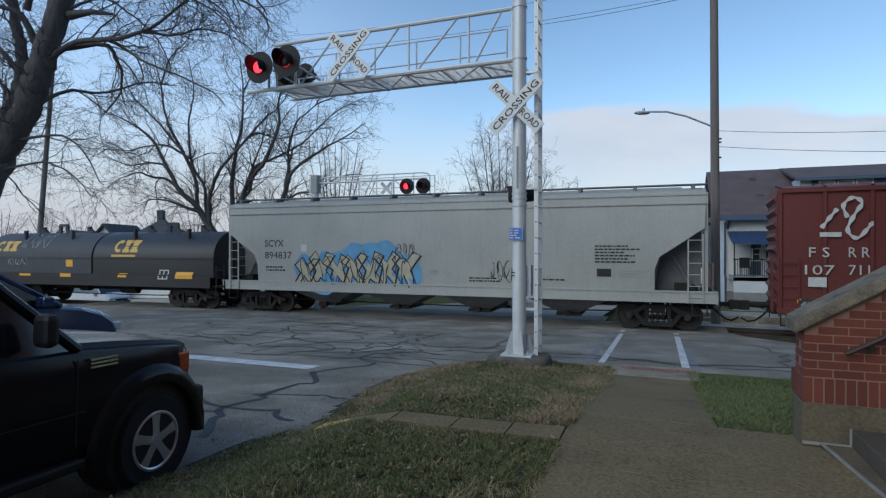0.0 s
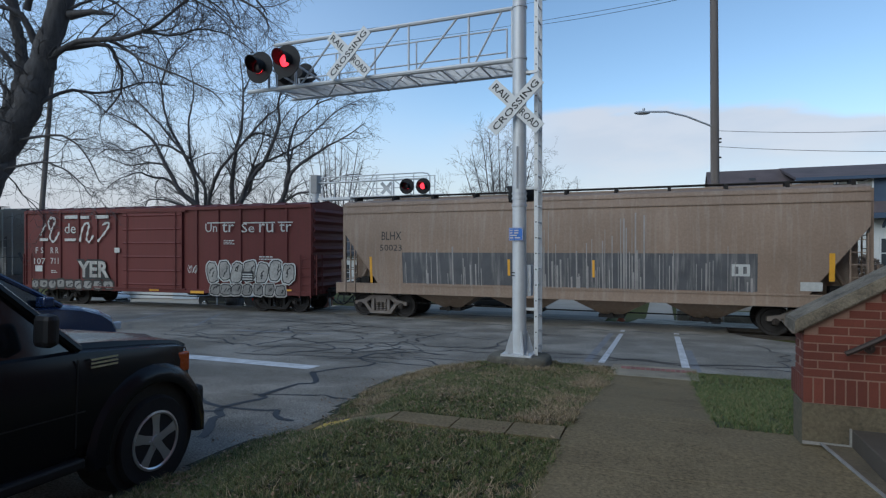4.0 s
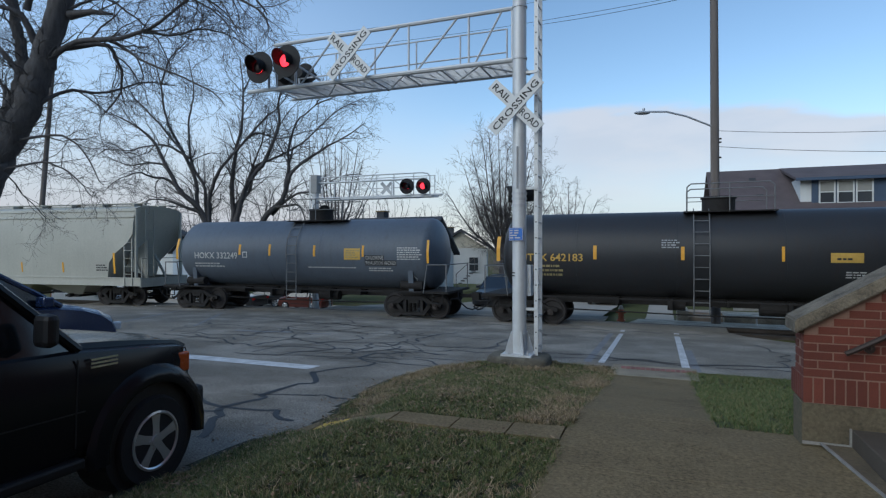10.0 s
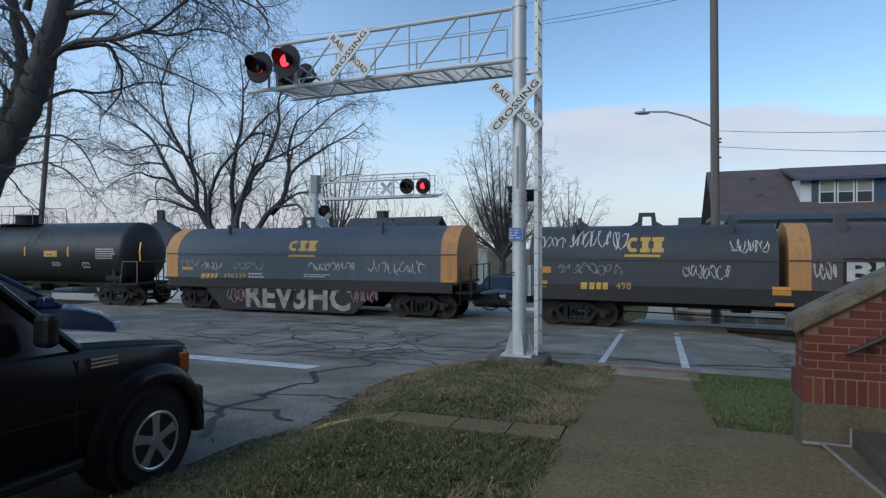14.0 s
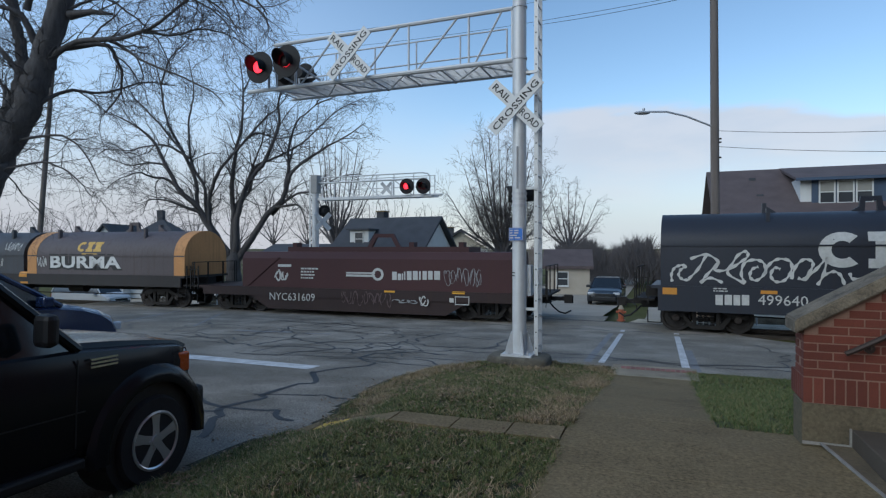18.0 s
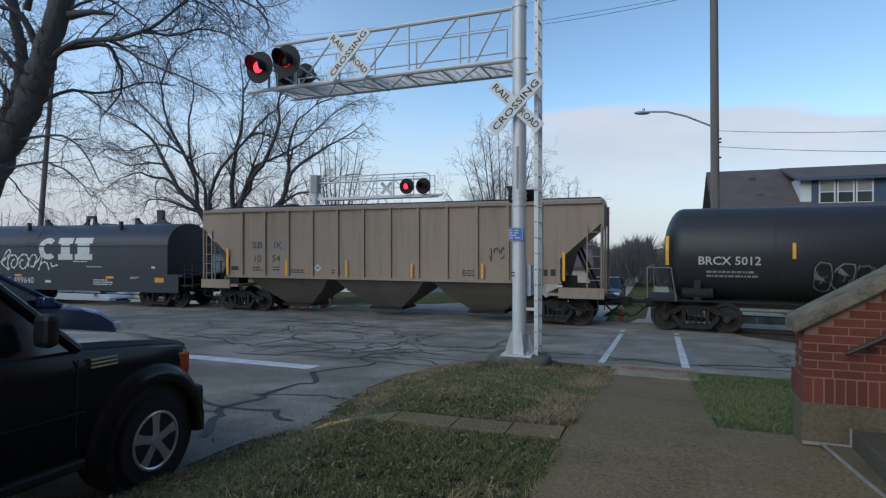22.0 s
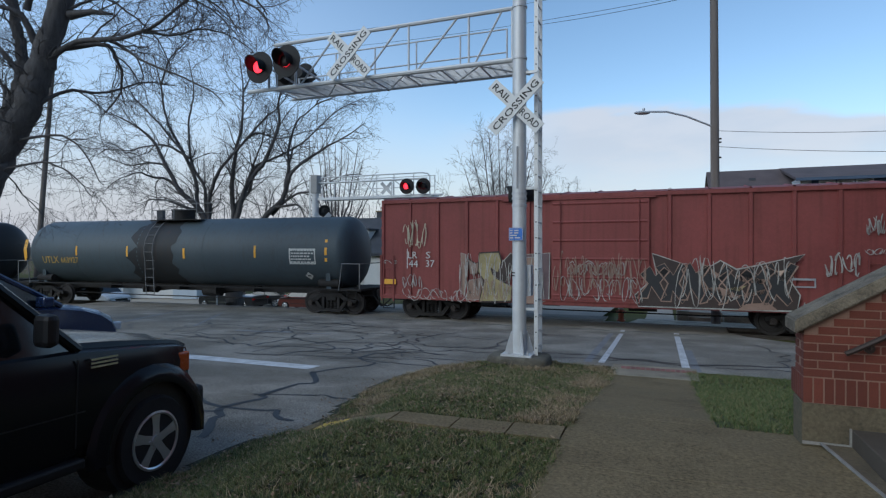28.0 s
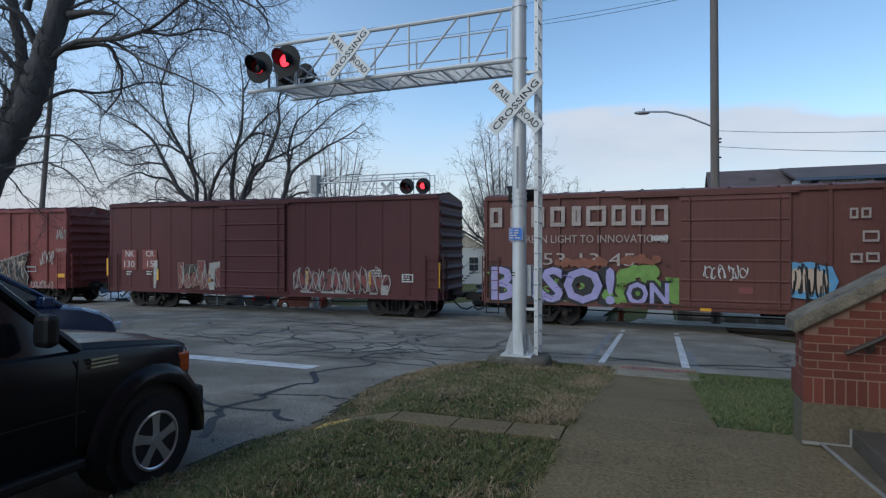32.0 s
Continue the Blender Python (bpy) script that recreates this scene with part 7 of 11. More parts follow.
def simple_car(name, label, m, paint, kind="car", L=4.6, W=1.8, H=1.45, hood=1.0, group=""):
    """A standing vehicle; local +x forward."""
    car = thing(name, label, "car", m, group)
    h = L / 2
    belt = hood - 0.08
    if kind == "pickup":
        top = [(h, 0.62), (h - 0.04, 0.9), (h - 0.2, 1.05), (h - 1.25, 1.14), (-h + 0.06, 1.12), (-h, 1.08), (-h, 0.6)]
        cab = [(h - 1.2, 1.10), (h - 1.85, H), (h - 3.2, H), (h - 3.45, 1.10)]
    elif kind == "van":
        top = [(h, 0.6), (h - 0.05, 0.82), (h - 0.25, 0.98), (h - 0.95, 1.12), (-h + 0.1, 1.16), (-h, 1.1), (-h, 0.5)]
        cab = [(h - 0.85, 1.08), (h - 1.6, H), (-h + 0.25, H - 0.04), (-h + 0.03, 1.12)]
    else:
        top = [(h, 0.55), (h - 0.03, 0.74), (h - 0.14, hood * 0.77), (h - 0.42, hood * 0.88), (h - 0.85, hood * 0.96), (h - 1.3, hood), (-h + 0.75, hood + 0.02), (-h + 0.1, hood - 0.02), (-h, hood - 0.12), (-h + 0.02, 0.5)]
        cab = [(h - 1.2, hood - 0.02), (h - 2.1, H), (-h + 1.4, H), (-h + 0.45, hood)]
    w = W / 2
    arch = []
    for cx in (-h + 0.9, h - 0.85):
        arch += [(cx + 0.39 * math.cos(a), 0.33 + 0.39 * math.sin(a)) for a in (3.3, 2.7, 2.2, 1.57, 0.94, 0.44, -0.16)]
    pr = top + [(-h + 0.05, 0.30)] + arch + [(h - 0.08, 0.30)]
    bm = bm_new()
    # sections from side to side: the shoulders and the nose draw in
    rings = []
    for s in (-1, -0.985, -0.93, -0.8, -0.4, 0.4, 0.8, 0.93, 0.985, 1):
        q = abs(s)
        drop = 0.0 if q < 0.5 else 0.10 * ((q - 0.5) / 0.5) ** 3
        nose = 0.0 if q < 0.5 else 0.22 * ((q - 0.5) / 0.5) ** 2.2
        rings.append([(x - nose * max(0, (x - h + 0.9) / 0.9) + nose * 0.5 * max(0, (-x - h + 0.9) / 0.9), s * w, z - (drop if z > 0.7 else 0)) for x, z in pr])
    loft(bm, rings)
    part("body", bm, paint, car)
    bm = bm_new()
    zb, zt = cab[0][1], H
    loft(bm, [[(x, s * (w * 0.93 - (z - zb) * 0.28) * 1.0, z - (0.03 if abs(s) == 1 else 0.0)) for x, z in cab] for s in (-1, -0.85, 0.85, 1)])
    part("glasshouse", bm, win_glass, car)
    bm = bm_new()
    x0, x1 = cab[1][0], cab[2][0]
    box(bm, x1 - 0.08, x0 + 0.02, -w * 0.74, w * 0.74, H - 0.035, H + 0.02, 0.025)
    part("roof", bm, paint, car)
    for s in (-1, 1):
        for a, b in ((cab[0], cab[1]), (cab[3], cab[2])):
            part("pillar", tube(bm_new(), [(a[0], s * (w * 0.93), a[1] - 0.03), (b[0], s * (w * 0.93 - (zt - zb) * 0.28), b[1] - 0.03)], 0.04, 6), paint, car)
        xm = (cab[1][0] + cab[2][0]) / 2
        part("pillar", tube(bm_new(), [(xm, s * (w * 0.935), zb - 0.03), (xm - 0.05, s * (w * 0.935 - (zt - zb) * 0.28), H - 0.03)], 0.035, 6), plastic, car)
        for x in (h - 0.85, -h + 0.9):
            road_wheel(car, x, s * (w + 0.01), 0.33, 0.2, side=s)
        part("headlight", box(bm_new(), h - 0.32, h - 0.07, min(s * w * 0.55, s * w * 0.93), max(s * w * 0.55, s * w * 0.93), 0.66, 0.80, 0.03), lens_clear, car)
        part("tail_light", box(bm_new(), -h - 0.015, -h + 0.16, min(s * w * 0.7, s * w * 0.965), max(s * w * 0.7, s * w * 0.965), 0.78, 1.0, 0.03), lens_red, car)
        part("mirror", box(bm_new(), cab[0][0] - 0.45, cab[0][0] - 0.28, min(s * (w - 0.02), s * (w + 0.2)), max(s * (w - 0.02), s * (w + 0.2)), belt + 0.04, belt + 0.19, 0.03), paint, car)
        part("side_trim", box(bm_new(), -h + 1.35, h - 1.3, min(s * w, s * (w + 0.015)), max(s * w, s * (w + 0.015)), 0.52, 0.56), chrome if kind == "pickup" else plastic, car)
    part("bumper", box(bm_new(), h - 0.25, h + 0.03, -w * 0.72, w * 0.72, 0.34, 0.56, 0.04), plastic, car)
    part("grille", box(bm_new(), h - 0.1, h + 0.02, -w * 0.5, w * 0.5, 0.58, 0.72, 0.01), plastic, car)
    return car


def far_spot(u, v, y, turn):
    """Where a car stands on the ground beyond the track."""
    z = 45.0
    for _ in range(60):
        x, yy = 0.9326 * u * z - 0.361 * z, 0.361 * u * z + 0.9326 * z
        z = 0.5 * z + 0.5 * (2.7 - far_z(x, yy)) / v
    return pose(x, yy, far_z(x, yy) + 0.012, 0, 0, turn)


simple_car("parked_car", "dark blue crossover waiting at the stop line", pose(-9.95, 5.13, road_z(5.4), 0, 2.8, 90), car_blue, L=4.7, H=1.66, hood=1.18)
simple_car("parked_car", "charcoal car parked along the street beyond the crossing", pose(-2.95, 34.0, road_z(34.0), 0, 0, -90), car_dark, L=4.5, H=1.5)
simple_car("waiting_car", "dark car waiting behind the crossing with its nose to the track", pose(-7.72, 28.3, road_z(28.0) - 0.02, 0, 2.6, -90), car_dark, L=4.6, H=1.5)
simple_car("pickup_truck", "dark pickup truck standing on the far side street", far_spot(-0.372, 0.107, 0, 180), car_dark, "pickup", 5.8, 2.0, 1.9)
simple_car("parked_car", "dark sedan standing behind the pickup truck", far_spot(-0.318, 0.104, 0, 200), car_dark, L=4.4, H=1.45)
simple_car("dark_red_car", "dark red compact SUV standing on the far side street", far_spot(-0.244, 0.110, 0, 182), car_maroon, "van", 4.3, 1.8, 1.65)
simple_car("white_van", "white van parked beyond the track", pose(-36.5, 27.5, far_z(-36.5, 27.5) - 0.06, 0, 0, 4), car_white, "van", 5.2, 1.9, 1.9)

# ---- trees ----
bark = mat("bark_grey", (0.084, 0.078, 0.078), 0.95, scale=4, fine=30, spread=0.45, bump=1.0, stretch=(3, 3, 0.5))
bark_far = mat("bark_far", (0.10, 0.09, 0.09), 0.95, scale=2, spread=0.3, bump=0.2)
R_AX, F_AX = Vector((0.9326, 0.361, 0)), Vector((-0.361, 0.9326, 0))   # along and across the outlook


def at(u, z, y=None):
    """The point z metres out whose bearing is u (share of the outlook's depth), at height from y."""
    p = R_AX * (u * z) + F_AX * z
    return Vector((p.x, p.y, 2.7 if y is None else 2.7 - y * z))


def skin(verts, faces, pts, rad, k, rough=0.0, rnd=None):
    """A tube round a line; rough gives the ridged plates of old bark."""
    base = len(verts)
    n = len(pts) - 1
    ridge = [rnd.uniform(-1, 1) for _ in range(k)] if rough else None
    ax = None
    for i, (q, rr) in enumerate(zip(pts, rad)):
        d = (pts[min(i + 1, n)] - pts[max(i - 1, 0)]).normalized()
        ax = d.orthogonal().normalized() if ax is None else (ax - d * ax.dot(d)).normalized()
        ay = d.cross(ax)
        for j in range(k):
            a = 2 * math.pi * j / k
            r = rr
            if rough:
                ridge[j] = 0.72 * ridge[j] + 0.28 * rnd.uniform(-2.4, 2.4)
                r = rr * (1 + rough * ridge[j])
            verts.append(tuple(q + r * (math.cos(a) * ax + math.sin(a) * ay)))
    for i in range(n):
        for j in range(k):
            a, b_ = base + i * k + j, base + i * k + (j + 1) % k
            faces.append((a, b_, b_ + k, a + k))


def tree(name, label, base, limbs, seed, density, spans, material, min_r, trop=(0.1, 0.05, 0.0), twist=0.2, old=0.0, big=0.2, group=""):
    """A leafless tree. limbs: (points, first radius, last radius); density: side
    branches per metre by level; spans: their lengths; trop: pull upward by level."""
    rnd = random.Random(seed)
    tr = thing(name, label, "tree", Matrix.Translation(base), group)
    o = Vector(base)
    tv, tf, cv, cf = [], [], [], []
    todo = []
    for ctrl, r0, r1 in limbs:
        ctrl = [Vector(c) - o for c in ctrl]
        ln = sum((b_ - a).length for a, b_ in zip(ctrl, ctrl[1:]))
        n = max(6, int(ln / (0.16 if r0 > big else 0.35)))
        pts = spline(ctrl, n)
        amp = 0.05 if r0 > big else min(0.045, 0.012 * ln)
        jit = Vector((0, 0, 0))
        for i in range(1, n):
            jit = jit * 0.7 + Vector((rnd.gauss(0, 1), rnd.gauss(0, 1), rnd.gauss(0, 1))) * amp * 0.5
            pts[i] = pts[i] + jit
        rad = [r0 + (r1 - r0) * (i / n) ** 0.8 for i in range(n + 1)]
        skin(tv, tf, pts, rad, 22 if r0 > big else 7, old if r0 > big else old * 0.6, rnd)
        todo.append((pts, rad, ln, 0, 0.30 if r0 > big else 0.16))
    while todo:
        pts, rad, ln, level, first = todo.pop()
        m = max(2, int(ln * density[level] * rnd.uniform(0.8, 1.2)))
        for i in range(m):
            f = first + (1 - first) * (i + rnd.random()) / m
            x = f * (len(pts) - 1)
            a = min(int(x), len(pts) - 2)
            q = pts[a].lerp(pts[a + 1], x - a)
            axis = (pts[a + 1] - pts[a]).normalized()
            side = Matrix.Rotation(rnd.uniform(0, 6.283), 3, axis) @ axis.orthogonal().normalized()
            ang = rnd.uniform(0.45, 1.05)
            d = (axis * math.cos(ang) + side * math.sin(ang)).normalized()
            lo, hi = spans[level]
            l2 = rnd.uniform(lo, hi) * (1.15 - 0.5 * f)
            r = max(min_r, min(rad[a] * rnd.uniform(0.3, 0.6), l2 * 0.016))
            n = 7 if level == 0 else (5 if level == 1 else 3)
            p2 = [q]
            p = q
            for s in range(n):
                d = (d + Vector((rnd.gauss(0, twist), rnd.gauss(0, twist), rnd.gauss(0, twist) + trop[level]))).normalized()
                p = p + d * (l2 / n)
                p2.append(p)
            r2 = [max(r * (1 - 0.75 * s / n), min_r * 0.55) for s in range(n + 1)]
            skin(cv, cf, p2, r2, 5 if level == 0 else 3)
            if level + 1 < len(density):
                todo.append((p2, r2, l2, level + 1, 0.15))
    part("trunk", poly_mesh("trunk", tv, tf, material, True), material, tr)
    part("crown", poly_mesh("crown", cv, cf, material), material, tr, "bare branches and fine twigs")
    return tr


def limb(z, *uv):
    """Points of a limb from bearing and rise; the depth wanders from z[0] to z[1]."""
    n = len(uv) - 1
    return [at(u, z[0] + (z[1] - z[0]) * i / n, v) for i, (u, v) in enumerate(uv)]


def fan(rnd, u, z, foot, fork, top, half, n, r):
    """Stems that rise from one foot and spread to an oval crown; sizes as shares of z."""
    a, f = at(u, z, foot), at(u, z, fork)
    out = [([a, a.lerp(f, 0.5), f], r, r * 0.8)]
    for i in range(n):
        s = -1 + 2 * (i + 0.5) / n
        tip_u = u + half * s * rnd.uniform(0.85, 1.1)
        tip_v = fork + (top - fork) * math.sqrt(max(0.05, 1 - 0.78 * s * s)) * rnd.uniform(0.85, 1.05)
        dz = rnd.uniform(-0.75, 0.75) * half * z
        mid = at(u + (tip_u - u) * 0.58, z + dz * 0.5, fork + (tip_v - fork) * 0.46)
        out.append(([f, f.lerp(mid, 0.5), mid, at(tip_u, z + dz, tip_v)], r * rnd.uniform(0.42, 0.6), 0.02))
    return out


tree("street_tree", "large leaning bare tree with dark ridged bark across the street", (-20.4, 10.33, 0.35), [
    (limb((17, 17), (-0.90, 0.18), (-0.86, 0.03), (-0.812, -0.096), (-0.782, -0.158), (-0.735, -0.249), (-0.708, -0.33), (-0.673, -0.438), (-0.645, -0.54), (-0.62, -0.64)), 0.50, 0.26),
    (limb((17.6, 17.4), (-0.93, 0.16), (-0.875, -0.06), (-0.83, -0.14), (-0.785, -0.205), (-0.752, -0.27), (-0.745, -0.34), (-0.76, -0.42), (-0.775, -0.56)), 0.30, 0.12),
    (limb((17, 16.2), (-0.69, -0.335), (-0.655, -0.362), (-0.61, -0.365), (-0.563, -0.37), (-0.52, -0.388), (-0.468, -0.42), (-0.43, -0.455)), 0.10, 0.03),
    (limb((17, 15.6), (-0.59, -0.367), (-0.55, -0.343), (-0.521, -0.325), (-0.458, -0.299), (-0.42, -0.28), (-0.385, -0.25)), 0.055, 0.012),
    (limb((17, 18.2), (-0.53, -0.38), (-0.48, -0.375), (-0.43, -0.385), (-0.37, -0.37), (-0.33, -0.34)), 0.05, 0.012),
    (limb((17, 16.4), (-0.60, -0.50), (-0.52, -0.47), (-0.46, -0.45), (-0.40, -0.415), (-0.36, -0.37)), 0.06, 0.012),
    (limb((17, 17.5), (-0.66, -0.42), (-0.60, -0.44), (-0.55, -0.41), (-0.50, -0.36), (-0.48, -0.31)), 0.05, 0.012),
    (limb((17, 16.6), (-0.66, -0.41), (-0.62, -0.414), (-0.585, -0.412)), 0.15, 0.035),
    (limb((17, 17.8), (-0.68, -0.35), (-0.60, -0.36), (-0.57, -0.33), (-0.565, -0.29), (-0.60, -0.235)), 0.09, 0.02),
    (limb((17, 15.5), (-0.655, -0.45), (-0.56, -0.475), (-0.46, -0.455), (-0.37, -0.445), (-0.31, -0.40)), 0.12, 0.02),
    (limb((17, 18.5), (-0.63, -0.56), (-0.54, -0.56), (-0.44, -0.52), (-0.36, -0.47), (-0.31, -0.41)), 0.12, 0.02),
    (limb((17, 16), (-0.62, -0.62), (-0.50, -0.62), (-0.38, -0.56), (-0.29, -0.47)), 0.12, 0.02),
    (limb((17, 18.5), (-0.715, -0.25), (-0.66, -0.275), (-0.60, -0.27), (-0.53, -0.29), (-0.47, -0.285)), 0.07, 0.015),
    (limb((17, 16), (-0.765, -0.185), (-0.68, -0.20), (-0.63, -0.165), (-0.60, -0.11)), 0.05, 0.012),
    (limb((17, 15.8), (-0.79, -0.135), (-0.71, -0.15), (-0.66, -0.13), (-0.62, -0.09)), 0.04, 0.012),
    (limb((17.3, 16.4), (-0.72, -0.36), (-0.745, -0.41), (-0.79, -0.425), (-0.86, -0.44)), 0.12, 0.04),
    (limb((17.3, 18.6), (-0.745, -0.30), (-0.78, -0.35), (-0.83, -0.38), (-0.90, -0.40)), 0.10, 0.03),
    (limb((17.3, 18.0), (-0.79, -0.18), (-0.77, -0.27), (-0.80, -0.30), (-0.86, -0.31)), 0.08, 0.02),
    (limb((17.3, 16.2), (-0.735, -0.42), (-0.71, -0.48), (-0.70, -0.55), (-0.68, -0.62)), 0.11, 0.03),
    (limb((17.3, 18.5), (-0.82, -0.08), (-0.78, -0.13), (-0.74, -0.09), (-0.70, -0.05)), 0.04, 0.01),
], 23, (3.8, 6.0, 6.8), ((0.8, 2.3), (0.4, 1.1), (0.15, 0.5)), bark, 0.0048, (0.0, -0.04, -0.06), 0.24, 0.085)

tree("spreading_tree", "wide bare multi-stemmed tree beyond the railway", (-23.6, 26.3, -0.5), [
    (limb((33, 33), (-0.370, 0.104), (-0.372, 0.059), (-0.373, 0.014)), 0.52, 0.4),
    (limb((33, 32), (-0.376, 0.029), (-0.397, -0.010), (-0.434, -0.070), (-0.467, -0.104), (-0.488, -0.145), (-0.514, -0.192), (-0.548, -0.219), (-0.589, -0.239)), 0.25, 0.025),
    (limb((33, 34.5), (-0.389, -0.001), (-0.410, -0.030), (-0.434, -0.070), (-0.437, -0.118), (-0.461, -0.171), (-0.488, -0.225), (-0.498, -0.286), (-0.514, -0.340)), 0.19, 0.03),
    (limb((33, 34), (-0.379, 0.014), (-0.399, -0.021), (-0.417, -0.046), (-0.422, -0.104), (-0.447, -0.158), (-0.449, -0.219), (-0.440, -0.273), (-0.449, -0.331)), 0.17, 0.025),
    (limb((33, 31.5), (-0.379, 0.009), (-0.412, -0.036), (-0.413, -0.091), (-0.393, -0.138), (-0.359, -0.178), (-0.319, -0.225), (-0.292, -0.246), (-0.264, -0.281)), 0.17, 0.02),
    (limb((33, 33), (-0.372, 0.019), (-0.370, -0.037), (-0.373, -0.104), (-0.366, -0.171), (-0.356, -0.219), (-0.353, -0.273), (-0.359, -0.336)), 0.21, 0.025),
    (limb((33, 32), (-0.368, 0.019), (-0.365, -0.046), (-0.346, -0.111), (-0.312, -0.158), (-0.292, -0.219), (-0.289, -0.266), (-0.269, -0.316)), 0.22, 0.025),
    (limb((33, 33.5), (-0.370, 0.019), (-0.368, -0.069), (-0.341, -0.101), (-0.332, -0.151), (-0.314, -0.201), (-0.306, -0.251)), 0.13, 0.02),
    (limb((33, 32), (-0.366, 0.024), (-0.339, -0.016), (-0.312, -0.057), (-0.285, -0.084), (-0.272, -0.124), (-0.245, -0.151), (-0.204, -0.178), (-0.178, -0.192), (-0.137, -0.219)), 0.23, 0.02),
    (limb((32.5, 34), (-0.279, -0.106), (-0.272, -0.141), (-0.272, -0.171), (-0.258, -0.219), (-0.225, -0.252), (-0.209, -0.291)), 0.12, 0.02),
    (limb((32.6, 31), (-0.294, -0.071), (-0.266, -0.075), (-0.252, -0.071), (-0.244, -0.050), (-0.241, -0.031)), 0.09, 0.02),
    (limb((32.5, 34.5), (-0.344, -0.116), (-0.326, -0.144), (-0.258, -0.178), (-0.191, -0.239), (-0.137, -0.266)), 0.11, 0.015),
    (limb((33, 31), (-0.461, -0.100), (-0.489, -0.121), (-0.514, -0.124), (-0.535, -0.131), (-0.568, -0.124), (-0.594, -0.106)), 0.1, 0.015),
    (limb((33, 35), (-0.433, -0.065), (-0.462, -0.074), (-0.487, -0.081), (-0.519, -0.083), (-0.529, -0.062)), 0.11, 0.02),
    (limb((33, 35), (-0.447, -0.158), (-0.484, -0.179), (-0.522, -0.179), (-0.559, -0.171), (-0.589, -0.186)), 0.09, 0.015),
    (limb((33, 31.5), (-0.302, -0.057), (-0.266, -0.089), (-0.224, -0.101), (-0.184, -0.123), (-0.144, -0.129)), 0.1, 0.015),
    (limb((33, 34), (-0.488, -0.145), (-0.522, -0.149), (-0.556, -0.145), (-0.594, -0.161)), 0.08, 0.012),
    (limb((33, 35), (-0.359, -0.178), (-0.329, -0.201), (-0.284, -0.191), (-0.239, -0.206), (-0.194, -0.213)), 0.08, 0.012),
    (limb((33, 31.5), (-0.498, -0.286), (-0.484, -0.331), (-0.454, -0.366), (-0.439, -0.401)), 0.06, 0.012),
    (limb((33, 34.5), (-0.353, -0.273), (-0.334, -0.321), (-0.329, -0.371)), 0.06, 0.012),
    (limb((33, 33.5), (-0.461, -0.171), (-0.514, -0.231), (-0.554, -0.276), (-0.569, -0.321)), 0.08, 0.012),
    (limb((33, 32.5), (-0.225, -0.252), (-0.184, -0.271), (-0.164, -0.301)), 0.05, 0.012),
], 8, (2.8, 4.2, 3.8), ((1.0, 2.9), (0.6, 1.5), (0.25, 0.7)), bark, 0.0073, (0.05, 0.03, 0.0), 0.2, 0.05, 0.3)

rt = random.Random(77)
tree("street_tree", "bare fan-shaped multi-stemmed tree behind the far houses", tuple(at(0.108, 50.0, 0.066)),
     fan(rt, 0.106, 50.0, 0.066, 0.02, -0.205, 0.105, 12, 0.34), 33, (3.2, 4.2, 3.2), ((1.2, 3.2), (0.6, 1.5), (0.25, 0.7)), bark_far, 0.010, (0.06, 0.04, 0.0), 0.16)
tree("small_tree", "small round-crowned bare tree far down the street", tuple(at(0.223, 62.0, 0.062)),
     fan(rt, 0.223, 62.0, 0.062, 0.006, -0.108, 0.072, 9, 0.34), 5, (2.2, 3.0, 2.6), ((1.0, 2.8), (0.5, 1.2), (0.25, 0.6)), bark_far, 0.012, (0.06, 0.04, 0.0), 0.16)
tree("tall_tree", "tall slender bare tree behind the spreading one", tuple(at(-0.19, 56.0, 0.061)),
     fan(rt, -0.19, 56.0, 0.061, 0.0, -0.20, 0.085, 13, 0.34), 14, (1.5, 2.5, 2.4), ((0.9, 2.2), (0.5, 1.1), (0.25, 0.6)), bark_far, 0.012, (0.10, 0.06, 0.0), 0.12)
for i, (u, z, top, half) in enumerate(((-0.085, 70, -0.09, 0.05), (-0.13, 66, -0.085, 0.05), (-0.02, 74, -0.07, 0.05), (-0.64, 80, -0.065, 0.05), (-0.70, 84, -0.06, 0.05), (-0.56, 82, -0.055, 0.05), (-0.30, 74, -0.10, 0.055), (-0.78, 76, -0.07, 0.05), (-0.24, 80, -0.09, 0.05), (-0.44, 70, -0.085, 0.05), (-0.50, 76, -0.07, 0.05), (-0.36, 78, -0.09, 0.05))):
    tree("background_tree", "bare tree in the distance behind the roofs", tuple(at(u, z, (5.3 if u < -0.2 else 3.4) / z)),
         fan(rt, u, z, (5.3 if u < -0.2 else 3.4) / z, -0.005, top, half, 7, 0.2), 50 + i, (1.5, 2.2, 1.5), ((0.8, 2.0), (0.5, 1.0), (0.25, 0.6)), bark_far, 0.014, (0.09, 0.05, 0.0), 0.13, group="distant bare trees")

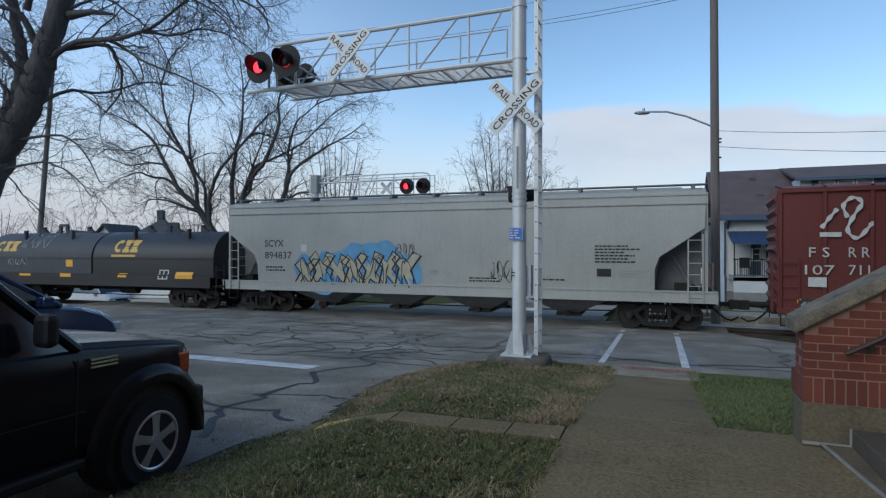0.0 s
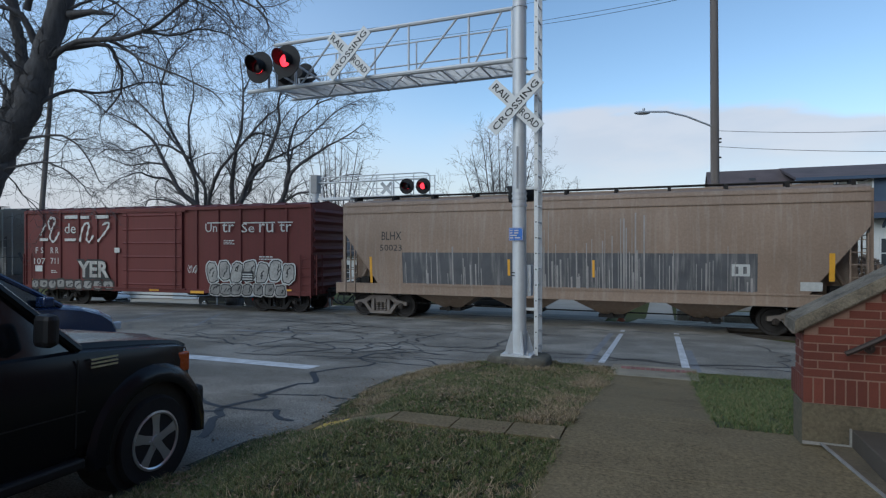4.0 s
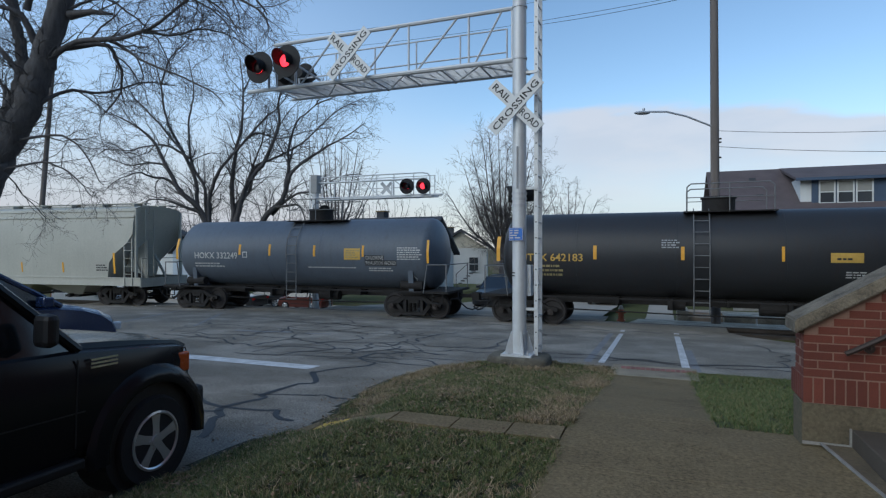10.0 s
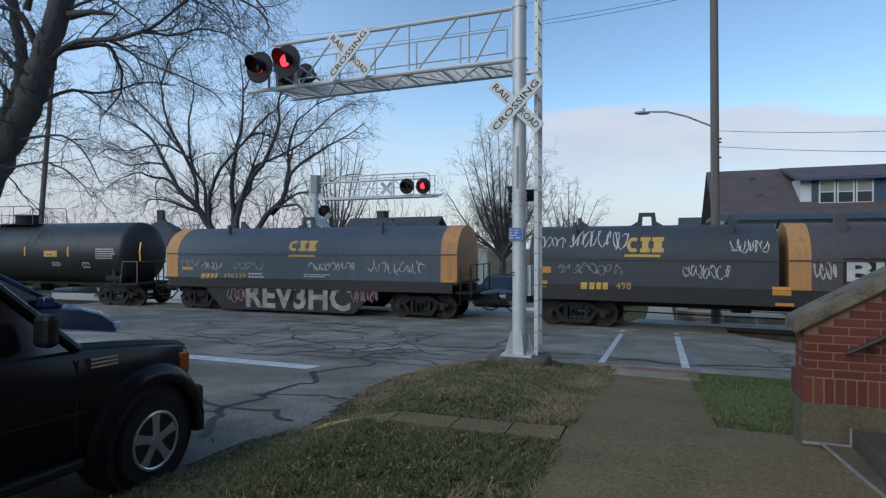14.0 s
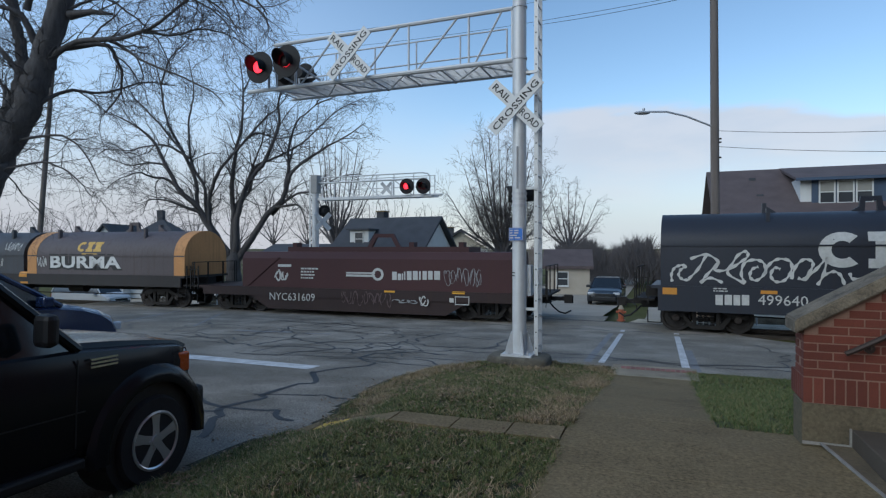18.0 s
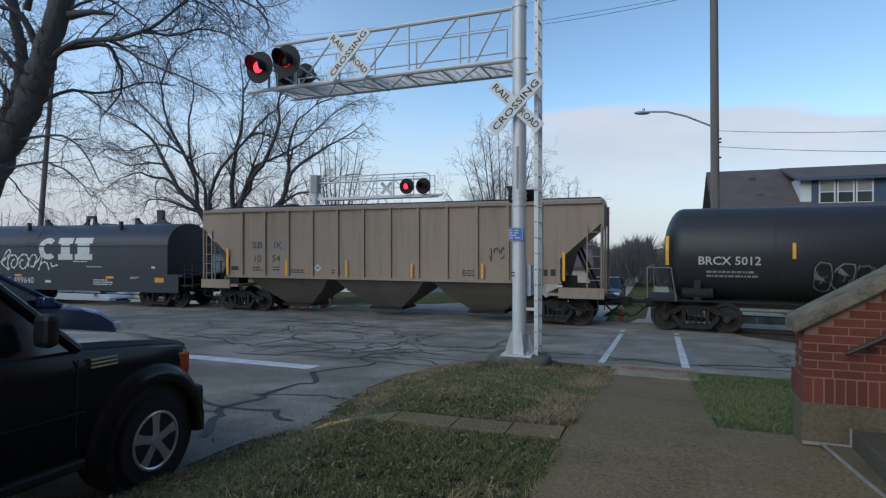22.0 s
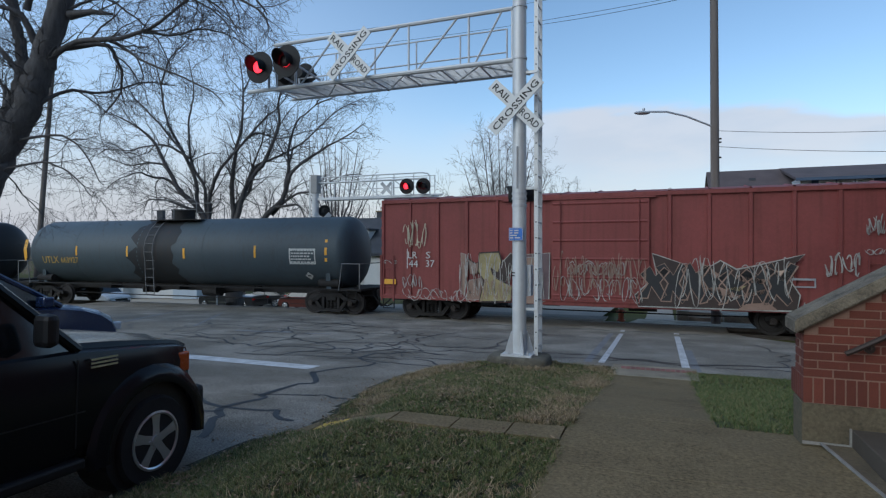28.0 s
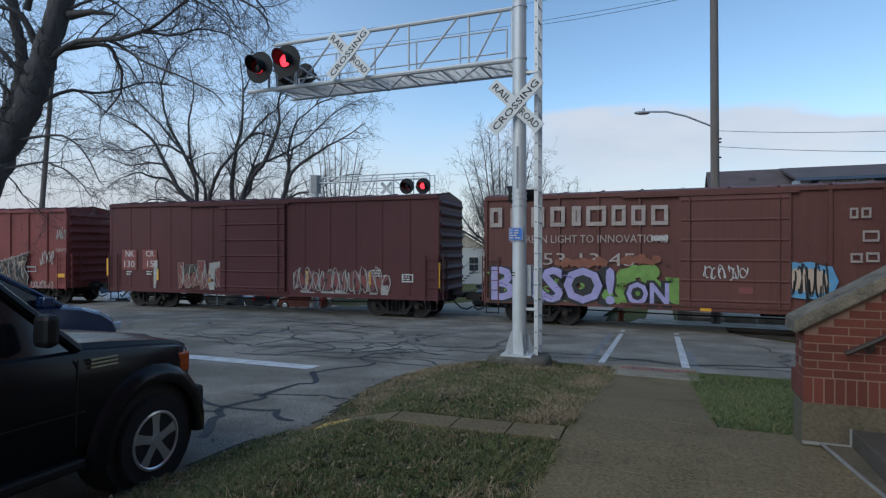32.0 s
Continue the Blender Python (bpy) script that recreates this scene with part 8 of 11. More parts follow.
def far_woods(label, u0, u1, z, foot, top, n, seed, material=None):
    """A thicket of twigs and stems, too far to tell one from another."""
    rnd = np.random.RandomState(seed)
    verts, faces = [], []
    for _ in range(n):
        u = rnd.uniform(u0, u1)
        q = at(u, z + rnd.uniform(-5, 5), 0.0)
        crest = top * (0.65 + 0.5 * noise.noise((u * 22, 0, seed)) + 0.25 * noise.noise((u * 70, 3, seed)))
        h = rnd.uniform(0.15, 1.0) ** 0.7 * crest
        d = Vector((rnd.normal(0, 0.35), 0, 1)) * rnd.uniform(0.6, 1.6)
        p = Vector((q.x, q.y, foot + h - d.z * 0.5))
        w = R_AX * rnd.uniform(0.012, 0.035)
        k = len(verts)
        verts += [tuple(p - w), tuple(p + w), tuple(p + d)]
        faces.append((k, k + 1, k + 2))
    return thing("far_woods", label, "woods", kind="stuff", data=poly_mesh("far_woods", verts, faces, material or bark_haze))


bark_haze = mat("bark_haze", (0.20, 0.165, 0.15), 0.95, scale=0.4, spread=0.4, bump=0.0)
far_woods("brown leafless thicket at the end of the street", 0.15, 0.62, 88.0, -1.0, 5.2, 9000, 3)
far_woods("grey leafless hedge across the street's end", 0.20, 0.43, 52.0, -0.9, 5.6, 13000, 8, bark_far)
far_woods("brown leafless woods along the horizon", -0.95, 0.15, 104.0, -2.6, 6.6, 14000, 4)

# ---- poles and wires ----
pole_wood = mat("pole_wood", (0.15, 0.128, 0.115), 0.9, scale=2, fine=30, spread=0.3, bump=0.4, stretch=(4, 4, 0.3))
wire_mat = mat("wire_black", (0.02, 0.02, 0.022), 0.6, bump=0.0)


def utility_pole(label, base, top, r0, r1, arm=False):
    po = thing("utility_pole", label, "utility pole", Matrix.Translation(base))
    q = Vector(top) - Vector(base)
    part("pole", cyl(bm_new(), (0, 0, 0), q, r0, r1, 14), pole_wood, po, smooth=True)
    return po


b = at(0.483, 21.0, 0.147)
pole = utility_pole("grey wooden utility pole with a street lamp arm", tuple(b - Vector((0, 0, 0.3))), tuple(at(0.478, 21.0, -0.52)), 0.165, 0.135)
lamp = part("lamp_arm", tube(bm_new(), [at(0.476, 21.0, -0.228) - b, at(0.43, 20.9, -0.246) - b, at(0.395, 20.8, -0.254) - b, at(0.362, 20.8, -0.254) - b], 0.035, 8), galv, pole, "curved galvanised lamp arm")
h_ = at(0.352, 20.8, -0.252) - b
bm = bm_new()
bmesh.ops.create_uvsphere(bm, u_segments=14, v_segments=8, radius=1.0, matrix=Matrix.Translation(h_) @ Euler((0, 0, radians(21))).to_matrix().to_4x4() @ Matrix.Diagonal((0.30, 0.13, 0.07, 1)))
part("lamp_head", bm, galv, pole, smooth=True)
part("photocell", cyl(bm_new(), h_ + Vector((0.05, 0, 0.05)), h_ + Vector((0.05, 0, 0.16)), 0.05, n=8), galv, pole)
for dy in (-0.206, -0.20, -0.173):
    q = at(0.486, 20.95, dy) - b
    part("insulator", cyl(bm_new(), q, q + Vector((0.12, 0, 0)), 0.03, n=8), steel_dark, pole)
utility_pole("thin leaning wooden utility pole beyond the track", tuple(at(-0.722, 34.0, 0.09)), tuple(at(-0.690, 34.0, -0.31)), 0.17, 0.12)


def wire(a, c, sag=0.2, r=0.009):
    pts = []
    for k in range(13):
        f = k / 12
        p = a.lerp(c, f)
        p.z -= sag * 4 * f * (1 - f)
        pts.append(p)
    ob = thing("overhead_wire", "thin black overhead wire", "wire", group="overhead wires", data=finish(tube(bm_new(), pts, r, 5), "overhead_wire", wire_mat))


wire(at(0.487, 21.0, -0.206), at(0.95, 18.0, -0.214), 0.12)
wire(at(0.487, 21.0, -0.178), at(0.95, 18.0, -0.172), 0.1, 0.009)
wire(at(-0.30, 40.0, -0.372), at(0.48, 21.5, -0.50), 0.5, 0.010)
wire(at(-0.30, 40.0, -0.345), at(0.48, 21.5, -0.455), 0.4, 0.010)
wire(at(0.16, 30.0, -0.392), at(0.48, 21.0, -0.452), 0.1, 0.012)
wire(at(-0.705, 34.0, -0.105), at(-0.285, 57.0, -0.085), 0.3, 0.010)

# ---- houses ----
siding = mat("white_siding", (0.62, 0.62, 0.60), 0.75, scale=1.5, spread=0.1, bump=0.1)
siding_blue = mat("pale_blue_siding", (0.44, 0.49, 0.54), 0.75, scale=1.5, spread=0.1, bump=0.1)
siding_cream = mat("cream_siding", (0.55, 0.50, 0.40), 0.75, scale=1.5, spread=0.12, bump=0.1)
siding_tan = mat("tan_siding", (0.42, 0.37, 0.3), 0.75, scale=1.5, spread=0.12, bump=0.1)
shingle_brown = mat("brown_shingles", (0.10, 0.076, 0.074), 0.9, scale=1.2, fine=18, spread=0.3, bump=0.3)
shingle_grey = mat("grey_shingles", (0.055, 0.058, 0.066), 0.9, scale=1.2, fine=18, spread=0.3, bump=0.3)
trim_blue = mat("slate_blue_trim", (0.05, 0.075, 0.12), 0.6, spread=0.15)
brick_far = mat("far_brick", (0.13, 0.07, 0.056), 0.9, scale=2, fine=25, spread=0.3, bump=0.2)
pane_far = glass("house_pane", (0.05, 0.055, 0.06), 0.1)
blind = mat("window_blind", (0.28, 0.27, 0.24), 0.8, scale=2, spread=0.15)
awning_blue = mat("awning_blue", (0.03, 0.055, 0.12), 0.6, spread=0.15)


def window(house, x, y, z, w, h, frame_mat, blind_on=False, panes=(1, 2)):
    """Sash window on a wall that faces -y."""
    bm = bm_new()
    t = 0.07
    box(bm, x - t, x + w + t, y - 0.05, y + 0.01, z - t, z)
    box(bm, x - t, x + w + t, y - 0.05, y + 0.01, z + h, z + h + t)
    box(bm, x - t, x, y - 0.05, y + 0.01, z, z + h)
    box(bm, x + w, x + w + t, y - 0.05, y + 0.01, z, z + h)
    box(bm, x, x + w, y - 0.035, y + 0.01, z + h * 0.5 - 0.025, z + h * 0.5 + 0.025)
    win = part("window", bm, frame_mat, house)
    part("pane", box(bm_new(), x, x + w, y - 0.012, y + 0.008, z, z + h * 0.5 - 0.025), pane_far, win)
    part("pane", box(bm_new(), x, x + w, y - 0.016, y + 0.006, z + h * 0.5 + 0.025, z + h), blind if blind_on else pane_far, win)
    part("sill", box(bm_new(), x - t - 0.03, x + w + t + 0.03, y - 0.1, y, z - t - 0.04, z - t), frame_mat, win)


def clapboards(house, x0, x1, y, z0, z1, material, step=0.16):
    n = int((z1 - z0) / step)
    bm0 = None
    for k in range(n):
        z = z0 + k * step
        bm = bm_new()
        prism_x(bm, [(y, z), (y - 0.02, z), (y - 0.004, z + step), (y, z + step)], x0, x1)
        part("clapboard", bm, material, house)


def corner_house():
    """White bungalow with a brown roof, dormer and awning porch; local x right, -y front."""
    hs = thing("house", "white two-storey bungalow with a brown roof, dormer and porch", "house", pose(3.35, 35.4, -0.75))
    L, D, wall = 13.0, 9.0, 5.15
    part("wall", box(bm_new(), 0, L, 0, D, 0, wall), siding, hs, "white clapboard walls")
    clapboards(hs, 0.0, L, -0.002, 1.7, wall, siding, 0.2)
    bm = bm_new()
    box(bm, -0.02, L, -0.06, 0.0, 0.0, 1.0)
    part("foundation", bm, mat("house_stone", (0.26, 0.25, 0.23), 0.9, scale=4, spread=0.3, bump=0.4), hs)
    # roof: slope to the street, side gables
    rz, e = 8.05, 0.75
    bm = bm_new()
    loft(bm, [[(x, -e, wall - 0.12), (x, D / 2, rz), (x, D + e, wall - 0.12), (x, D + e, wall + 0.08), (x, D / 2, rz + 0.22), (x, -e, wall + 0.08)] for x in (-0.7, L + 1.2)])
    part("roof", bm, shingle_brown, hs, "brown shingle roof")
    prof = [(0.0, wall - 0.1), (D, wall - 0.1), (D / 2, rz - 0.1)]
    part("gable", prism_x(bm_new(), prof, 0.0, 0.15), siding, hs)
    part("fascia", box(bm_new(), -0.7, L + 1.2, -e - 0.05, -e, wall - 0.22, wall + 0.06), trim_blue, hs)
    part("gutter_board", box(bm_new(), -0.72, -0.65, -e, D / 2, wall - 0.2, wall + 0.05), trim_blue, hs)
    for k in range(6):
        part("rafter_bracket", prism_x(bm_new(), [(-e, wall - 0.2), (0.0, wall - 0.7), (0.0, wall - 0.55), (-e + 0.12, wall - 0.15)], 0.05 + k * 2.4, 0.15 + k * 2.4), trim_blue, hs)
    # dormer
    d0, d1 = 3.70, 11.0
    yb = 0.46
    part("dormer_wall", box(bm_new(), d0, d1, yb, D / 2, 5.85, 7.25), siding, hs)
    bm = bm_new()
    loft(bm, [[(x, yb - 0.5, 7.06), (x, D / 2 + 0.2, rz + 0.12), (x, D / 2 + 0.2, rz + 0.28), (x, yb - 0.5, 7.2)] for x in (d0 - 0.3, d1 + 0.6)])
    part("dormer_roof", bm, shingle_brown, hs)
    part("dormer_fascia", box(bm_new(), d0 - 0.3, d1 + 0.6, yb - 0.54, yb - 0.5, 7.04, 7.2), trim_blue, hs)
    part("dormer_front", box(bm_new(), d0 + 0.52, d1, yb - 0.12, yb - 0.01, 5.7, 7.2), trim_blue, hs, "slate-blue dormer front")
    for x, w in ((4.60, 0.62), (5.43, 0.64), (6.27, 0.64), (8.6, 0.64), (9.4, 0.64)):
        window(hs, x, yb - 0.13, 5.86, w, 1.12, siding, True)
    for x, y, z in ((1.55, 3.1, 7.35), (1.7, 1.2, 6.2)):
        part("roof_vent", box(bm_new(), x, x + 0.35, y, y + 0.35, z, z + 0.28), shingle_grey, hs)
    # porch
    p0, p1, pz = 0.15, 3.75, 1.94
    part("porch_floor", box(bm_new(), p0, p1, -2.3, 0.0, pz - 0.25, pz), mat("porch_floor", (0.3, 0.3, 0.3), 0.8), hs)
    part("porch_wall", box(bm_new(), p0, p1, -2.3, -2.2, 1.1, pz - 0.05), siding, hs)
    part("porch_skirt", box(bm_new(), p0, p1, -2.35, -2.2, 0.0, 1.1), MATS["house_stone"], hs)
    bm = bm_new()
    loft(bm, [[(x + s, y, z) for s, y, z in ((0.0, 0.0, 4.35), (0.0, -2.6, 3.72), (0.0, -2.6, 3.60), (0.0, 0.0, 4.22))] for x in (p0 - 0.06, p1 + 0.08)])
    part("awning", bm, awning_blue, hs, "slate-blue metal awning")
    for k in range(14):
        x = p0 - 0.05 + k * (p1 + 0.08 - p0) / 13
        part("awning_seam", loft(bm_new(), [[(x + s, 0.0, 4.355), (x + s, -2.6, 3.725), (x + s, -2.6, 3.76), (x + s, 0.0, 4.39)] for s in (0, 0.03)]), awning_blue, hs)
    for x in (p0 + 0.05, p0 + 0.95, p1 - 0.1):
        part("porch_post", cyl(bm_new(), (x, -2.2, pz), (x, -2.2, 3.75), 0.03, n=8), steel_dark, hs)
    part("porch_rail", box(bm_new(), p0, p1, -2.24, -2.2, pz + 0.86, pz + 0.92), steel_dark, hs)
    for k in range(34):
        x = p0 + 0.1 + k * (p1 - p0 - 0.2) / 33
        part("baluster", box(bm_new(), x - 0.012, x + 0.012, -2.235, -2.21, pz, pz + 0.88), steel_dark, hs)
    dr = part("door", box(bm_new(), 1.86, 2.60, -0.06, 0.0, pz, pz + 1.9), siding, hs)
    part("door_pane", box(bm_new(), 1.98, 2.48, -0.075, -0.055, pz + 0.75, pz + 1.7), pane_far, dr)
    part("door_frame", box(bm_new(), 1.78, 2.68, -0.045, 0.0, pz, pz + 2.0), siding, hs)
    for x in (1.24, 2.70):
        part("side_panel", box(bm_new(), x, x + 0.5, -0.05, 0.0, pz, pz + 1.95), trim_blue, hs, "slate-blue panel beside the door")
        window(hs, x + 0.1, -0.055, pz + 0.85, 0.32, 0.55, siding)
    window(hs, 4.54, -0.03, 2.95, 0.7, 1.05, siding)
    part("downpipe", tube(bm_new(), [(-0.05, -0.15, wall - 0.3), (-0.05, -0.15, 1.9), (-0.05, -0.5, 1.75), (-0.05, -0.5, 0.0)], 0.05, 8), trim_blue, hs)
    window(hs, 7.2, -0.03, 2.4, 0.85, 1.5, siding)
    window(hs, 8.3, -0.03, 2.4, 0.85, 1.5, siding)
    return hs


corner_house()
# porch chairs
for x in (3.95, 6.35):
    ch = thing("porch_chair", "dark metal porch chair", "chair", pose(x, 34.2, 1.19))
    part("seat", box(bm_new(), 0, 0.5, 0, 0.5, 0.40, 0.45), black_paint, ch)
    part("backrest", box(bm_new(), 0, 0.5, 0.45, 0.5, 0.45, 0.95), black_paint, ch)
    for a in (0.02, 0.46):
        for c in (0.02, 0.46):
            part("leg", box(bm_new(), a, a + 0.03, c, c + 0.03, 0, 0.4), black_paint, ch)


def plain_house(name, label, m, L, D, wall, ridge, wall_mat, roof_mat, gable_mat, front_gable=False, windows=(), chimney=None, over=0.4, dormer=None):
    """Gabled house; local x right, front at -y. The ridge runs along x, or away from the viewer if front_gable."""
    hs = thing(name, label, "house", m, "houses beyond the track")
    part("wall", box(bm_new(), 0, L, 0, D, 0, wall), wall_mat, hs)
    if front_gable:
        bm = loft(bm_new(), [[(-over, y, wall - 0.15), (L / 2, y, ridge), (L + over, y, wall - 0.15), (L + over, y, wall + 0.05), (L / 2, y, ridge + 0.22), (-over, y, wall + 0.05)] for y in (-over, D + over)])
        part("roof", bm, roof_mat, hs)
        part("gable", prism_y(bm_new(), [(0, wall - 0.05), (L, wall - 0.05), (L / 2, ridge - 0.05)], -0.01, 0.12), gable_mat, hs)
    else:
        bm = loft(bm_new(), [[(x, -over, wall - 0.15), (x, D / 2, ridge), (x, D + over, wall - 0.15), (x, D + over, wall + 0.05), (x, D / 2, ridge + 0.22), (x, -over, wall + 0.05)] for x in (-over, L + over)])
        part("roof", bm, roof_mat, hs)
        for x in (0.0, L - 0.12):
            part("gable", prism_x(bm_new(), [(0, wall - 0.05), (D, wall - 0.05), (D / 2, ridge - 0.05)], x - 0.006, x + 0.126), gable_mat, hs)
    for x, z, w, h in windows:
        window(hs, x, -0.02, z, w, h, siding)
    if chimney:
        x, y, z = chimney
        part("chimney", box(bm_new(), x, x + 0.7, y, y + 0.7, ridge - 1.2, z), shingle_grey, hs)
        part("chimney_cap", box(bm_new(), x - 0.06, x + 0.76, y - 0.06, y + 0.76, z, z + 0.1), concrete, hs)
    if dormer:
        x0, x1, z0, z1, y = dormer
        part("dormer", box(bm_new(), x0, x1, y, D / 2, z0, z1), siding, hs)
        part("dormer_roof", box(bm_new(), x0 - 0.2, x1 + 0.2, y - 0.25, D / 2, z1, z1 + 0.12), roof_mat, hs)
        window(hs, x0 + (x1 - x0) / 2 - 0.35, y - 0.02, z0 + 0.25, 0.7, z1 - z0 - 0.45, siding)
    return hs


def facing(p, turn=21.16):
    return Matrix.Translation(p) @ Euler((0, 0, radians(turn))).to_matrix().to_4x4()


plain_house("house", "white house with a grey shingle roof and pale blue gable", facing(at(-0.195, 44.0, 0.078), -4), 7.6, 6.0, 2.95, 5.6, siding, shingle_grey, siding, windows=((0.8, 0.9, 0.8, 1.2), (2.0, 0.9, 0.8, 1.2), (5.0, 0.9, 0.8, 1.2)), chimney=(2.0, 3.2, 6.3), dormer=(1.2, 2.9, 3.35, 4.75, 0.6))
plain_house("house", "pale house gable with a grey roof", facing(at(-0.013, 52.0, 0.064), 16), 4.7, 8.0, 3.3, 4.8, siding, shingle_grey, siding_cream, True, ((0.8, 1.2, 0.8, 1.2), (3.1, 1.2, 0.8, 1.2)), chimney=(0.6, 5.0, 5.3))
def hip_house():
    """White house with a steep pyramid roof between two lower gabled wings."""
    hs = thing("house", "white house with a steep dark hip roof and two gabled wings", "house", facing(at(-0.50, 58.0, 0.086)), "houses beyond the track")
    part("wall", box(bm_new(), -2.5, 3.2, -2.6, 3.0, 0, 5.4), siding, hs)
    bm = bm_new()
    e = [(-3.0, -3.1, 5.3), (3.7, -3.1, 5.3), (3.7, 3.5, 5.3), (-3.0, 3.5, 5.3)]
    loft(bm, [[(x, y, z - 0.15) for x, y, z in e], e, [(0.1 + 0.02 * (x > 0), 0.2 + 0.02 * (y > 0), 7.95) for x, y, z in e]])
    part("roof", bm, shingle_grey, hs, "steep dark hip roof")
    part("chimney", box(bm_new(), -0.35, 0.25, 0.0, 0.6, 7.2, 8.8), shingle_grey, hs)
    for x0, x1, y0, ev, pk in ((-5.5, -1.6, -3.6, 4.9, 7.1), (2.7, 5.4, -3.4, 4.5, 6.1)):
        part("wing_wall", box(bm_new(), x0 + 0.2, x1 - 0.2, y0, 2.0, 0, ev), siding_blue if x0 > 0 else siding, hs)
        m = (x0 + x1) / 2
        part("gable", prism_y(bm_new(), [(x0 + 0.2, ev), (x1 - 0.2, ev), (m, pk - 0.12)], y0, y0 + 0.12), siding_blue if x0 > 0 else siding, hs)
        part("wing_roof", loft(bm_new(), [[(x0 - 0.1, y, ev - 0.15), (m, y, pk), (x1 + 0.1, y, ev - 0.15), (x1 + 0.1, y, ev + 0.03), (m, y, pk + 0.2), (x0 - 0.1, y, ev + 0.03)] for y in (y0 - 0.35, 2.2)]), shingle_grey, hs)
        window(hs, m - 0.35, y0 - 0.02, ev - 0.9, 0.7, 1.1, siding)


hip_house()
plain_house("house", "low brown-roofed house far to the side", facing(at(-0.70, 62.0, 0.054), 34), 6.0, 7.0, 3.0, 5.0, siding_tan, shingle_brown, siding_tan, True, ((2.2, 1.0, 0.9, 1.2),))
plain_house("house", "white garage building beyond the track", facing(at(-0.32, 50.0, 0.066), 10), 6.0, 6.0, 2.6, 3.4, siding, shingle_grey, siding, False, ((1.0, 1.0, 0.8, 1.0), (3.5, 1.0, 0.8, 1.0)))
plain_house("brick_building", "brick building with a white gable and a steep grey roof", facing(at(0.424, 46.0, 0.072), 1.5), 6.0, 8.0, 2.0, 5.7, brick_far, shingle_grey, siding, False, ((0.75, 0.5, 0.6, 1.1),), over=0.12)
plain_house("garage", "small tan garage with a brown roof at the street's end", facing(at(0.182, 40.0, 0.084), 8), 3.0, 5.0, 2.0, 3.0, siding_tan, shingle_brown, siding_tan, False, ((0.8, 0.7, 0.7, 0.9),), over=0.25)
st = thing("outside_stairs", "grey wooden outside stairs before a white house", "stairs", facing(at(0.022, 47.0, 0.071), 24))
for k in range(7):
    part("tread", box(bm_new(), 0.22 * k, 0.22 * k + 0.28, -0.9, 0.0, 0.2 * k + 0.15, 0.2 * k + 0.2), pole_wood, st)
part("stair_rail", tube(bm_new(), [(0, -0.9, 0.2), (0, -0.9, 1.15), (1.5, -0.9, 2.5), (1.5, -0.9, 1.4)], 0.03, 6), pole_wood, st)

# ---- fence and small things beyond the track ----
fence_mat = mat("fence_pipe", (0.05, 0.045, 0.045), 0.6, 0.3, spread=0.2)
ps = thing("porch_steps", "tan stone steps beside a concrete block across the track", "steps")
tan_stone = mat("tan_stone", (0.45, 0.34, 0.24), 0.9, scale=3, spread=0.3, bump=0.3)
for k in range(3):
    part("tread", box(bm_new(), 1.0, 2.2, 24.0 + 0.3 * k, 25.6, -0.45, -0.22 + 0.17 * k), tan_stone, ps)
part("block", box(bm_new(), 0.56, 0.98, 23.95, 25.6, -0.45, 0.22, 0.015), concrete_pale, ps, "pale concrete block")
part("block", box(bm_new(), 2.22, 4.4, 23.95, 25.6, -0.45, 0.1, 0.015), concrete_pale, ps, "pale concrete block")
for u, z, v, hgt, wd, lean, lab in ((-0.40, 30.0, 0.106, 0.72, 0.05, 0.0, "short white post beyond the track"), (-0.199, 28.0, 0.113, 0.62, 0.05, -0.06, "leaning pale post beyond the track")):
    q = at(u, z, v)
    po = thing("marker_post", lab, "post", Matrix.Translation(q))
    part("post", cyl(bm_new(), (0, 0, -0.4), (lean, 0, hgt), wd, n=8), galv, po)
sg = thing("small_sign_post", "thin steel sign post by the far path", "sign post", Matrix.Translation(at(0.555, 20.5, 0.155)))
part("post", cyl(bm_new(), (0, 0, -0.1), (0, 0, 0.62), 0.028, n=8), galv, sg)
hy = thing("fire_hydrant", "small red fire hydrant on the far grass", "fire hydrant", Matrix.Translation(at(0.315, 23.0, 0.131)))
hyd_red = mat("hydrant_red", (0.42, 0.12, 0.06), 0.6, spread=0.2)
part("barrel", cyl(bm_new(), (0, 0, 0), (0, 0, 0.5), 0.11, n=14), hyd_red, hy, smooth=True)
part("bonnet", cyl(bm_new(), (0, 0, 0.5), (0, 0, 0.66), 0.13, 0.05, 14), concrete_pale, hy, "pale painted cap", smooth=True)
part("outlet", cyl(bm_new(), (-0.2, 0, 0.38), (0.2, 0, 0.38), 0.05, n=10), hyd_red, hy)
part("flange", cyl(bm_new(), (0, 0, 0.02), (0, 0, 0.07), 0.17, n=14), hyd_red, hy)


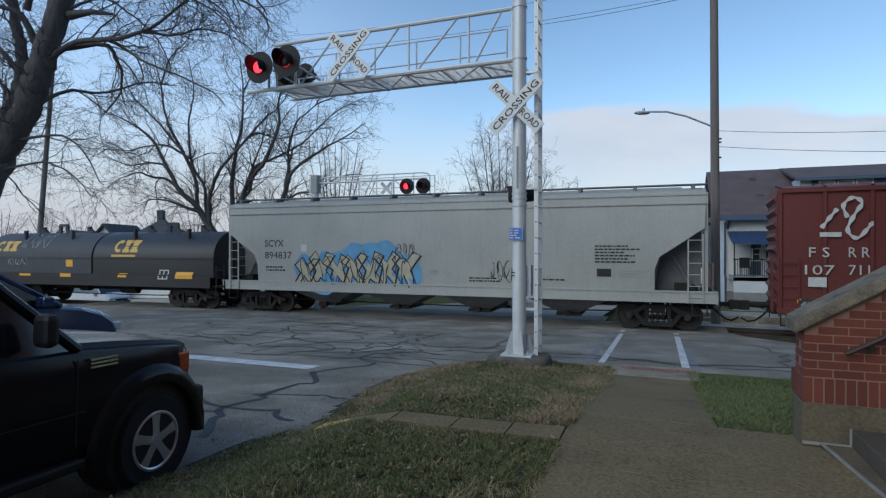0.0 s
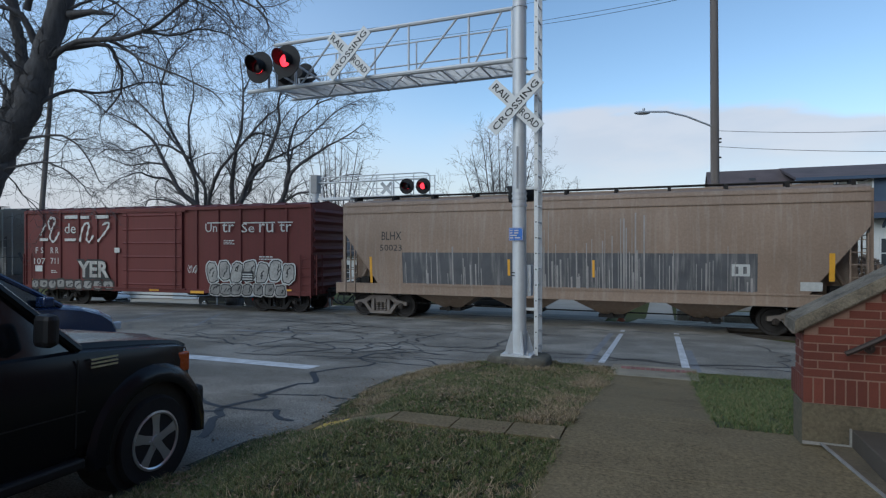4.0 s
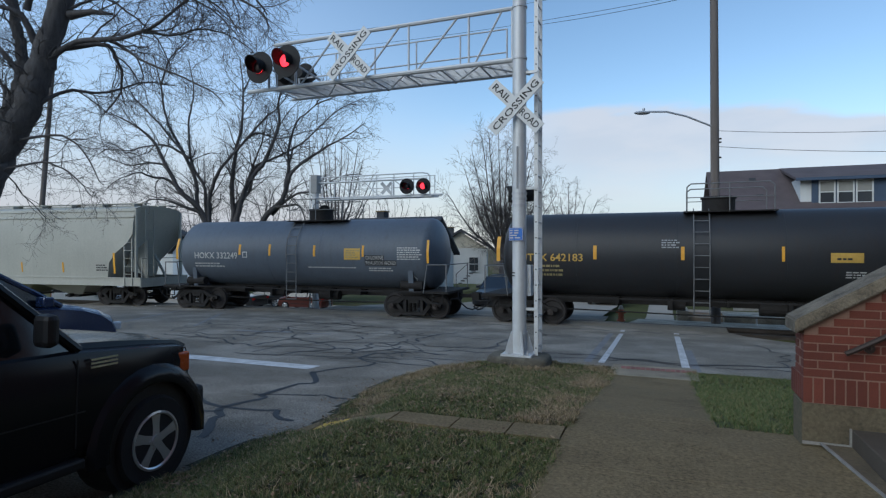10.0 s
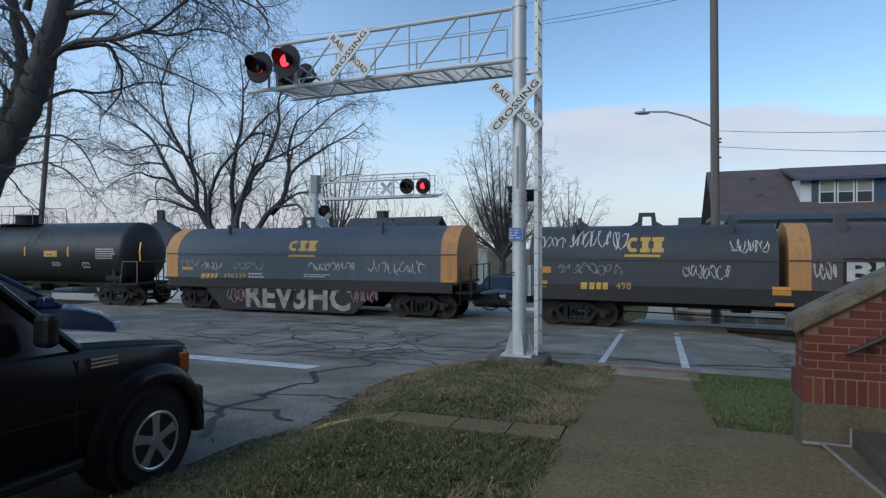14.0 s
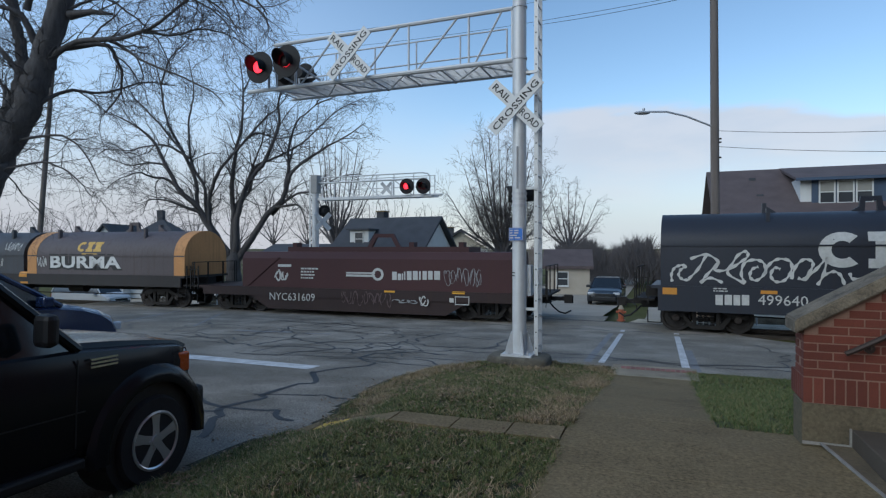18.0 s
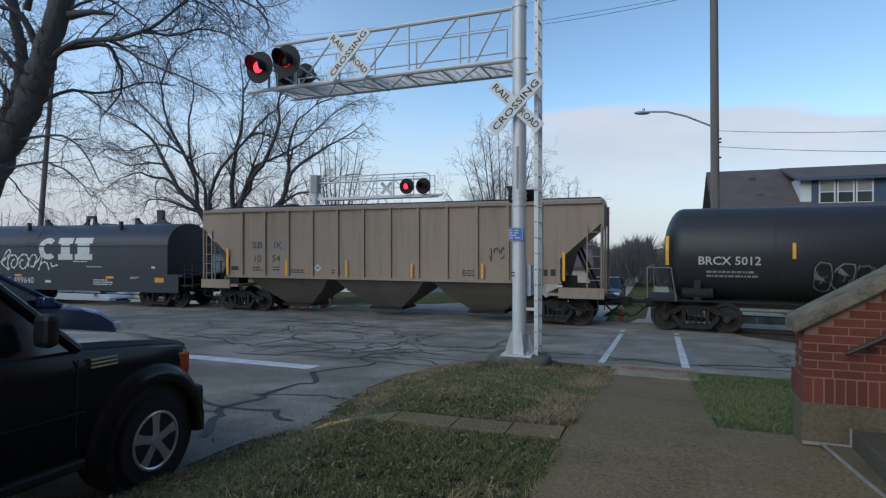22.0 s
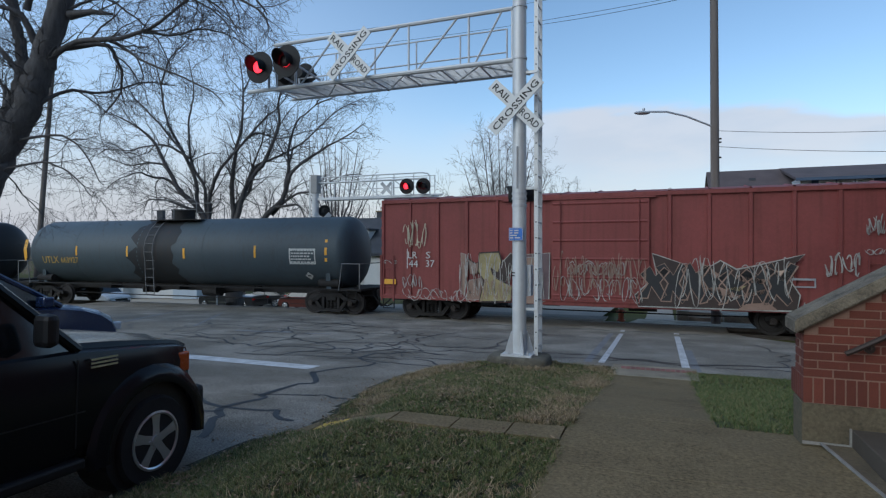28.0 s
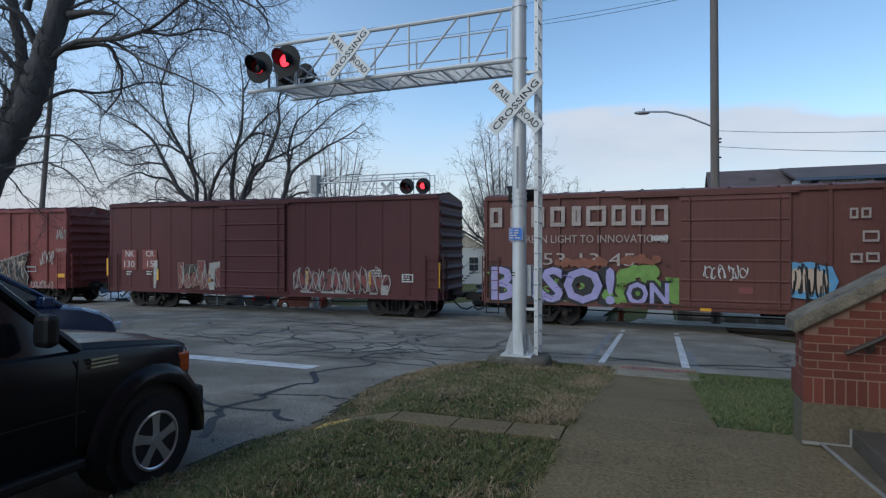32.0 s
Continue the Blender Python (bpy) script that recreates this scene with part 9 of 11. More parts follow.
def bush(label, base, rx, rz, n, seed, material):
    rnd = np.random.RandomState(seed)
    verts, faces = [], []
    for _ in range(n):
        v = rnd.normal(size=3)
        v /= np.linalg.norm(v)
        rr = rnd.uniform(0.55, 1.05) ** 0.6
        c = Vector((v[0] * rx * rr, v[1] * rx * rr, rz + v[2] * rz * rr))
        a = Vector(rnd.normal(size=3)).normalized()
        b2 = a.orthogonal().normalized()
        s = rnd.uniform(0.05, 0.1)
        k = len(verts)
        verts += [tuple(c - a * s), tuple(c + b2 * s * 0.5), tuple(c + a * s), tuple(c - b2 * s * 0.5)]
        faces.append((k, k + 1, k + 2, k + 3))
    ob = thing("shrub", label, "shrub", Matrix.Translation(base))
    part("crown", poly_mesh("crown", verts, faces, material), material, ob)
    part("stem", cyl(bm_new(), (0, 0, -0.1), (0, 0, rz), 0.05, 0.02, 8), bark, ob)


shrub_brown = island_mat("shrub_brown", [(0.10, 0.07, 0.05), (0.16, 0.11, 0.08), (0.08, 0.06, 0.045), (0.2, 0.14, 0.1)])
bush("brown leafless hedge shrub beside the porch", tuple(at(0.685, 27.5, 0.11)), 0.9, 1.4, 5000, 3, shrub_brown)
bush("brown leafless hedge shrub beside the porch", tuple(at(0.745, 27.0, 0.11)), 0.9, 1.3, 5000, 4, shrub_brown)
bush("distant brown bushes at the end of the street", tuple(at(0.405, 70.0, 0.045)), 2.2, 2.2, 3000, 5, shrub_brown)

# ---- markings and graffiti on the cars ----
spray_blue = mat("spray_blue", (0.12, 0.30, 0.50), 0.6, scale=4, spread=0.25, bump=0.0)
spray_cream = mat("spray_cream", (0.42, 0.38, 0.28), 0.6, scale=4, spread=0.2, bump=0.0)
spray_cream_dull = mat("spray_cream_dull", (0.26, 0.17, 0.13), 0.6, scale=4, spread=0.25, bump=0.0)
spray_grey = mat("spray_grey", (0.30, 0.31, 0.32), 0.6, scale=4, spread=0.25, bump=0.0)
spray_pale = mat("spray_pale", (0.52, 0.52, 0.5), 0.6, scale=4, spread=0.15, bump=0.0)
spray_ash = mat("spray_ash", (0.215, 0.205, 0.19), 0.6, scale=3, fine=14, spread=0.5, bump=0.0)
spray_silver = mat("spray_silver", (0.33, 0.315, 0.29), 0.6, scale=3, fine=14, spread=0.55, bump=0.0)
spray_white = mat("spray_white", (0.58, 0.58, 0.57), 0.6, scale=4, spread=0.2, bump=0.0)
spray_pink = mat("spray_pink", (0.30, 0.16, 0.18), 0.6, scale=4, spread=0.25, bump=0.0)
spray_green = mat("spray_green", (0.16, 0.28, 0.06), 0.6, scale=4, spread=0.35, bump=0.0)
spray_rust = mat("spray_rust", (0.21, 0.075, 0.042), 0.6, scale=4, spread=0.3, bump=0.0)
spray_lilac = mat("spray_lilac", (0.33, 0.30, 0.52), 0.6, scale=4, spread=0.2, bump=0.0)
spray_violet = mat("spray_violet", (0.17, 0.14, 0.34), 0.6, scale=4, spread=0.2, bump=0.0)
spray_peach = mat("spray_peach", (0.48, 0.36, 0.27), 0.6, scale=4, spread=0.2, bump=0.0)
spray_ochre = mat("spray_ochre", (0.30, 0.25, 0.12), 0.65, scale=3, spread=0.4, bump=0.0)
spray_soot = mat("spray_soot", (0.04, 0.026, 0.022), 0.65, scale=3, spread=0.4, bump=0.0)
spray_moss = mat("spray_moss", (0.05, 0.045, 0.03), 0.65, scale=3, spread=0.4, bump=0.0)
spray_dirty = mat("spray_dirty", (0.31, 0.30, 0.265), 0.7, scale=2.5, fine=14, spread=0.7, bump=0.0)
spray_dust = mat("spray_dust", (0.12, 0.08, 0.085), 0.7, scale=3, spread=0.3, bump=0.0)
dust_pale = mat("dust_pale", (0.31, 0.29, 0.275), 0.8, scale=3, spread=0.3, bump=0.0)
panel_slate = mat("panel_slate", (0.085, 0.086, 0.092), 0.7, scale=2, spread=0.3, bump=0.0, streak=0.8, streak_color=(0.27, 0.25, 0.24))
panel_tan = mat("panel_tan", (0.24, 0.21, 0.19), 0.7, scale=2, spread=0.15, bump=0.0)
panel_red = mat("panel_red", (0.19, 0.055, 0.05), 0.7, scale=2, spread=0.25, bump=0.0)
southern_white = mat("faded_white", (0.36, 0.30, 0.27), 0.7, scale=5, fine=25, spread=0.3, bump=0.0)
hood_orange_tape = mat("orange_tape", (0.55, 0.24, 0.03), 0.5, scale=6, spread=0.15, bump=0.0)


def on_hood(surf, deck):
    return lambda x, z: surf(x, z) if z > deck else -1.505


def emblem(x, z, w, h, surf, material, parent):
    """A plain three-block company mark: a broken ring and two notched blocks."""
    xz, faces = [], []
    n = 16
    cx, cz, rx, rz = x + 0.18 * w, z + h / 2, 0.18 * w, h / 2
    for k in range(n + 1):
        a = radians(50 + 260 * k / n)
        c, s = math.cos(a), math.sin(a)
        xz += [(cx + rx * c, cz + rz * s), (cx + rx * 0.45 * c, cz + rz * 0.5 * s)]
        if k:
            m = 2 * k
            faces.append((m - 2, m - 1, m + 1, m))
    mark = flat_decal("emblem", xz, faces, surf, material, parent, lift=0.01)
    for a, b in ((0.37, 0.64), (0.68, 1.0)):
        c, d = a + 0.05, b - 0.05
        block = [(a, 0), (b, 0), (b, 0.26), (d, 0.26), (d, 0.74), (b, 0.74), (b, 1), (a, 1), (a, 0.74), (c, 0.74), (c, 0.26), (a, 0.26)]
        xz = [(x + p * w, z + q * h) for p, q in block]
        flat_decal("emblem", xz, [(0, 1, 2, 3, 10, 11), (10, 3, 4, 9), (9, 4, 5, 6, 7, 8)], surf, material, parent, lift=0.01)
    return mark


def ring_mark(x, z, w, h, surf, material, parent):
    n, xz, faces = 20, [], []
    for k in range(n):
        a = 2 * math.pi * k / n
        for q in (1.0, 0.6):
            xz.append((x + w / 2 + q * w / 2 * math.cos(a), z + h / 2 + q * h / 2 * math.sin(a)))
        faces.append((2 * k, 2 * k + 1, (2 * k + 3) % (2 * n), (2 * k + 2) % (2 * n)))
    return flat_decal("emblem", xz, faces, surf, material, parent)


def placard(x, z, w, h, surf, parent):
    p = [(x + w / 2, z), (x + w, z + h / 2), (x + w / 2, z + h), (x, z + h / 2)]
    flat_decal("placard", p, [(0, 1, 2, 3)], surf, mark_white, parent, "white diamond hazard placard", 0.012)
    bars([(x + w * 0.3, z + h * 0.42, w * 0.4, h * 0.16)], surf, mark_black, parent, "placard_print", 0.016)


def spray_cloud(x, z, w, h, surf, material, parent, seed, lift=0.009):
    """Ragged sprayed background made of overlapping round puffs."""
    rnd, xz, faces = random.Random(seed), [], []
    n = max(5, int(w / (0.45 * h)))
    for i in range(n):
        r = h * rnd.uniform(0.28, 0.5)
        cx, cz = x + min(max((i + rnd.random()) * w / n, r * 0.6), w - r * 0.6), z + rnd.uniform(0.35, 0.65) * h
        m = len(xz)
        for k in range(14):
            a = 2 * math.pi * k / 14
            q = r * rnd.uniform(0.8, 1.05)
            xz.append((cx + q * math.cos(a), cz + q * math.sin(a) + 0.0))
        faces.append(tuple(range(m, m + 14)))
    verts = []
    for k, (a, c) in enumerate(xz):
        verts.append((a, surf(a, c) - lift - 0.0004 * (k // 14), c))
    return part("graffiti_cloud", poly_mesh("graffiti_cloud", verts, faces, material), material, parent)


car, surf, h = BUILT["coil0"]
surf = on_hood(surf, 1.5)
emblem(1.20, 2.47, 1.34, 0.56, surf, mark_yellow, car)
bars([(1.10, 2.27, 1.35, 0.10)], surf, mark_yellow, car, "marking")
emblem(-6.09, 2.51, 1.36, 0.49, surf, mark_yellow, car)
scrawl(-4.49, 2.65, 1.57, 0.68, 4, 0.03, surf, spray_grey, car, 3, lift=0.012, curl=1)
scrawl(-5.20, 1.83, 1.24, 0.41, 3, 0.03, surf, spray_grey, car, 4, lift=0.012, curl=1)
reflectors(car, [-1.55], 1.80, 0.32, surf, 0.40, reflect_yellow)
reflectors(car, [-1.79], 1.33, 0.16, surf, 0.64, reflect_yellow)
reflectors(car, [1.59], 1.35, 0.18, surf, 0.48, reflect_yellow)
reflectors(car, [4.71], 1.33, 0.29, surf, 0.90, reflect_yellow)
reflectors(car, [-4.31], 1.35, 0.11, surf, 0.70, reflect_yellow)
bars([(3.79, 1.66, 0.52, 0.05), (3.79, 1.29, 0.52, 0.05), (3.79, 1.28, 0.06, 0.42), (4.25, 1.29, 0.06, 0.42), (4.01, 1.28, 0.06, 0.42)], surf, mark_white, car, "marking")

car, surf, h = BUILT["grey"]
lettering("SCYX", -7.28, 2.72, 0.92, 0.28, surf, mark_black, car, 0.012)
lettering("894837", -7.28, 2.24, 1.29, 0.28, surf, mark_black, car)
small_print(-7.25, 1.71, 0.95, 0.25, 2, surf, mark_black, car, 1)
bars([(-5.54, 2.54, 0.26, 0.27)], surf, spray_pale, car, "marking")
spray_cloud(-6.10, 0.91, 5.78, 1.74, surf, spray_blue, car, 1, 0.009)
spray_cloud(-4.46, 1.35, 3.05, 1.48, surf, spray_blue, car, 2, 0.009)
wildstyle(-5.70, 1.04, 5.05, 1.55, 7, surf, spray_cream, mark_black, car, 15, line=0.09)
scrawl(-5.60, 1.15, 4.85, 1.3, 9, 0.05, surf, mark_black, car, 5, lift=0.022, curl=0.8)
scrawl(-1.41, 2.34, 0.81, 0.53, 3, 0.03, surf, mark_black, car, 6, lift=0.012, curl=1)
scrawl(2.22, 1.47, 0.82, 0.79, 3, 0.035, surf, mark_black, car, 7, lift=0.012, curl=1)
small_print(5.84, 2.17, 1.29, 0.62, 6, surf, mark_black, car, 3)
bars([(5.90, 1.74, 0.45, 0.26)], surf, mark_black, car, "marking")
small_print(6.61, 1.69, 1.12, 0.29, 3, surf, spray_grey, car, 4)
bars([(-0.15, 1.71, 0.45, 0.17)], surf, spray_grey, car, "marking")
small_print(1.48, 1.46, 1.25, 0.20, 2, surf, mark_black, car, 8)
small_print(4.12, 1.55, 0.76, 0.11, 1, surf, mark_black, car, 9)
reflectors(car, [7.89], 1.06, 0.12, surf, 0.98, reflect_yellow)
reflectors(car, [5.26], 1.09, 0.11, surf, 0.40, reflect_yellow)
reflectors(car, [-0.38], 1.08, 0.12, surf, 0.67, reflect_yellow)
reflectors(car, [-9.04], 1.12, 0.12, surf, 0.99, reflect_yellow)
reflectors(car, [-5.23], 1.08, 0.11, surf, 0.39, reflect_yellow)

car, surf, h = BUILT["red"]
for stroke in (((-6.72, 3.25), (-6.53, 3.54), (-6.34, 3.80)), ((-6.10, 3.54), (-6.20, 3.89), (-5.98, 4.10), (-5.77, 3.95), (-5.95, 3.60), (-6.10, 3.19), (-5.88, 2.96), (-5.62, 3.25), (-5.52, 3.42)), ((-4.26, 2.96), (-4.11, 3.54), (-3.92, 3.80), (-3.71, 3.75), (-3.78, 3.42), (-3.85, 3.07), (-3.68, 2.96), (-3.45, 3.25)), ((-3.20, 2.96), (-2.84, 3.31), (-2.55, 3.66), (-2.62, 3.83), (-2.91, 3.71))):
    brush(stroke, 0.13, surf, mark_white, car)
lettering("de", -5.20, 3.35, 0.68, 0.46, surf, mark_white, car)
bars([(-5.20, 4.03, 0.79, 0.15), (-4.23, 4.01, 0.52, 0.14), (-3.32, 4.01, 0.74, 0.16), (-6.76, 3.00, 0.52, 0.13), (-5.20, 2.99, 0.68, 0.12)], surf, mark_white, car, "marking")
lettering("F S", -7.02, 2.42, 0.50, 0.28, surf, mark_white, car)
lettering("R R", -6.07, 2.42, 0.49, 0.28, surf, mark_white, car)
lettering("107", -7.12, 1.91, 0.72, 0.28, surf, mark_white, car)
lettering("711", -6.07, 1.92, 0.49, 0.28, surf, mark_white, car)
bars([(-7.04, 1.56, 0.45, 0.28)], surf, mark_white, car, "marking")
small_print(-6.05, 1.49, 0.33, 0.15, 2, surf, mark_white, car, 2)
fat_graffiti("YER", -4.45, 1.27, 1.95, 0.86, surf, spray_silver, mark_black, car)
bubble_row(-7.3, 0.76, 3.2, 0.46, 6, surf, spray_ash, mark_black, spray_soot, car, 31)
bubble_row(-4.1, 0.78, 1.8, 0.46, 3, surf, spray_ash, mark_black, spray_soot, car, 32)
bubble_row(2.95, 0.66, 3.7, 0.55, 7, surf, spray_ash, mark_black, spray_silver, car, 8)
bubble_row(2.75, 1.2, 4.3, 0.95, 7, surf, spray_silver, mark_black, spray_pale, car, 7)
lettering("Un", 2.71, 3.35, 0.59, 0.36, surf, mark_white, car)
lettering("tr", 3.55, 3.33, 0.60, 0.39, surf, mark_white, car)
lettering("Se", 4.52, 3.32, 0.62, 0.38, surf, mark_white, car)
lettering("ru", 5.37, 3.31, 0.67, 0.37, surf, mark_white, car)
lettering("tr", 6.33, 3.33, 0.56, 0.36, surf, mark_white, car)
bars([(2.80, 3.71, 1.40, 0.05), (4.60, 3.69, 1.52, 0.05), (6.26, 3.69, 0.69, 0.05)], surf, mark_white, car, "marking")
small_print(3.63, 2.81, 0.57, 0.21, 3, surf, mark_white, car, 3)
bars([(-2.23, 2.46, 0.29, 0.22)], surf, mark_white, car, "marking")
bars([(4.52, 1.30, 0.60, 0.40)], surf, mark_black, car, "marking", 0.03)
bars([(4.58, 1.36, 0.48, 0.05), (4.58, 1.46, 0.48, 0.05), (4.58, 1.56, 0.48, 0.05)], surf, mark_white, car, "marking", 0.034)
scrawl(1.75, 1.56, 0.53, 0.37, 3, 0.03, surf, mark_white, car, 13, lift=0.012, curl=1)
reflectors(car, [-0.28], 0.79, 0.08, surf, 0.53, reflect_yellow)
reflectors(car, [1.93], 0.73, 0.11, surf, 0.69, reflect_yellow)
reflectors(car, [6.11], 0.92, 0.08, surf, 0.78, reflect_yellow)
reflectors(car, [-7.31], 1.07, 0.13, surf, 1.07, reflect_yellow)
small_print(5.37, 2.16, 0.75, 0.20, 2, surf, mark_white, car, 5)

car, surf, h = BUILT["brown"]
bars([(-5.98, 1.37, 11.70, 1.14)], surf, panel_slate, car, "marking", 0.006)
lettering("BLHX", -6.83, 2.98, 0.82, 0.31, surf, mark_black, car)
lettering("50023", -6.90, 2.57, 0.91, 0.23, surf, mark_black, car)
drip = random.Random(9)
bars([(drip.uniform(-6.0, 5.6), 1.34, drip.uniform(0.015, 0.06), drip.uniform(0.3, 1.4)) for _ in range(60)] + [(drip.uniform(-0.9, 2.6), 1.34, drip.uniform(0.015, 0.05), drip.uniform(0.8, 2.7)) for _ in range(26)], surf, dust_pale, car, "dust_streaks", 0.010)
reflectors(car, [-7.36], 1.35, 0.99, surf, 0.10, reflect_yellow)
reflectors(car, [-1.93], 1.72, 0.56, surf, 0.09, reflect_yellow)
reflectors(car, [0.93], 1.71, 0.57, surf, 0.08, reflect_yellow)
reflectors(car, [7.52], 1.72, 0.81, surf, 0.14, reflect_yellow)
bars([(5.03, 2.12, 0.48, 0.07), (5.03, 1.83, 0.48, 0.07), (5.03, 1.83, 0.08, 0.36), (5.44, 1.84, 0.08, 0.35), (5.21, 1.90, 0.13, 0.22)], surf, mark_white, car, "marking")
bars([(6.82, 1.43, 0.55, 0.26)], surf, mark_white, car, "marking")
small_print(8.13, 1.50, 0.58, 0.21, 1, surf, mark_white, car, 2)

car, surf, h = BUILT["pale"]
lettering("FURX", -7.42, 2.48, 0.90, 0.27, surf, mark_black, car, 0.012)
lettering("878355", -7.47, 2.10, 1.16, 0.27, surf, mark_black, car)
small_print(-7.50, 1.65, 1.38, 0.25, 2, surf, mark_black, car, 1)
bars([(-5.86, 2.33, 0.25, 0.22)], surf, spray_grey, car, "marking")
reflectors(car, [-8.05], 1.59, 0.96, surf, 0.13, reflect_yellow)
reflectors(car, [-5.14], 1.57, 0.46, surf, 0.12, reflect_yellow)
reflectors(car, [-2.71], 1.57, 0.44, surf, 0.11, reflect_yellow)
reflectors(car, [0.06], 1.54, 0.46, surf, 0.10, reflect_yellow)
reflectors(car, [2.75], 1.52, 0.47, surf, 0.09, reflect_yellow)
reflectors(car, [5.20], 1.53, 0.47, surf, 0.10, reflect_yellow)
reflectors(car, [8.11], 1.51, 0.93, surf, 0.11, reflect_yellow)
small_print(-0.66, 1.18, 1.25, 0.16, 2, surf, mark_black, car, 2)
small_print(7.15, 1.60, 0.65, 0.34, 3, surf, mark_black, car, 3)
small_print(4.49, 1.07, 0.52, 0.22, 3, surf, mark_black, car, 4)
bars([(-5.66, 1.19, 0.25, 0.11), (6.96, 1.14, 0.31, 0.07)], surf, mark_black, car, "marking")

car, surf, h = BUILT["chlor"]
lettering("HOKX 332249", -4.92, 2.22, 2.23, 0.27, surf, mark_white, car, 0.012)
small_print(-4.95, 1.84, 1.77, 0.23, 2, surf, mark_white, car, 1)
bars([(-2.44, 2.48, 0.24, 0.04), (-2.44, 2.27, 0.24, 0.04), (-2.44, 2.27, 0.04, 0.24), (-2.24, 2.27, 0.04, 0.24)], surf, mark_white, car, "marking")
reflectors(car, [-5.94], 2.18, 0.90, surf, 0.12, reflect_yellow)
reflectors(car, [-2.63], 2.39, 0.43, surf, 0.11, reflect_yellow)
reflectors(car, [-1.15], 2.36, 0.46, surf, 0.10, reflect_yellow)
reflectors(car, [0.95], 2.34, 0.44, surf, 0.10, reflect_yellow)
reflectors(car, [3.11], 2.33, 0.44, surf, 0.09, reflect_yellow)
reflectors(car, [5.78], 2.11, 0.86, surf, 0.09, reflect_yellow)
bars([(2.34, 2.22, 0.70, 0.44)], surf, mark_yellow, car, "marking")
small_print(2.42, 2.27, 0.5, 0.34, 4, surf, spray_ochre, car, 6)
bars([(3.23, 2.21, 0.82, 0.18), (3.23, 2.00, 1.32, 0.20)], surf, mark_black, car, "marking", 0.006)
lettering("CHLORINE", 3.27, 2.23, 0.75, 0.14, surf, mark_white, car)
lettering("INHALATION HAZARD", 3.27, 2.03, 1.26, 0.14, surf, mark_white, car)
small_print(4.59, 2.21, 1.06, 0.51, 6, surf, mark_white, car, 7)
small_print(0.68, 1.86, 2.66, 0.09, 1, surf, mark_white, car, 8)
small_print(3.37, 1.76, 1.15, 0.18, 2, surf, mark_white, car, 9)
placard(4.92, 1.28, 0.39, 0.42, surf, car)

car, surf, h = BUILT["black"]
lettering("UTLX 642183", -6.52, 2.23, 2.13, 0.26, surf, mark_yellow, car, 0.012)
small_print(-6.47, 1.69, 1.69, 0.45, 3, surf, spray_ochre, car, 1)
reflectors(car, [-7.39], 2.22, 0.86, surf, 0.13, reflect_yellow)
reflectors(car, [-4.05], 2.30, 0.46, surf, 0.11, reflect_yellow)
reflectors(car, [-1.37], 2.30, 0.42, surf, 0.10, reflect_yellow)
reflectors(car, [1.36], 2.28, 0.44, surf, 0.08, reflect_yellow)
reflectors(car, [3.95], 2.27, 0.45, surf, 0.08, reflect_yellow)
bars([(2.57, 2.26, 0.78, 0.28)], surf, mark_yellow, car, "marking")
small_print(2.72, 2.31, 0.49, 0.11, 1, surf, mark_black, car, 3)
small_print(-1.94, 2.66, 0.53, 0.30, 4, surf, spray_grey, car, 4)
small_print(2.95, 1.80, 0.47, 0.22, 3, surf, mark_white, car, 5)
small_print(5.59, 2.15, 1.06, 0.52, 5, surf, mark_white, car, 6)
bars([(4.74, 1.96, 0.39, 0.04), (4.74, 1.75, 0.39, 0.04), (4.74, 1.74, 0.03, 0.25), (5.10, 1.75, 0.03, 0.25), (4.92, 1.75, 0.03, 0.25)], surf, mark_white, car, "marking")
reflectors(car, [8.01], 2.09, 0.84, surf, 0.08, reflect_yellow)

car, surf, h = BUILT["bcoil"]
surf = on_hood(surf, 1.42)
emblem(-0.45, 2.55, 1.28, 0.42, surf, mark_yellow, car)
bars([(-0.45, 2.32, 1.25, 0.08)], surf, mark_yellow, car, "marking")
lettering("496339", -3.66, 1.41, 1.13, 0.20, surf, mark_yellow, car)
bars([(-4.81, 1.37, 0.22, 0.21), (-4.54, 1.38, 0.18, 0.21), (-4.30, 1.38, 0.15, 0.21), (-4.08, 1.39, 0.13, 0.21)], surf, mark_yellow, car, "marking")
small_print(-2.39, 1.41, 0.82, 0.26, 2, surf, mark_white, car, 1)
scrawl(-5.91, 1.86, 0.92, 0.32, 4, 0.03, surf, spray_grey, car, 31, lift=0.012, curl=1)
scrawl(-4.76, 1.75, 0.99, 0.33, 5, 0.03, surf, mark_white, car, 32, lift=0.012, curl=1)
scrawl(-3.13, 1.78, 1.45, 0.32, 5, 0.025, surf, spray_grey, car, 33, lift=0.012, curl=1)
scrawl(0.55, 1.78, 2.05, 0.33, 9, 0.03, surf, mark_white, car, 34, lift=0.012, curl=1)
scrawl(3.12, 1.71, 2.39, 0.47, 9, 0.03, surf, mark_white, car, 35, lift=0.012, curl=0.7)
reflectors(car, [-6.37], 1.44, 0.15, surf, 0.28, hood_orange_tape)
reflectors(car, [-5.84], 1.73, 0.13, surf, 0.57, hood_orange_tape)
reflectors(car, [6.20], 1.42, 0.15, surf, 0.42, hood_orange_tape)
small_print(0.27, 1.50, 1.10, 0.15, 2, surf, mark_white, car, 2)
surf = lambda x, z: -1.445
fat_graffiti("REV3HC", -2.54, 0.15, 4.97, 1.14, surf, spray_dirty, mark_black, car)
scrawl(-3.45, 0.41, 1.36, 0.68, 5, 0.05, surf, spray_pink, car, 36, lift=0.012, curl=1)
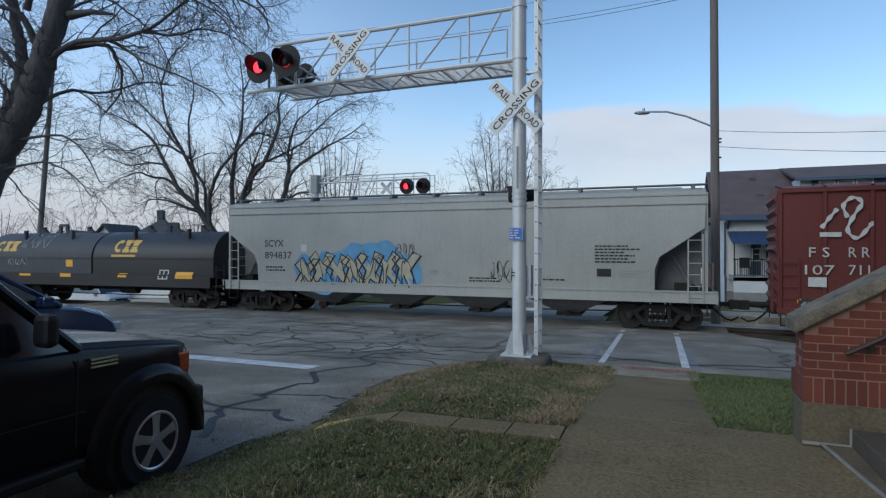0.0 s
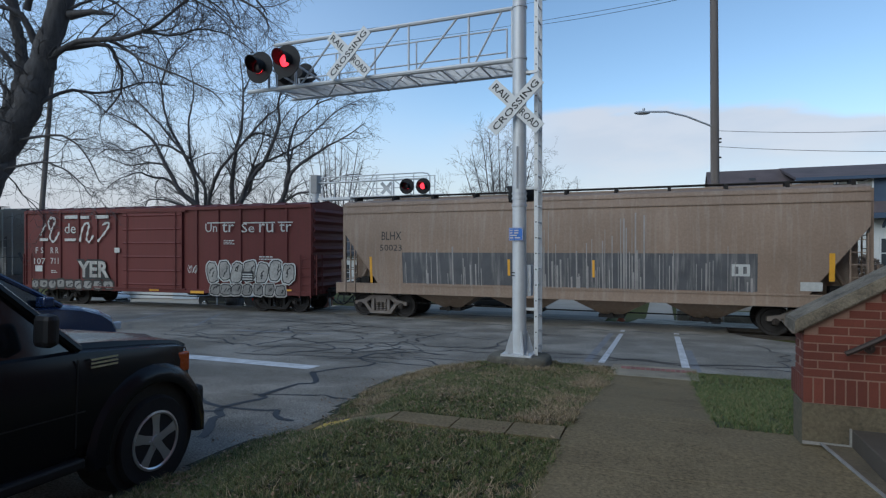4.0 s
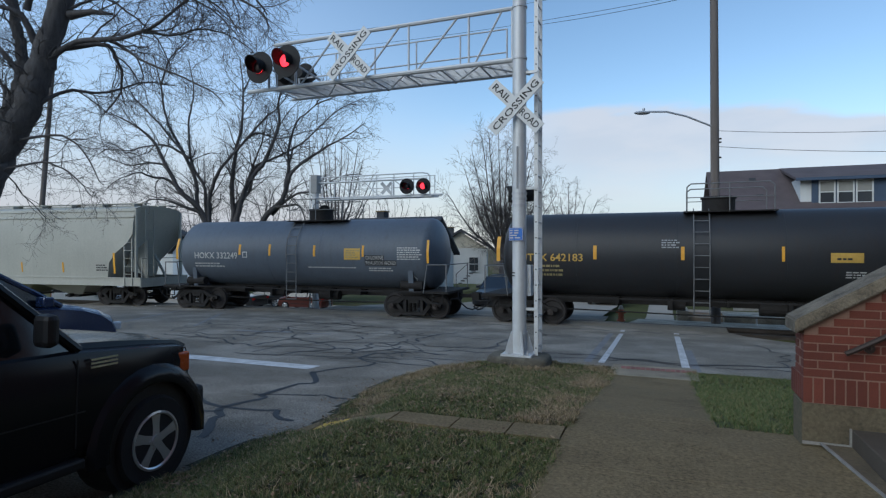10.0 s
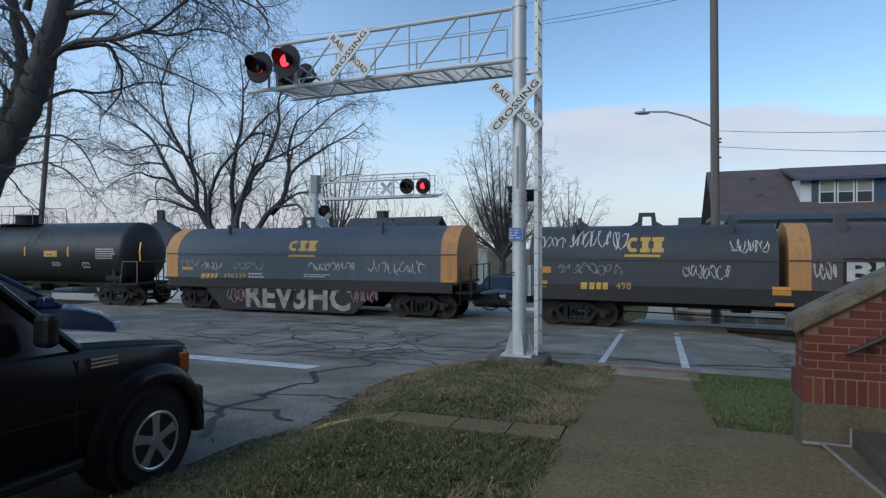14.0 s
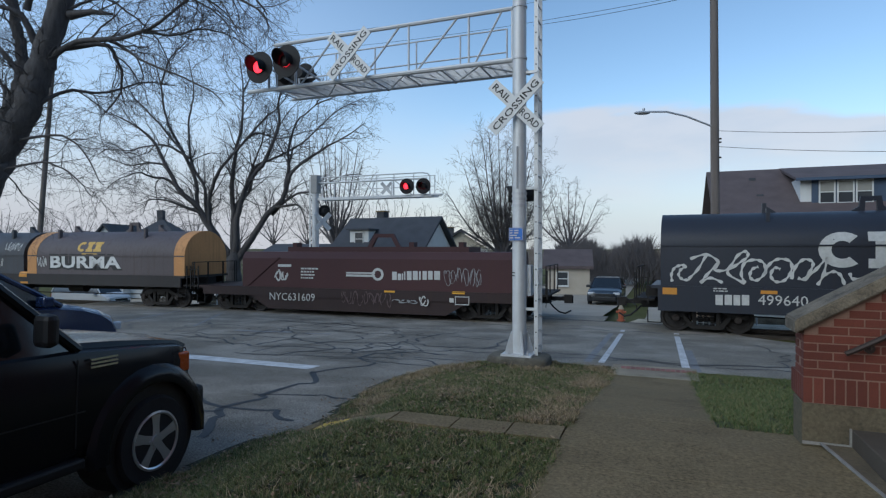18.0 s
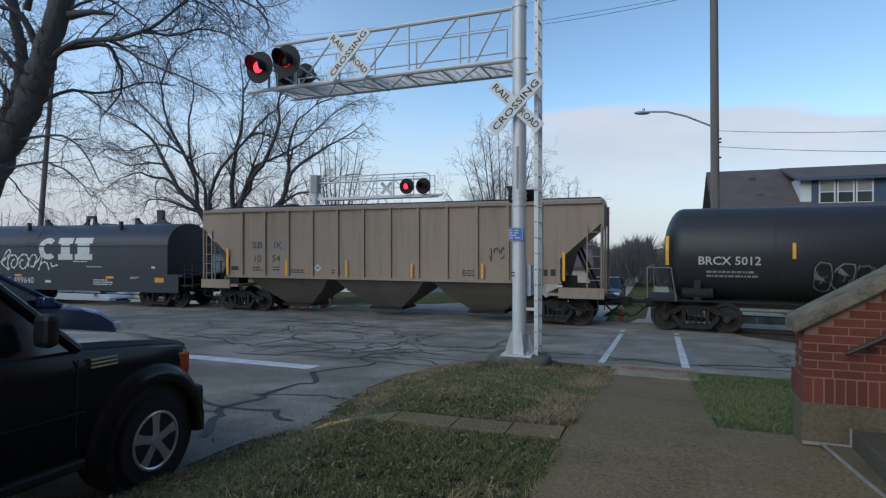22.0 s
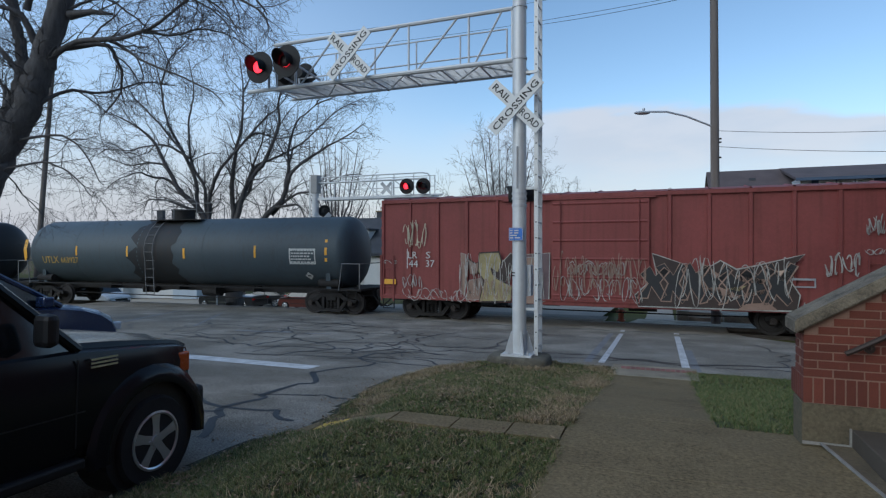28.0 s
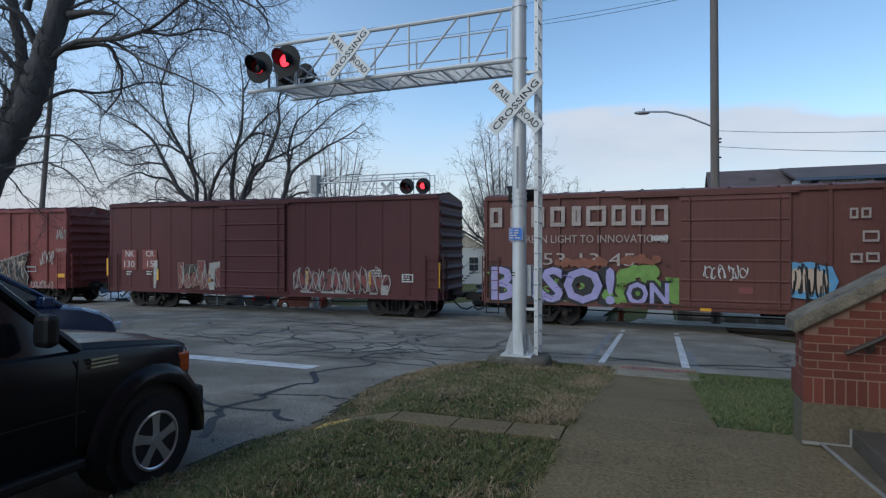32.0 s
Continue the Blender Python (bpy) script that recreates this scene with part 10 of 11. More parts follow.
scrawl(2.40, 0.58, 1.18, 0.61, 7, 0.04, surf, spray_pink, car, 37, lift=0.012, curl=1)

car, surf, h = BUILT["twin"]
surf = on_hood(surf, 1.45)
scrawl(-8.05, 2.62, 0.88, 0.45, 4, 0.03, surf, mark_white, car, 41, lift=0.012, curl=1)
scrawl(-7.00, 2.66, 1.88, 0.60, 8, 0.04, surf, mark_white, car, 42, lift=0.012, curl=1)
emblem(-5.12, 2.54, 1.13, 0.49, surf, mark_yellow, car)
bars([(-5.18, 2.39, 1.09, 0.08)], surf, mark_yellow, car, "marking")
scrawl(-2.06, 2.52, 0.96, 0.42, 5, 0.03, surf, mark_white, car, 43, lift=0.012, curl=1)
scrawl(-7.39, 1.81, 2.11, 0.36, 8, 0.025, surf, spray_grey, car, 44, lift=0.012, curl=1)
scrawl(-3.41, 1.72, 1.30, 0.47, 7, 0.03, surf, mark_white, car, 45, lift=0.012, curl=1)
lettering("498", -5.44, 1.34, 0.47, 0.22, surf, mark_yellow, car)
bars([(-6.57, 1.31, 0.21, 0.22), (-6.29, 1.31, 0.17, 0.22), (-6.06, 1.32, 0.15, 0.22), (-5.86, 1.32, 0.17, 0.22)], surf, mark_yellow, car, "marking")
emblem(2.37, 2.50, 1.40, 0.45, surf, mark_yellow, car)
bars([(2.69, 2.37, 0.86, 0.05)], surf, mark_yellow, car, "marking")
fat_graffiti("BURMA", 0.78, 1.67, 4.21, 0.70, surf, spray_white, mark_black, car)
scrawl(0.05, 1.75, 0.57, 0.53, 4, 0.04, surf, mark_white, car, 46, lift=0.012, curl=1)
reflectors(car, [-7.99], 1.83, 0.21, surf, 0.40, hood_orange_tape)
reflectors(car, [-8.16], 1.35, 0.21, surf, 0.45, hood_orange_tape)
reflectors(car, [-1.00], 1.29, 0.25, surf, 0.48, hood_orange_tape)
reflectors(car, [-0.93], 0.98, 0.09, surf, 0.48, hood_orange_tape)

car, surf, h = BUILT["shield"]
scrawl(-3.41, 1.32, 0.64, 0.45, 2, 0.09, surf, mark_white, car, 51, lift=0.012, curl=1)
bars([(-3.24, 1.91, 0.64, 0.10)], surf, mark_white, car, "marking")
small_print(-2.15, 1.42, 0.69, 0.49, 4, surf, mark_white, car, 2)
bars([(-0.10, 1.68, 1.25, 0.06), (-0.10, 1.57, 1.25, 0.08)], surf, mark_white, car, "marking")
ring_mark(1.02, 1.43, 0.49, 0.48, surf, mark_white, car)
bars([(1.87, 1.47, 0.19, 0.31), (2.10, 1.47, 0.14, 0.24), (2.27, 1.48, 0.05, 0.24), (2.36, 1.48, 0.05, 0.31), (2.47, 1.48, 0.19, 0.33), (2.71, 1.49, 0.20, 0.33), (2.96, 1.49, 0.07, 0.32), (3.10, 1.50, 0.17, 0.32), (3.32, 1.51, 0.18, 0.32), (3.56, 1.51, 0.23, 0.32)], surf, mark_white, car, "marking")
scrawl(3.96, 1.28, 1.42, 0.73, 6, 0.025, surf, spray_grey, car, 52, lift=0.012, curl=1)
lettering("NYC631609", -3.59, 0.56, 2.13, 0.30, surf, mark_white, car)
scrawl(-0.29, 0.48, 2.16, 0.53, 9, 0.03, surf, spray_dust, car, 53, lift=0.012, curl=1)
scrawl(1.92, 0.62, 0.95, 0.13, 3, 0.04, surf, spray_grey, car, 54, lift=0.012, curl=1)
bars([(4.18, 0.70, 0.16, 0.16)], surf, mark_white, car, "marking")
bars([(4.39, 0.90, 0.54, 0.03), (4.39, 0.62, 0.54, 0.03), (4.39, 0.61, 0.03, 0.31), (4.90, 0.63, 0.03, 0.31)], surf, mark_white, car, "marking")
reflectors(car, [4.28], 1.01, 0.09, surf, 0.48, reflect_yellow)
reflectors(car, [1.57], 1.00, 0.07, surf, 0.44, reflect_yellow)
scrawl(3.05, 0.51, 0.25, 0.45, 1, 0.06, surf, mark_white, car, 55, lift=0.012, curl=1)

car, surf, h = BUILT["kcoil"]
surf = on_hood(surf, 1.5)
emblem(-1.84, 2.12, 3.20, 1.02, surf, mark_white, car)
small_print(0.25, 2.00, 1.08, 0.09, 1, surf, mark_white, car, 1)
SCRIPT = (
    ((-5.73, 1.62), (-5.75, 1.85), (-5.66, 2.05), (-5.48, 2.14), (-5.33, 2.11), (-5.48, 2.00), (-5.54, 1.82), (-5.41, 1.69), (-5.23, 1.69)),
    ((-5.21, 2.34), (-4.75, 2.48), (-4.41, 2.24), (-4.54, 2.01), (-4.17, 2.03), (-3.90, 2.45), (-3.67, 2.58), (-3.64, 2.41), (-3.90, 2.19), (-4.17, 1.92), (-3.70, 1.61)),
    ((-4.75, 2.48), (-4.99, 2.02), (-5.26, 1.71)),
    ((-4.41, 2.24), (-4.75, 1.84), (-4.92, 1.60)),
    ((-4.92, 1.60), (-4.64, 1.76), (-4.30, 1.62)),
    ((-3.70, 1.63), (-3.80, 1.89), (-3.71, 2.23), (-3.41, 2.33), (-3.19, 2.20), (-3.20, 1.90), (-3.41, 1.71), (-3.57, 1.82), (-3.51, 2.04), (-3.35, 2.12)),
    ((-3.19, 1.90), (-3.06, 2.20), (-2.81, 2.36), (-2.53, 2.28), (-2.51, 1.99), (-2.68, 1.73), (-2.90, 1.69), (-3.03, 1.87), (-2.93, 2.09), (-2.78, 2.06)),
    ((-2.50, 1.77), (-2.40, 2.13), (-2.19, 2.35), (-1.98, 2.28), (-2.01, 2.07), (-2.19, 1.78), (-2.34, 1.81)),
    ((-2.19, 1.74), (-1.89, 2.07), (-1.62, 2.43)),
    ((-1.62, 2.43), (-1.71, 1.93), (-1.86, 1.61)),
    ((-1.71, 1.90), (-1.47, 2.01), (-1.30, 1.90), (-1.21, 1.63)),
    ((-1.09, 1.98), (-1.01, 1.81), (-0.67, 1.88)),
)
for stroke in SCRIPT:
    brush(stroke, 0.10, surf, spray_pale, car)
lettering("499640", -3.36, 0.99, 1.27, 0.30, surf, mark_white, car)
bars([(-4.50, 0.94, 0.20, 0.31), (-4.25, 0.95, 0.20, 0.31), (-4.01, 0.95, 0.18, 0.31), (-3.79, 0.96, 0.20, 0.31)], surf, mark_white, car, "marking")
reflectors(car, [-6.01], 1.22, 0.21, surf, 0.42, hood_orange_tape)
reflectors(car, [-3.29], 1.32, 0.10, surf, 0.43, hood_orange_tape)
reflectors(car, [2.20], 1.28, 0.11, surf, 0.44, hood_orange_tape)
reflectors(car, [4.90], 1.15, 0.21, surf, 0.49, hood_orange_tape)
small_print(-4.56, 1.33, 0.38, 0.15, 2, surf, mark_white, car, 3)
small_print(1.49, 0.97, 1.06, 0.29, 3, surf, mark_white, car, 4)
small_print(3.57, 1.28, 0.41, 0.11, 2, surf, mark_white, car, 5)
bars([(-1.38, 1.04, 0.34, 0.12), (4.68, 1.76, 0.19, 0.09)], surf, mark_white, car, "marking")
small_print(1.03, 1.77, 0.81, 0.07, 1, surf, mark_white, car, 6)

car, surf, h = BUILT["tan"]
bars([(-5.84, 2.59, 0.74, 0.36), (-4.84, 2.59, 0.74, 0.36)], surf, panel_tan, car, "marking", 0.004)
lettering("SB", -5.72, 2.66, 0.48, 0.26, surf, mark_black, car)
lettering("IX", -4.66, 2.66, 0.35, 0.25, surf, mark_black, car)
lettering("10", -5.62, 2.10, 0.33, 0.28, surf, mark_black, car)
lettering("54", -4.75, 2.11, 0.39, 0.27, surf, mark_black, car)
surf = lambda x, z: -1.545
reflectors(car, [-7.01], 1.56, 1.10, surf, 0.12, reflect_yellow)
reflectors(car, [-4.06], 1.55, 0.63, surf, 0.09, reflect_yellow)
reflectors(car, [-1.31], 1.56, 0.64, surf, 0.08, reflect_yellow)
reflectors(car, [1.43], 1.58, 0.51, surf, 0.08, reflect_yellow)
reflectors(car, [4.15], 1.59, 0.54, surf, 0.08, reflect_yellow)
reflectors(car, [6.99], 1.57, 0.98, surf, 0.09, reflect_yellow)
surf = lambda x, z: -1.462
scrawl(4.33, 2.20, 0.69, 0.53, 3, 0.04, surf, mark_black, car, 71, lift=0.012, curl=0.8)
small_print(3.42, 1.65, 0.64, 0.25, 3, surf, mark_black, car, 1)
small_print(5.27, 1.83, 0.68, 0.28, 3, surf, mark_black, car, 2)
bars([(6.34, 1.72, 0.14, 0.22), (6.58, 1.73, 0.17, 0.22)], surf, mark_black, car, "marking")
small_print(-5.72, 1.71, 0.48, 0.21, 2, surf, mark_black, car, 3)
small_print(-4.73, 1.73, 0.42, 0.21, 2, surf, mark_black, car, 4)
small_print(-3.90, 1.66, 0.61, 0.17, 2, surf, mark_black, car, 5)
placard(-2.78, 1.72, 0.35, 0.33, surf, car)
small_print(-1.98, 1.65, 0.42, 0.20, 2, surf, mark_black, car, 6)
bars([(-6.81, 1.74, 0.37, 0.17)], surf, mark_black, car, "marking")

car, surf, h = BUILT["black2"]
lettering("BRCX 5012", -7.26, 2.16, 1.70, 0.26, surf, mark_white, car, 0.012)
small_print(-7.04, 1.75, 1.69, 0.26, 2, surf, spray_grey, car, 1)
reflectors(car, [-8.22], 2.14, 0.92, surf, 0.10, reflect_yellow)
reflectors(car, [-4.76], 2.36, 0.47, surf, 0.09, reflect_yellow)
reflectors(car, [-1.84], 2.34, 0.46, surf, 0.11, reflect_yellow)
reflectors(car, [1.65], 2.30, 0.47, surf, 0.09, reflect_yellow)
reflectors(car, [4.71], 2.31, 0.44, surf, 0.11, reflect_yellow)
reflectors(car, [8.03], 2.04, 0.92, surf, 0.11, reflect_yellow)
bubble_row(-4.25, 1.38, 3.05, 0.92, 6, surf, mark_black, spray_ash, mark_black, car, 81, 0.03)
scrawl(-1.23, 1.95, 0.78, 0.47, 5, 0.035, surf, mark_white, car, 82, lift=0.012, curl=1)
lettering("nsult", 2.80, 2.12, 1.50, 0.30, surf, spray_grey, car)
scrawl(1.71, 1.32, 0.84, 0.41, 5, 0.022, surf, mark_white, car, 83, lift=0.012, curl=1)
lettering("SevR", 5.75, 1.40, 0.94, 0.41, surf, mark_white, car)
small_print(6.90, 2.03, 1.07, 0.52, 5, surf, mark_white, car, 2)
small_print(1.78, 1.80, 0.78, 0.45, 4, surf, spray_grey, car, 3)
small_print(3.27, 1.72, 0.69, 0.07, 1, surf, mark_white, car, 4)
small_print(4.55, 1.68, 1.05, 0.14, 2, surf, spray_grey, car, 5)

car, surf, h = BUILT["slate"]
lettering("UTLX", -7.42, 1.96, 0.98, 0.31, surf, mark_yellow, car)
lettering("663927", -6.29, 1.98, 1.07, 0.26, surf, mark_yellow, car)
reflectors(car, [-8.50], 2.18, 0.90, surf, 0.09, reflect_yellow)
reflectors(car, [-5.33], 2.32, 0.44, surf, 0.10, reflect_yellow)
reflectors(car, [-2.34], 2.29, 0.47, surf, 0.09, reflect_yellow)
reflectors(car, [0.76], 2.22, 0.44, surf, 0.11, reflect_yellow)
small_print(6.05, 2.04, 1.15, 0.60, 5, surf, mark_white, car, 2)
reflectors(car, [7.64], 2.13, 0.88, surf, 0.11, reflect_yellow)
reflectors(car, [4.36], 2.26, 0.51, surf, 0.10, reflect_yellow)
reflectors(car, [-8.61], 2.08, 0.99, surf, 0.13, reflect_yellow)
bars([(6.03, 2.61, 1.20, 0.04), (6.03, 2.02, 1.20, 0.04), (6.03, 2.01, 0.05, 0.65), (7.18, 2.02, 0.05, 0.63)], surf, mark_white, car, "marking")
placard(6.60, 1.38, 0.37, 0.32, surf, car)

car, surf, h = BUILT["faded"]
lettering("LR", -6.81, 2.29, 0.37, 0.25, surf, mark_white, car)
lettering("S", -6.09, 2.29, 0.18, 0.25, surf, mark_white, car)
lettering("44", -6.78, 1.97, 0.37, 0.25, surf, mark_white, car)
lettering("37", -6.09, 1.98, 0.34, 0.25, surf, mark_white, car)
bars([(-6.86, 1.92, 0.03, 0.73)], surf, mark_white, car, "marking")
scrawl(-6.99, 2.65, 0.93, 1.03, 5, 0.035, surf, spray_cream, car, 91, lift=0.012, curl=1)
scrawl(-0.92, 1.73, 1.88, 0.52, 6, 0.03, surf, spray_silver, car, 96, lift=0.085, curl=1)
sprayed([(-4.00, 2.50), (-3.27, 2.54), (-3.17, 2.17), (-3.38, 1.62), (-2.81, 1.34), (-2.85, 0.83), (-4.00, 0.78), (-3.82, 1.53), (-4.04, 1.83)], surf, spray_ochre, car, spray_soot, 0.07, lift=0.075)
sprayed([(-3.60, 2.02), (-3.49, 1.93), (-3.13, 1.73), (-3.27, 1.58), (-3.52, 1.75)], surf, spray_soot, car, lift=0.083)
sprayed([(-3.17, 2.17), (-2.85, 2.50), (-2.71, 2.45), (-2.83, 1.92), (-3.06, 1.48), (-3.37, 1.63)], surf, spray_soot, car, spray_silver, 0.03, lift=0.072)
sprayed([(-4.71, 2.50), (-4.52, 2.46), (-4.56, 0.99), (-4.69, 1.02)], surf, spray_cream_dull, car, spray_silver, 0.03, lift=0.012)
sprayed([(-4.44, 2.31), (-4.18, 2.12), (-3.96, 2.20), (-4.11, 1.75), (-4.37, 1.75)], surf, spray_cream_dull, car, spray_soot, 0.04, lift=0.012)
sprayed([(-4.41, 1.52), (-3.90, 1.61), (-3.83, 0.86), (-4.50, 0.82)], surf, spray_cream_dull, car, spray_silver, 0.03, lift=0.012)
sprayed([(-2.74, 2.43), (-1.51, 2.51), (-1.54, 0.95), (-1.85, 0.79), (-2.74, 0.83), (-2.46, 1.64)], surf, spray_dust, car, spray_silver, 0.035, lift=0.009)
sprayed([(-2.29, 2.36), (-1.97, 2.36), (-2.02, 1.79), (-2.45, 1.86)], surf, spray_cream_dull, car, spray_grey, 0.03, lift=0.07)
sprayed([(-2.46, 1.20), (-1.91, 1.29), (-1.85, 0.79), (-2.74, 0.76)], surf, spray_cream_dull, car, lift=0.07)
scrawl(-4.70, 0.80, 2.98, 1.67, 12, 0.03, surf, spray_silver, car, 92, lift=0.085, curl=1)
scrawl(-4.42, 0.77, 2.52, 0.78, 9, 0.025, surf, spray_cream_dull, car, 93, lift=0.09, curl=1)
scrawl(-1.38, 1.14, 2.90, 1.36, 14, 0.03, surf, spray_cream_dull, car, 94, lift=0.1, curl=1)
scrawl(-0.82, 1.76, 1.61, 0.43, 12, 0.045, surf, spray_cream_dull, car, 95, lift=0.1, curl=1)
scrawl(-1.15, 0.94, 2.57, 0.81, 8, 0.03, surf, spray_silver, car, 98, lift=0.1, curl=1)
sprayed([(1.22, 1.18), (1.88, 1.83), (1.74, 2.51), (2.61, 2.20), (2.97, 1.85), (3.68, 2.30), (4.11, 2.04), (4.53, 2.13), (5.88, 2.50), (5.36, 1.97), (5.76, 1.31), (5.68, 0.84), (1.32, 0.82)], surf, spray_soot, car, spray_silver, 0.05, lift=0.068)
sprayed([(3.06, 2.30), (3.33, 2.12), (3.72, 1.82), (3.50, 1.77), (3.15, 2.03)], surf, spray_cream_dull, car, lift=0.078)
sprayed([(4.11, 1.87), (4.87, 1.75), (4.83, 1.61), (4.19, 1.68)], surf, spray_cream_dull, car, lift=0.078)
sprayed([(5.10, 1.99), (5.54, 2.06), (5.43, 1.70), (5.20, 1.73)], surf, spray_peach, car, lift=0.078)
sprayed([(3.76, 1.44), (4.38, 1.56), (4.19, 1.39)], surf, spray_ochre, car, lift=0.078)
sprayed([(3.15, 1.46), (3.68, 1.49), (4.19, 1.26), (4.87, 1.47), (4.83, 1.32), (4.11, 1.16), (3.50, 1.29)], surf, spray_cream_dull, car, lift=0.078)
sprayed([(4.36, 1.01), (4.95, 1.07), (5.20, 0.85), (4.11, 0.81)], surf, spray_cream_dull, car, lift=0.078)
wildstyle(1.5, 0.92, 4.0, 1.35, 7, surf, mark_black, spray_cream_dull, car, 119, lift=0.078)
scrawl(2.42, 0.87, 3.25, 1.56, 9, 0.035, surf, spray_silver, car, 97, lift=0.085, curl=1)
scrawl(7.33, 3.02, 0.58, 0.57, 5, 0.03, surf, spray_silver, car, 100, lift=0.012, curl=1)
scrawl(6.35, 1.85, 0.93, 0.73, 4, 0.05, surf, spray_silver, car, 101, lift=0.012, curl=1)
scrawl(7.33, 2.49, 0.58, 0.18, 3, 0.025, surf, spray_silver, car, 102, lift=0.012, curl=1)
scrawl(5.86, 0.75, 1.31, 0.36, 7, 0.04, surf, spray_silver, car, 103, lift=0.012, curl=1)
bars([(5.50, 1.74, 0.66, 0.06), (5.50, 1.53, 0.66, 0.04), (5.50, 1.53, 0.04, 0.26), (6.12, 1.54, 0.04, 0.26)], surf, spray_grey, car, "marking")
scrawl(-7.08, 1.17, 0.88, 0.57, 4, 0.03, surf, spray_silver, car, 104, lift=0.012, curl=1)
scrawl(-6.99, 0.74, 2.86, 0.45, 8, 0.03, surf, spray_silver, car, 105, lift=0.012, curl=1)
scrawl(-7.81, 2.07, 0.55, 0.16, 2, 0.02, surf, spray_silver, car, 106, lift=0.012, curl=1)
reflectors(car, [7.36], 1.29, 0.18, surf, 0.48, reflect_yellow)
reflectors(car, [-7.81], 1.31, 0.19, surf, 0.49, reflect_yellow)

car, surf, h = BUILT["maroon"]
bars([(-7.19, 1.70, 0.83, 0.89), (-6.02, 1.72, 0.81, 0.87), (-0.80, 2.94, 0.62, 0.48)], surf, panel_red, car, "marking", 0.005)
lettering("NK", -6.99, 2.28, 0.50, 0.27, surf, mark_white, car)
lettering("CR", -5.82, 2.29, 0.46, 0.26, surf, mark_white, car)
lettering("130", -7.07, 1.81, 0.60, 0.29, surf, mark_white, car)
lettering("15", -5.75, 1.83, 0.37, 0.28, surf, mark_white, car)
small_print(-6.94, 1.44, 0.25, 0.22, 2, surf, mark_white, car, 1)
small_print(-5.79, 1.46, 0.29, 0.22, 2, surf, mark_white, car, 2)
reflectors(car, [-8.12], 1.41, 0.79, surf, 0.13, reflect_yellow)
reflectors(car, [-5.21], 1.25, 0.50, surf, 0.10, reflect_yellow)
reflectors(car, [-2.41], 1.26, 0.47, surf, 0.11, reflect_yellow)
reflectors(car, [-0.05], 1.79, 0.47, surf, 0.08, reflect_yellow)
reflectors(car, [2.35], 1.23, 0.53, surf, 0.11, reflect_yellow)
reflectors(car, [5.12], 1.23, 0.54, surf, 0.08, reflect_yellow)
reflectors(car, [7.88], 1.19, 0.94, surf, 0.12, reflect_yellow)
sprayed([(-4.04, 2.01), (-3.72, 2.05), (-3.77, 1.13), (-4.00, 1.15)], surf, panel_red, car, spray_silver, 0.03, lift=0.012)
sprayed([(-3.65, 1.95), (-3.02, 1.96), (-3.04, 1.61), (-3.63, 1.58)], surf, spray_moss, car, spray_dust, 0.03, lift=0.012)
sprayed([(-2.96, 2.13), (-2.60, 2.12), (-2.57, 1.53), (-2.77, 1.25), (-2.96, 1.59)], surf, panel_red, car, spray_silver, 0.03, lift=0.012)
sprayed([(-2.37, 2.03), (-1.63, 2.13), (-1.64, 1.96), (-2.05, 1.76), (-2.12, 1.33), (-2.35, 1.37)], surf, spray_silver, car, lift=0.012)
sprayed([(-2.49, 1.23), (-2.07, 1.25), (-2.12, 0.84), (-2.32, 0.77)], surf, spray_silver, car, lift=0.012)
sprayed([(-2.05, 1.76), (-1.64, 1.96), (-1.63, 0.96), (-2.02, 1.04)], surf, panel_red, car, spray_dust, 0.03, lift=0.012)
wildstyle(-3.9, 0.92, 1.5, 0.75, 4, surf, panel_red, spray_cream_dull, car, 118, lift=0.014)
scrawl(-4.04, 0.97, 2.31, 1.03, 7, 0.03, surf, spray_silver, car, 111, lift=0.022, curl=1)
sprayed([(-5.38, 2.10), (-5.16, 2.14), (-5.18, 1.56), (-5.27, 0.84), (-5.38, 0.81)], surf, spray_silver, car, lift=0.012)
scrawl(1.75, 0.87, 4.22, 1.03, 14, 0.045, surf, spray_silver, car, 115, lift=0.02, curl=1)
wildstyle(1.94, 0.98, 3.87, 0.84, 6, surf, panel_red, spray_dust, car, 116, lift=0.006)
wedges(1.94, 0.67, 3.46, 0.37, 4, surf, spray_silver, car, 116, lift=0.02)
bars([(5.64, 0.76, 0.28, 0.49)], surf, spray_silver, car, "marking")
bars([(6.48, 1.65, 0.45, 0.05), (6.48, 1.39, 0.45, 0.05), (6.48, 1.38, 0.05, 0.31), (6.89, 1.39, 0.05, 0.31)], surf, mark_white, car, "marking")
small_print(6.53, 1.46, 0.34, 0.17, 2, surf, mark_white, car, 4)
small_print(-1.35, 3.02, 0.49, 0.18, 2, surf, mark_white, car, 5)
small_print(-1.50, 2.50, 0.70, 0.24, 2, surf, mark_white, car, 6)
small_print(-0.38, 2.46, 0.76, 0.12, 1, surf, mark_white, car, 7)
small_print(5.23, 1.56, 0.53, 0.30, 3, surf, mark_white, car, 8)
ring_mark(-0.11, 2.60, 0.16, 0.18, surf, mark_white, car)

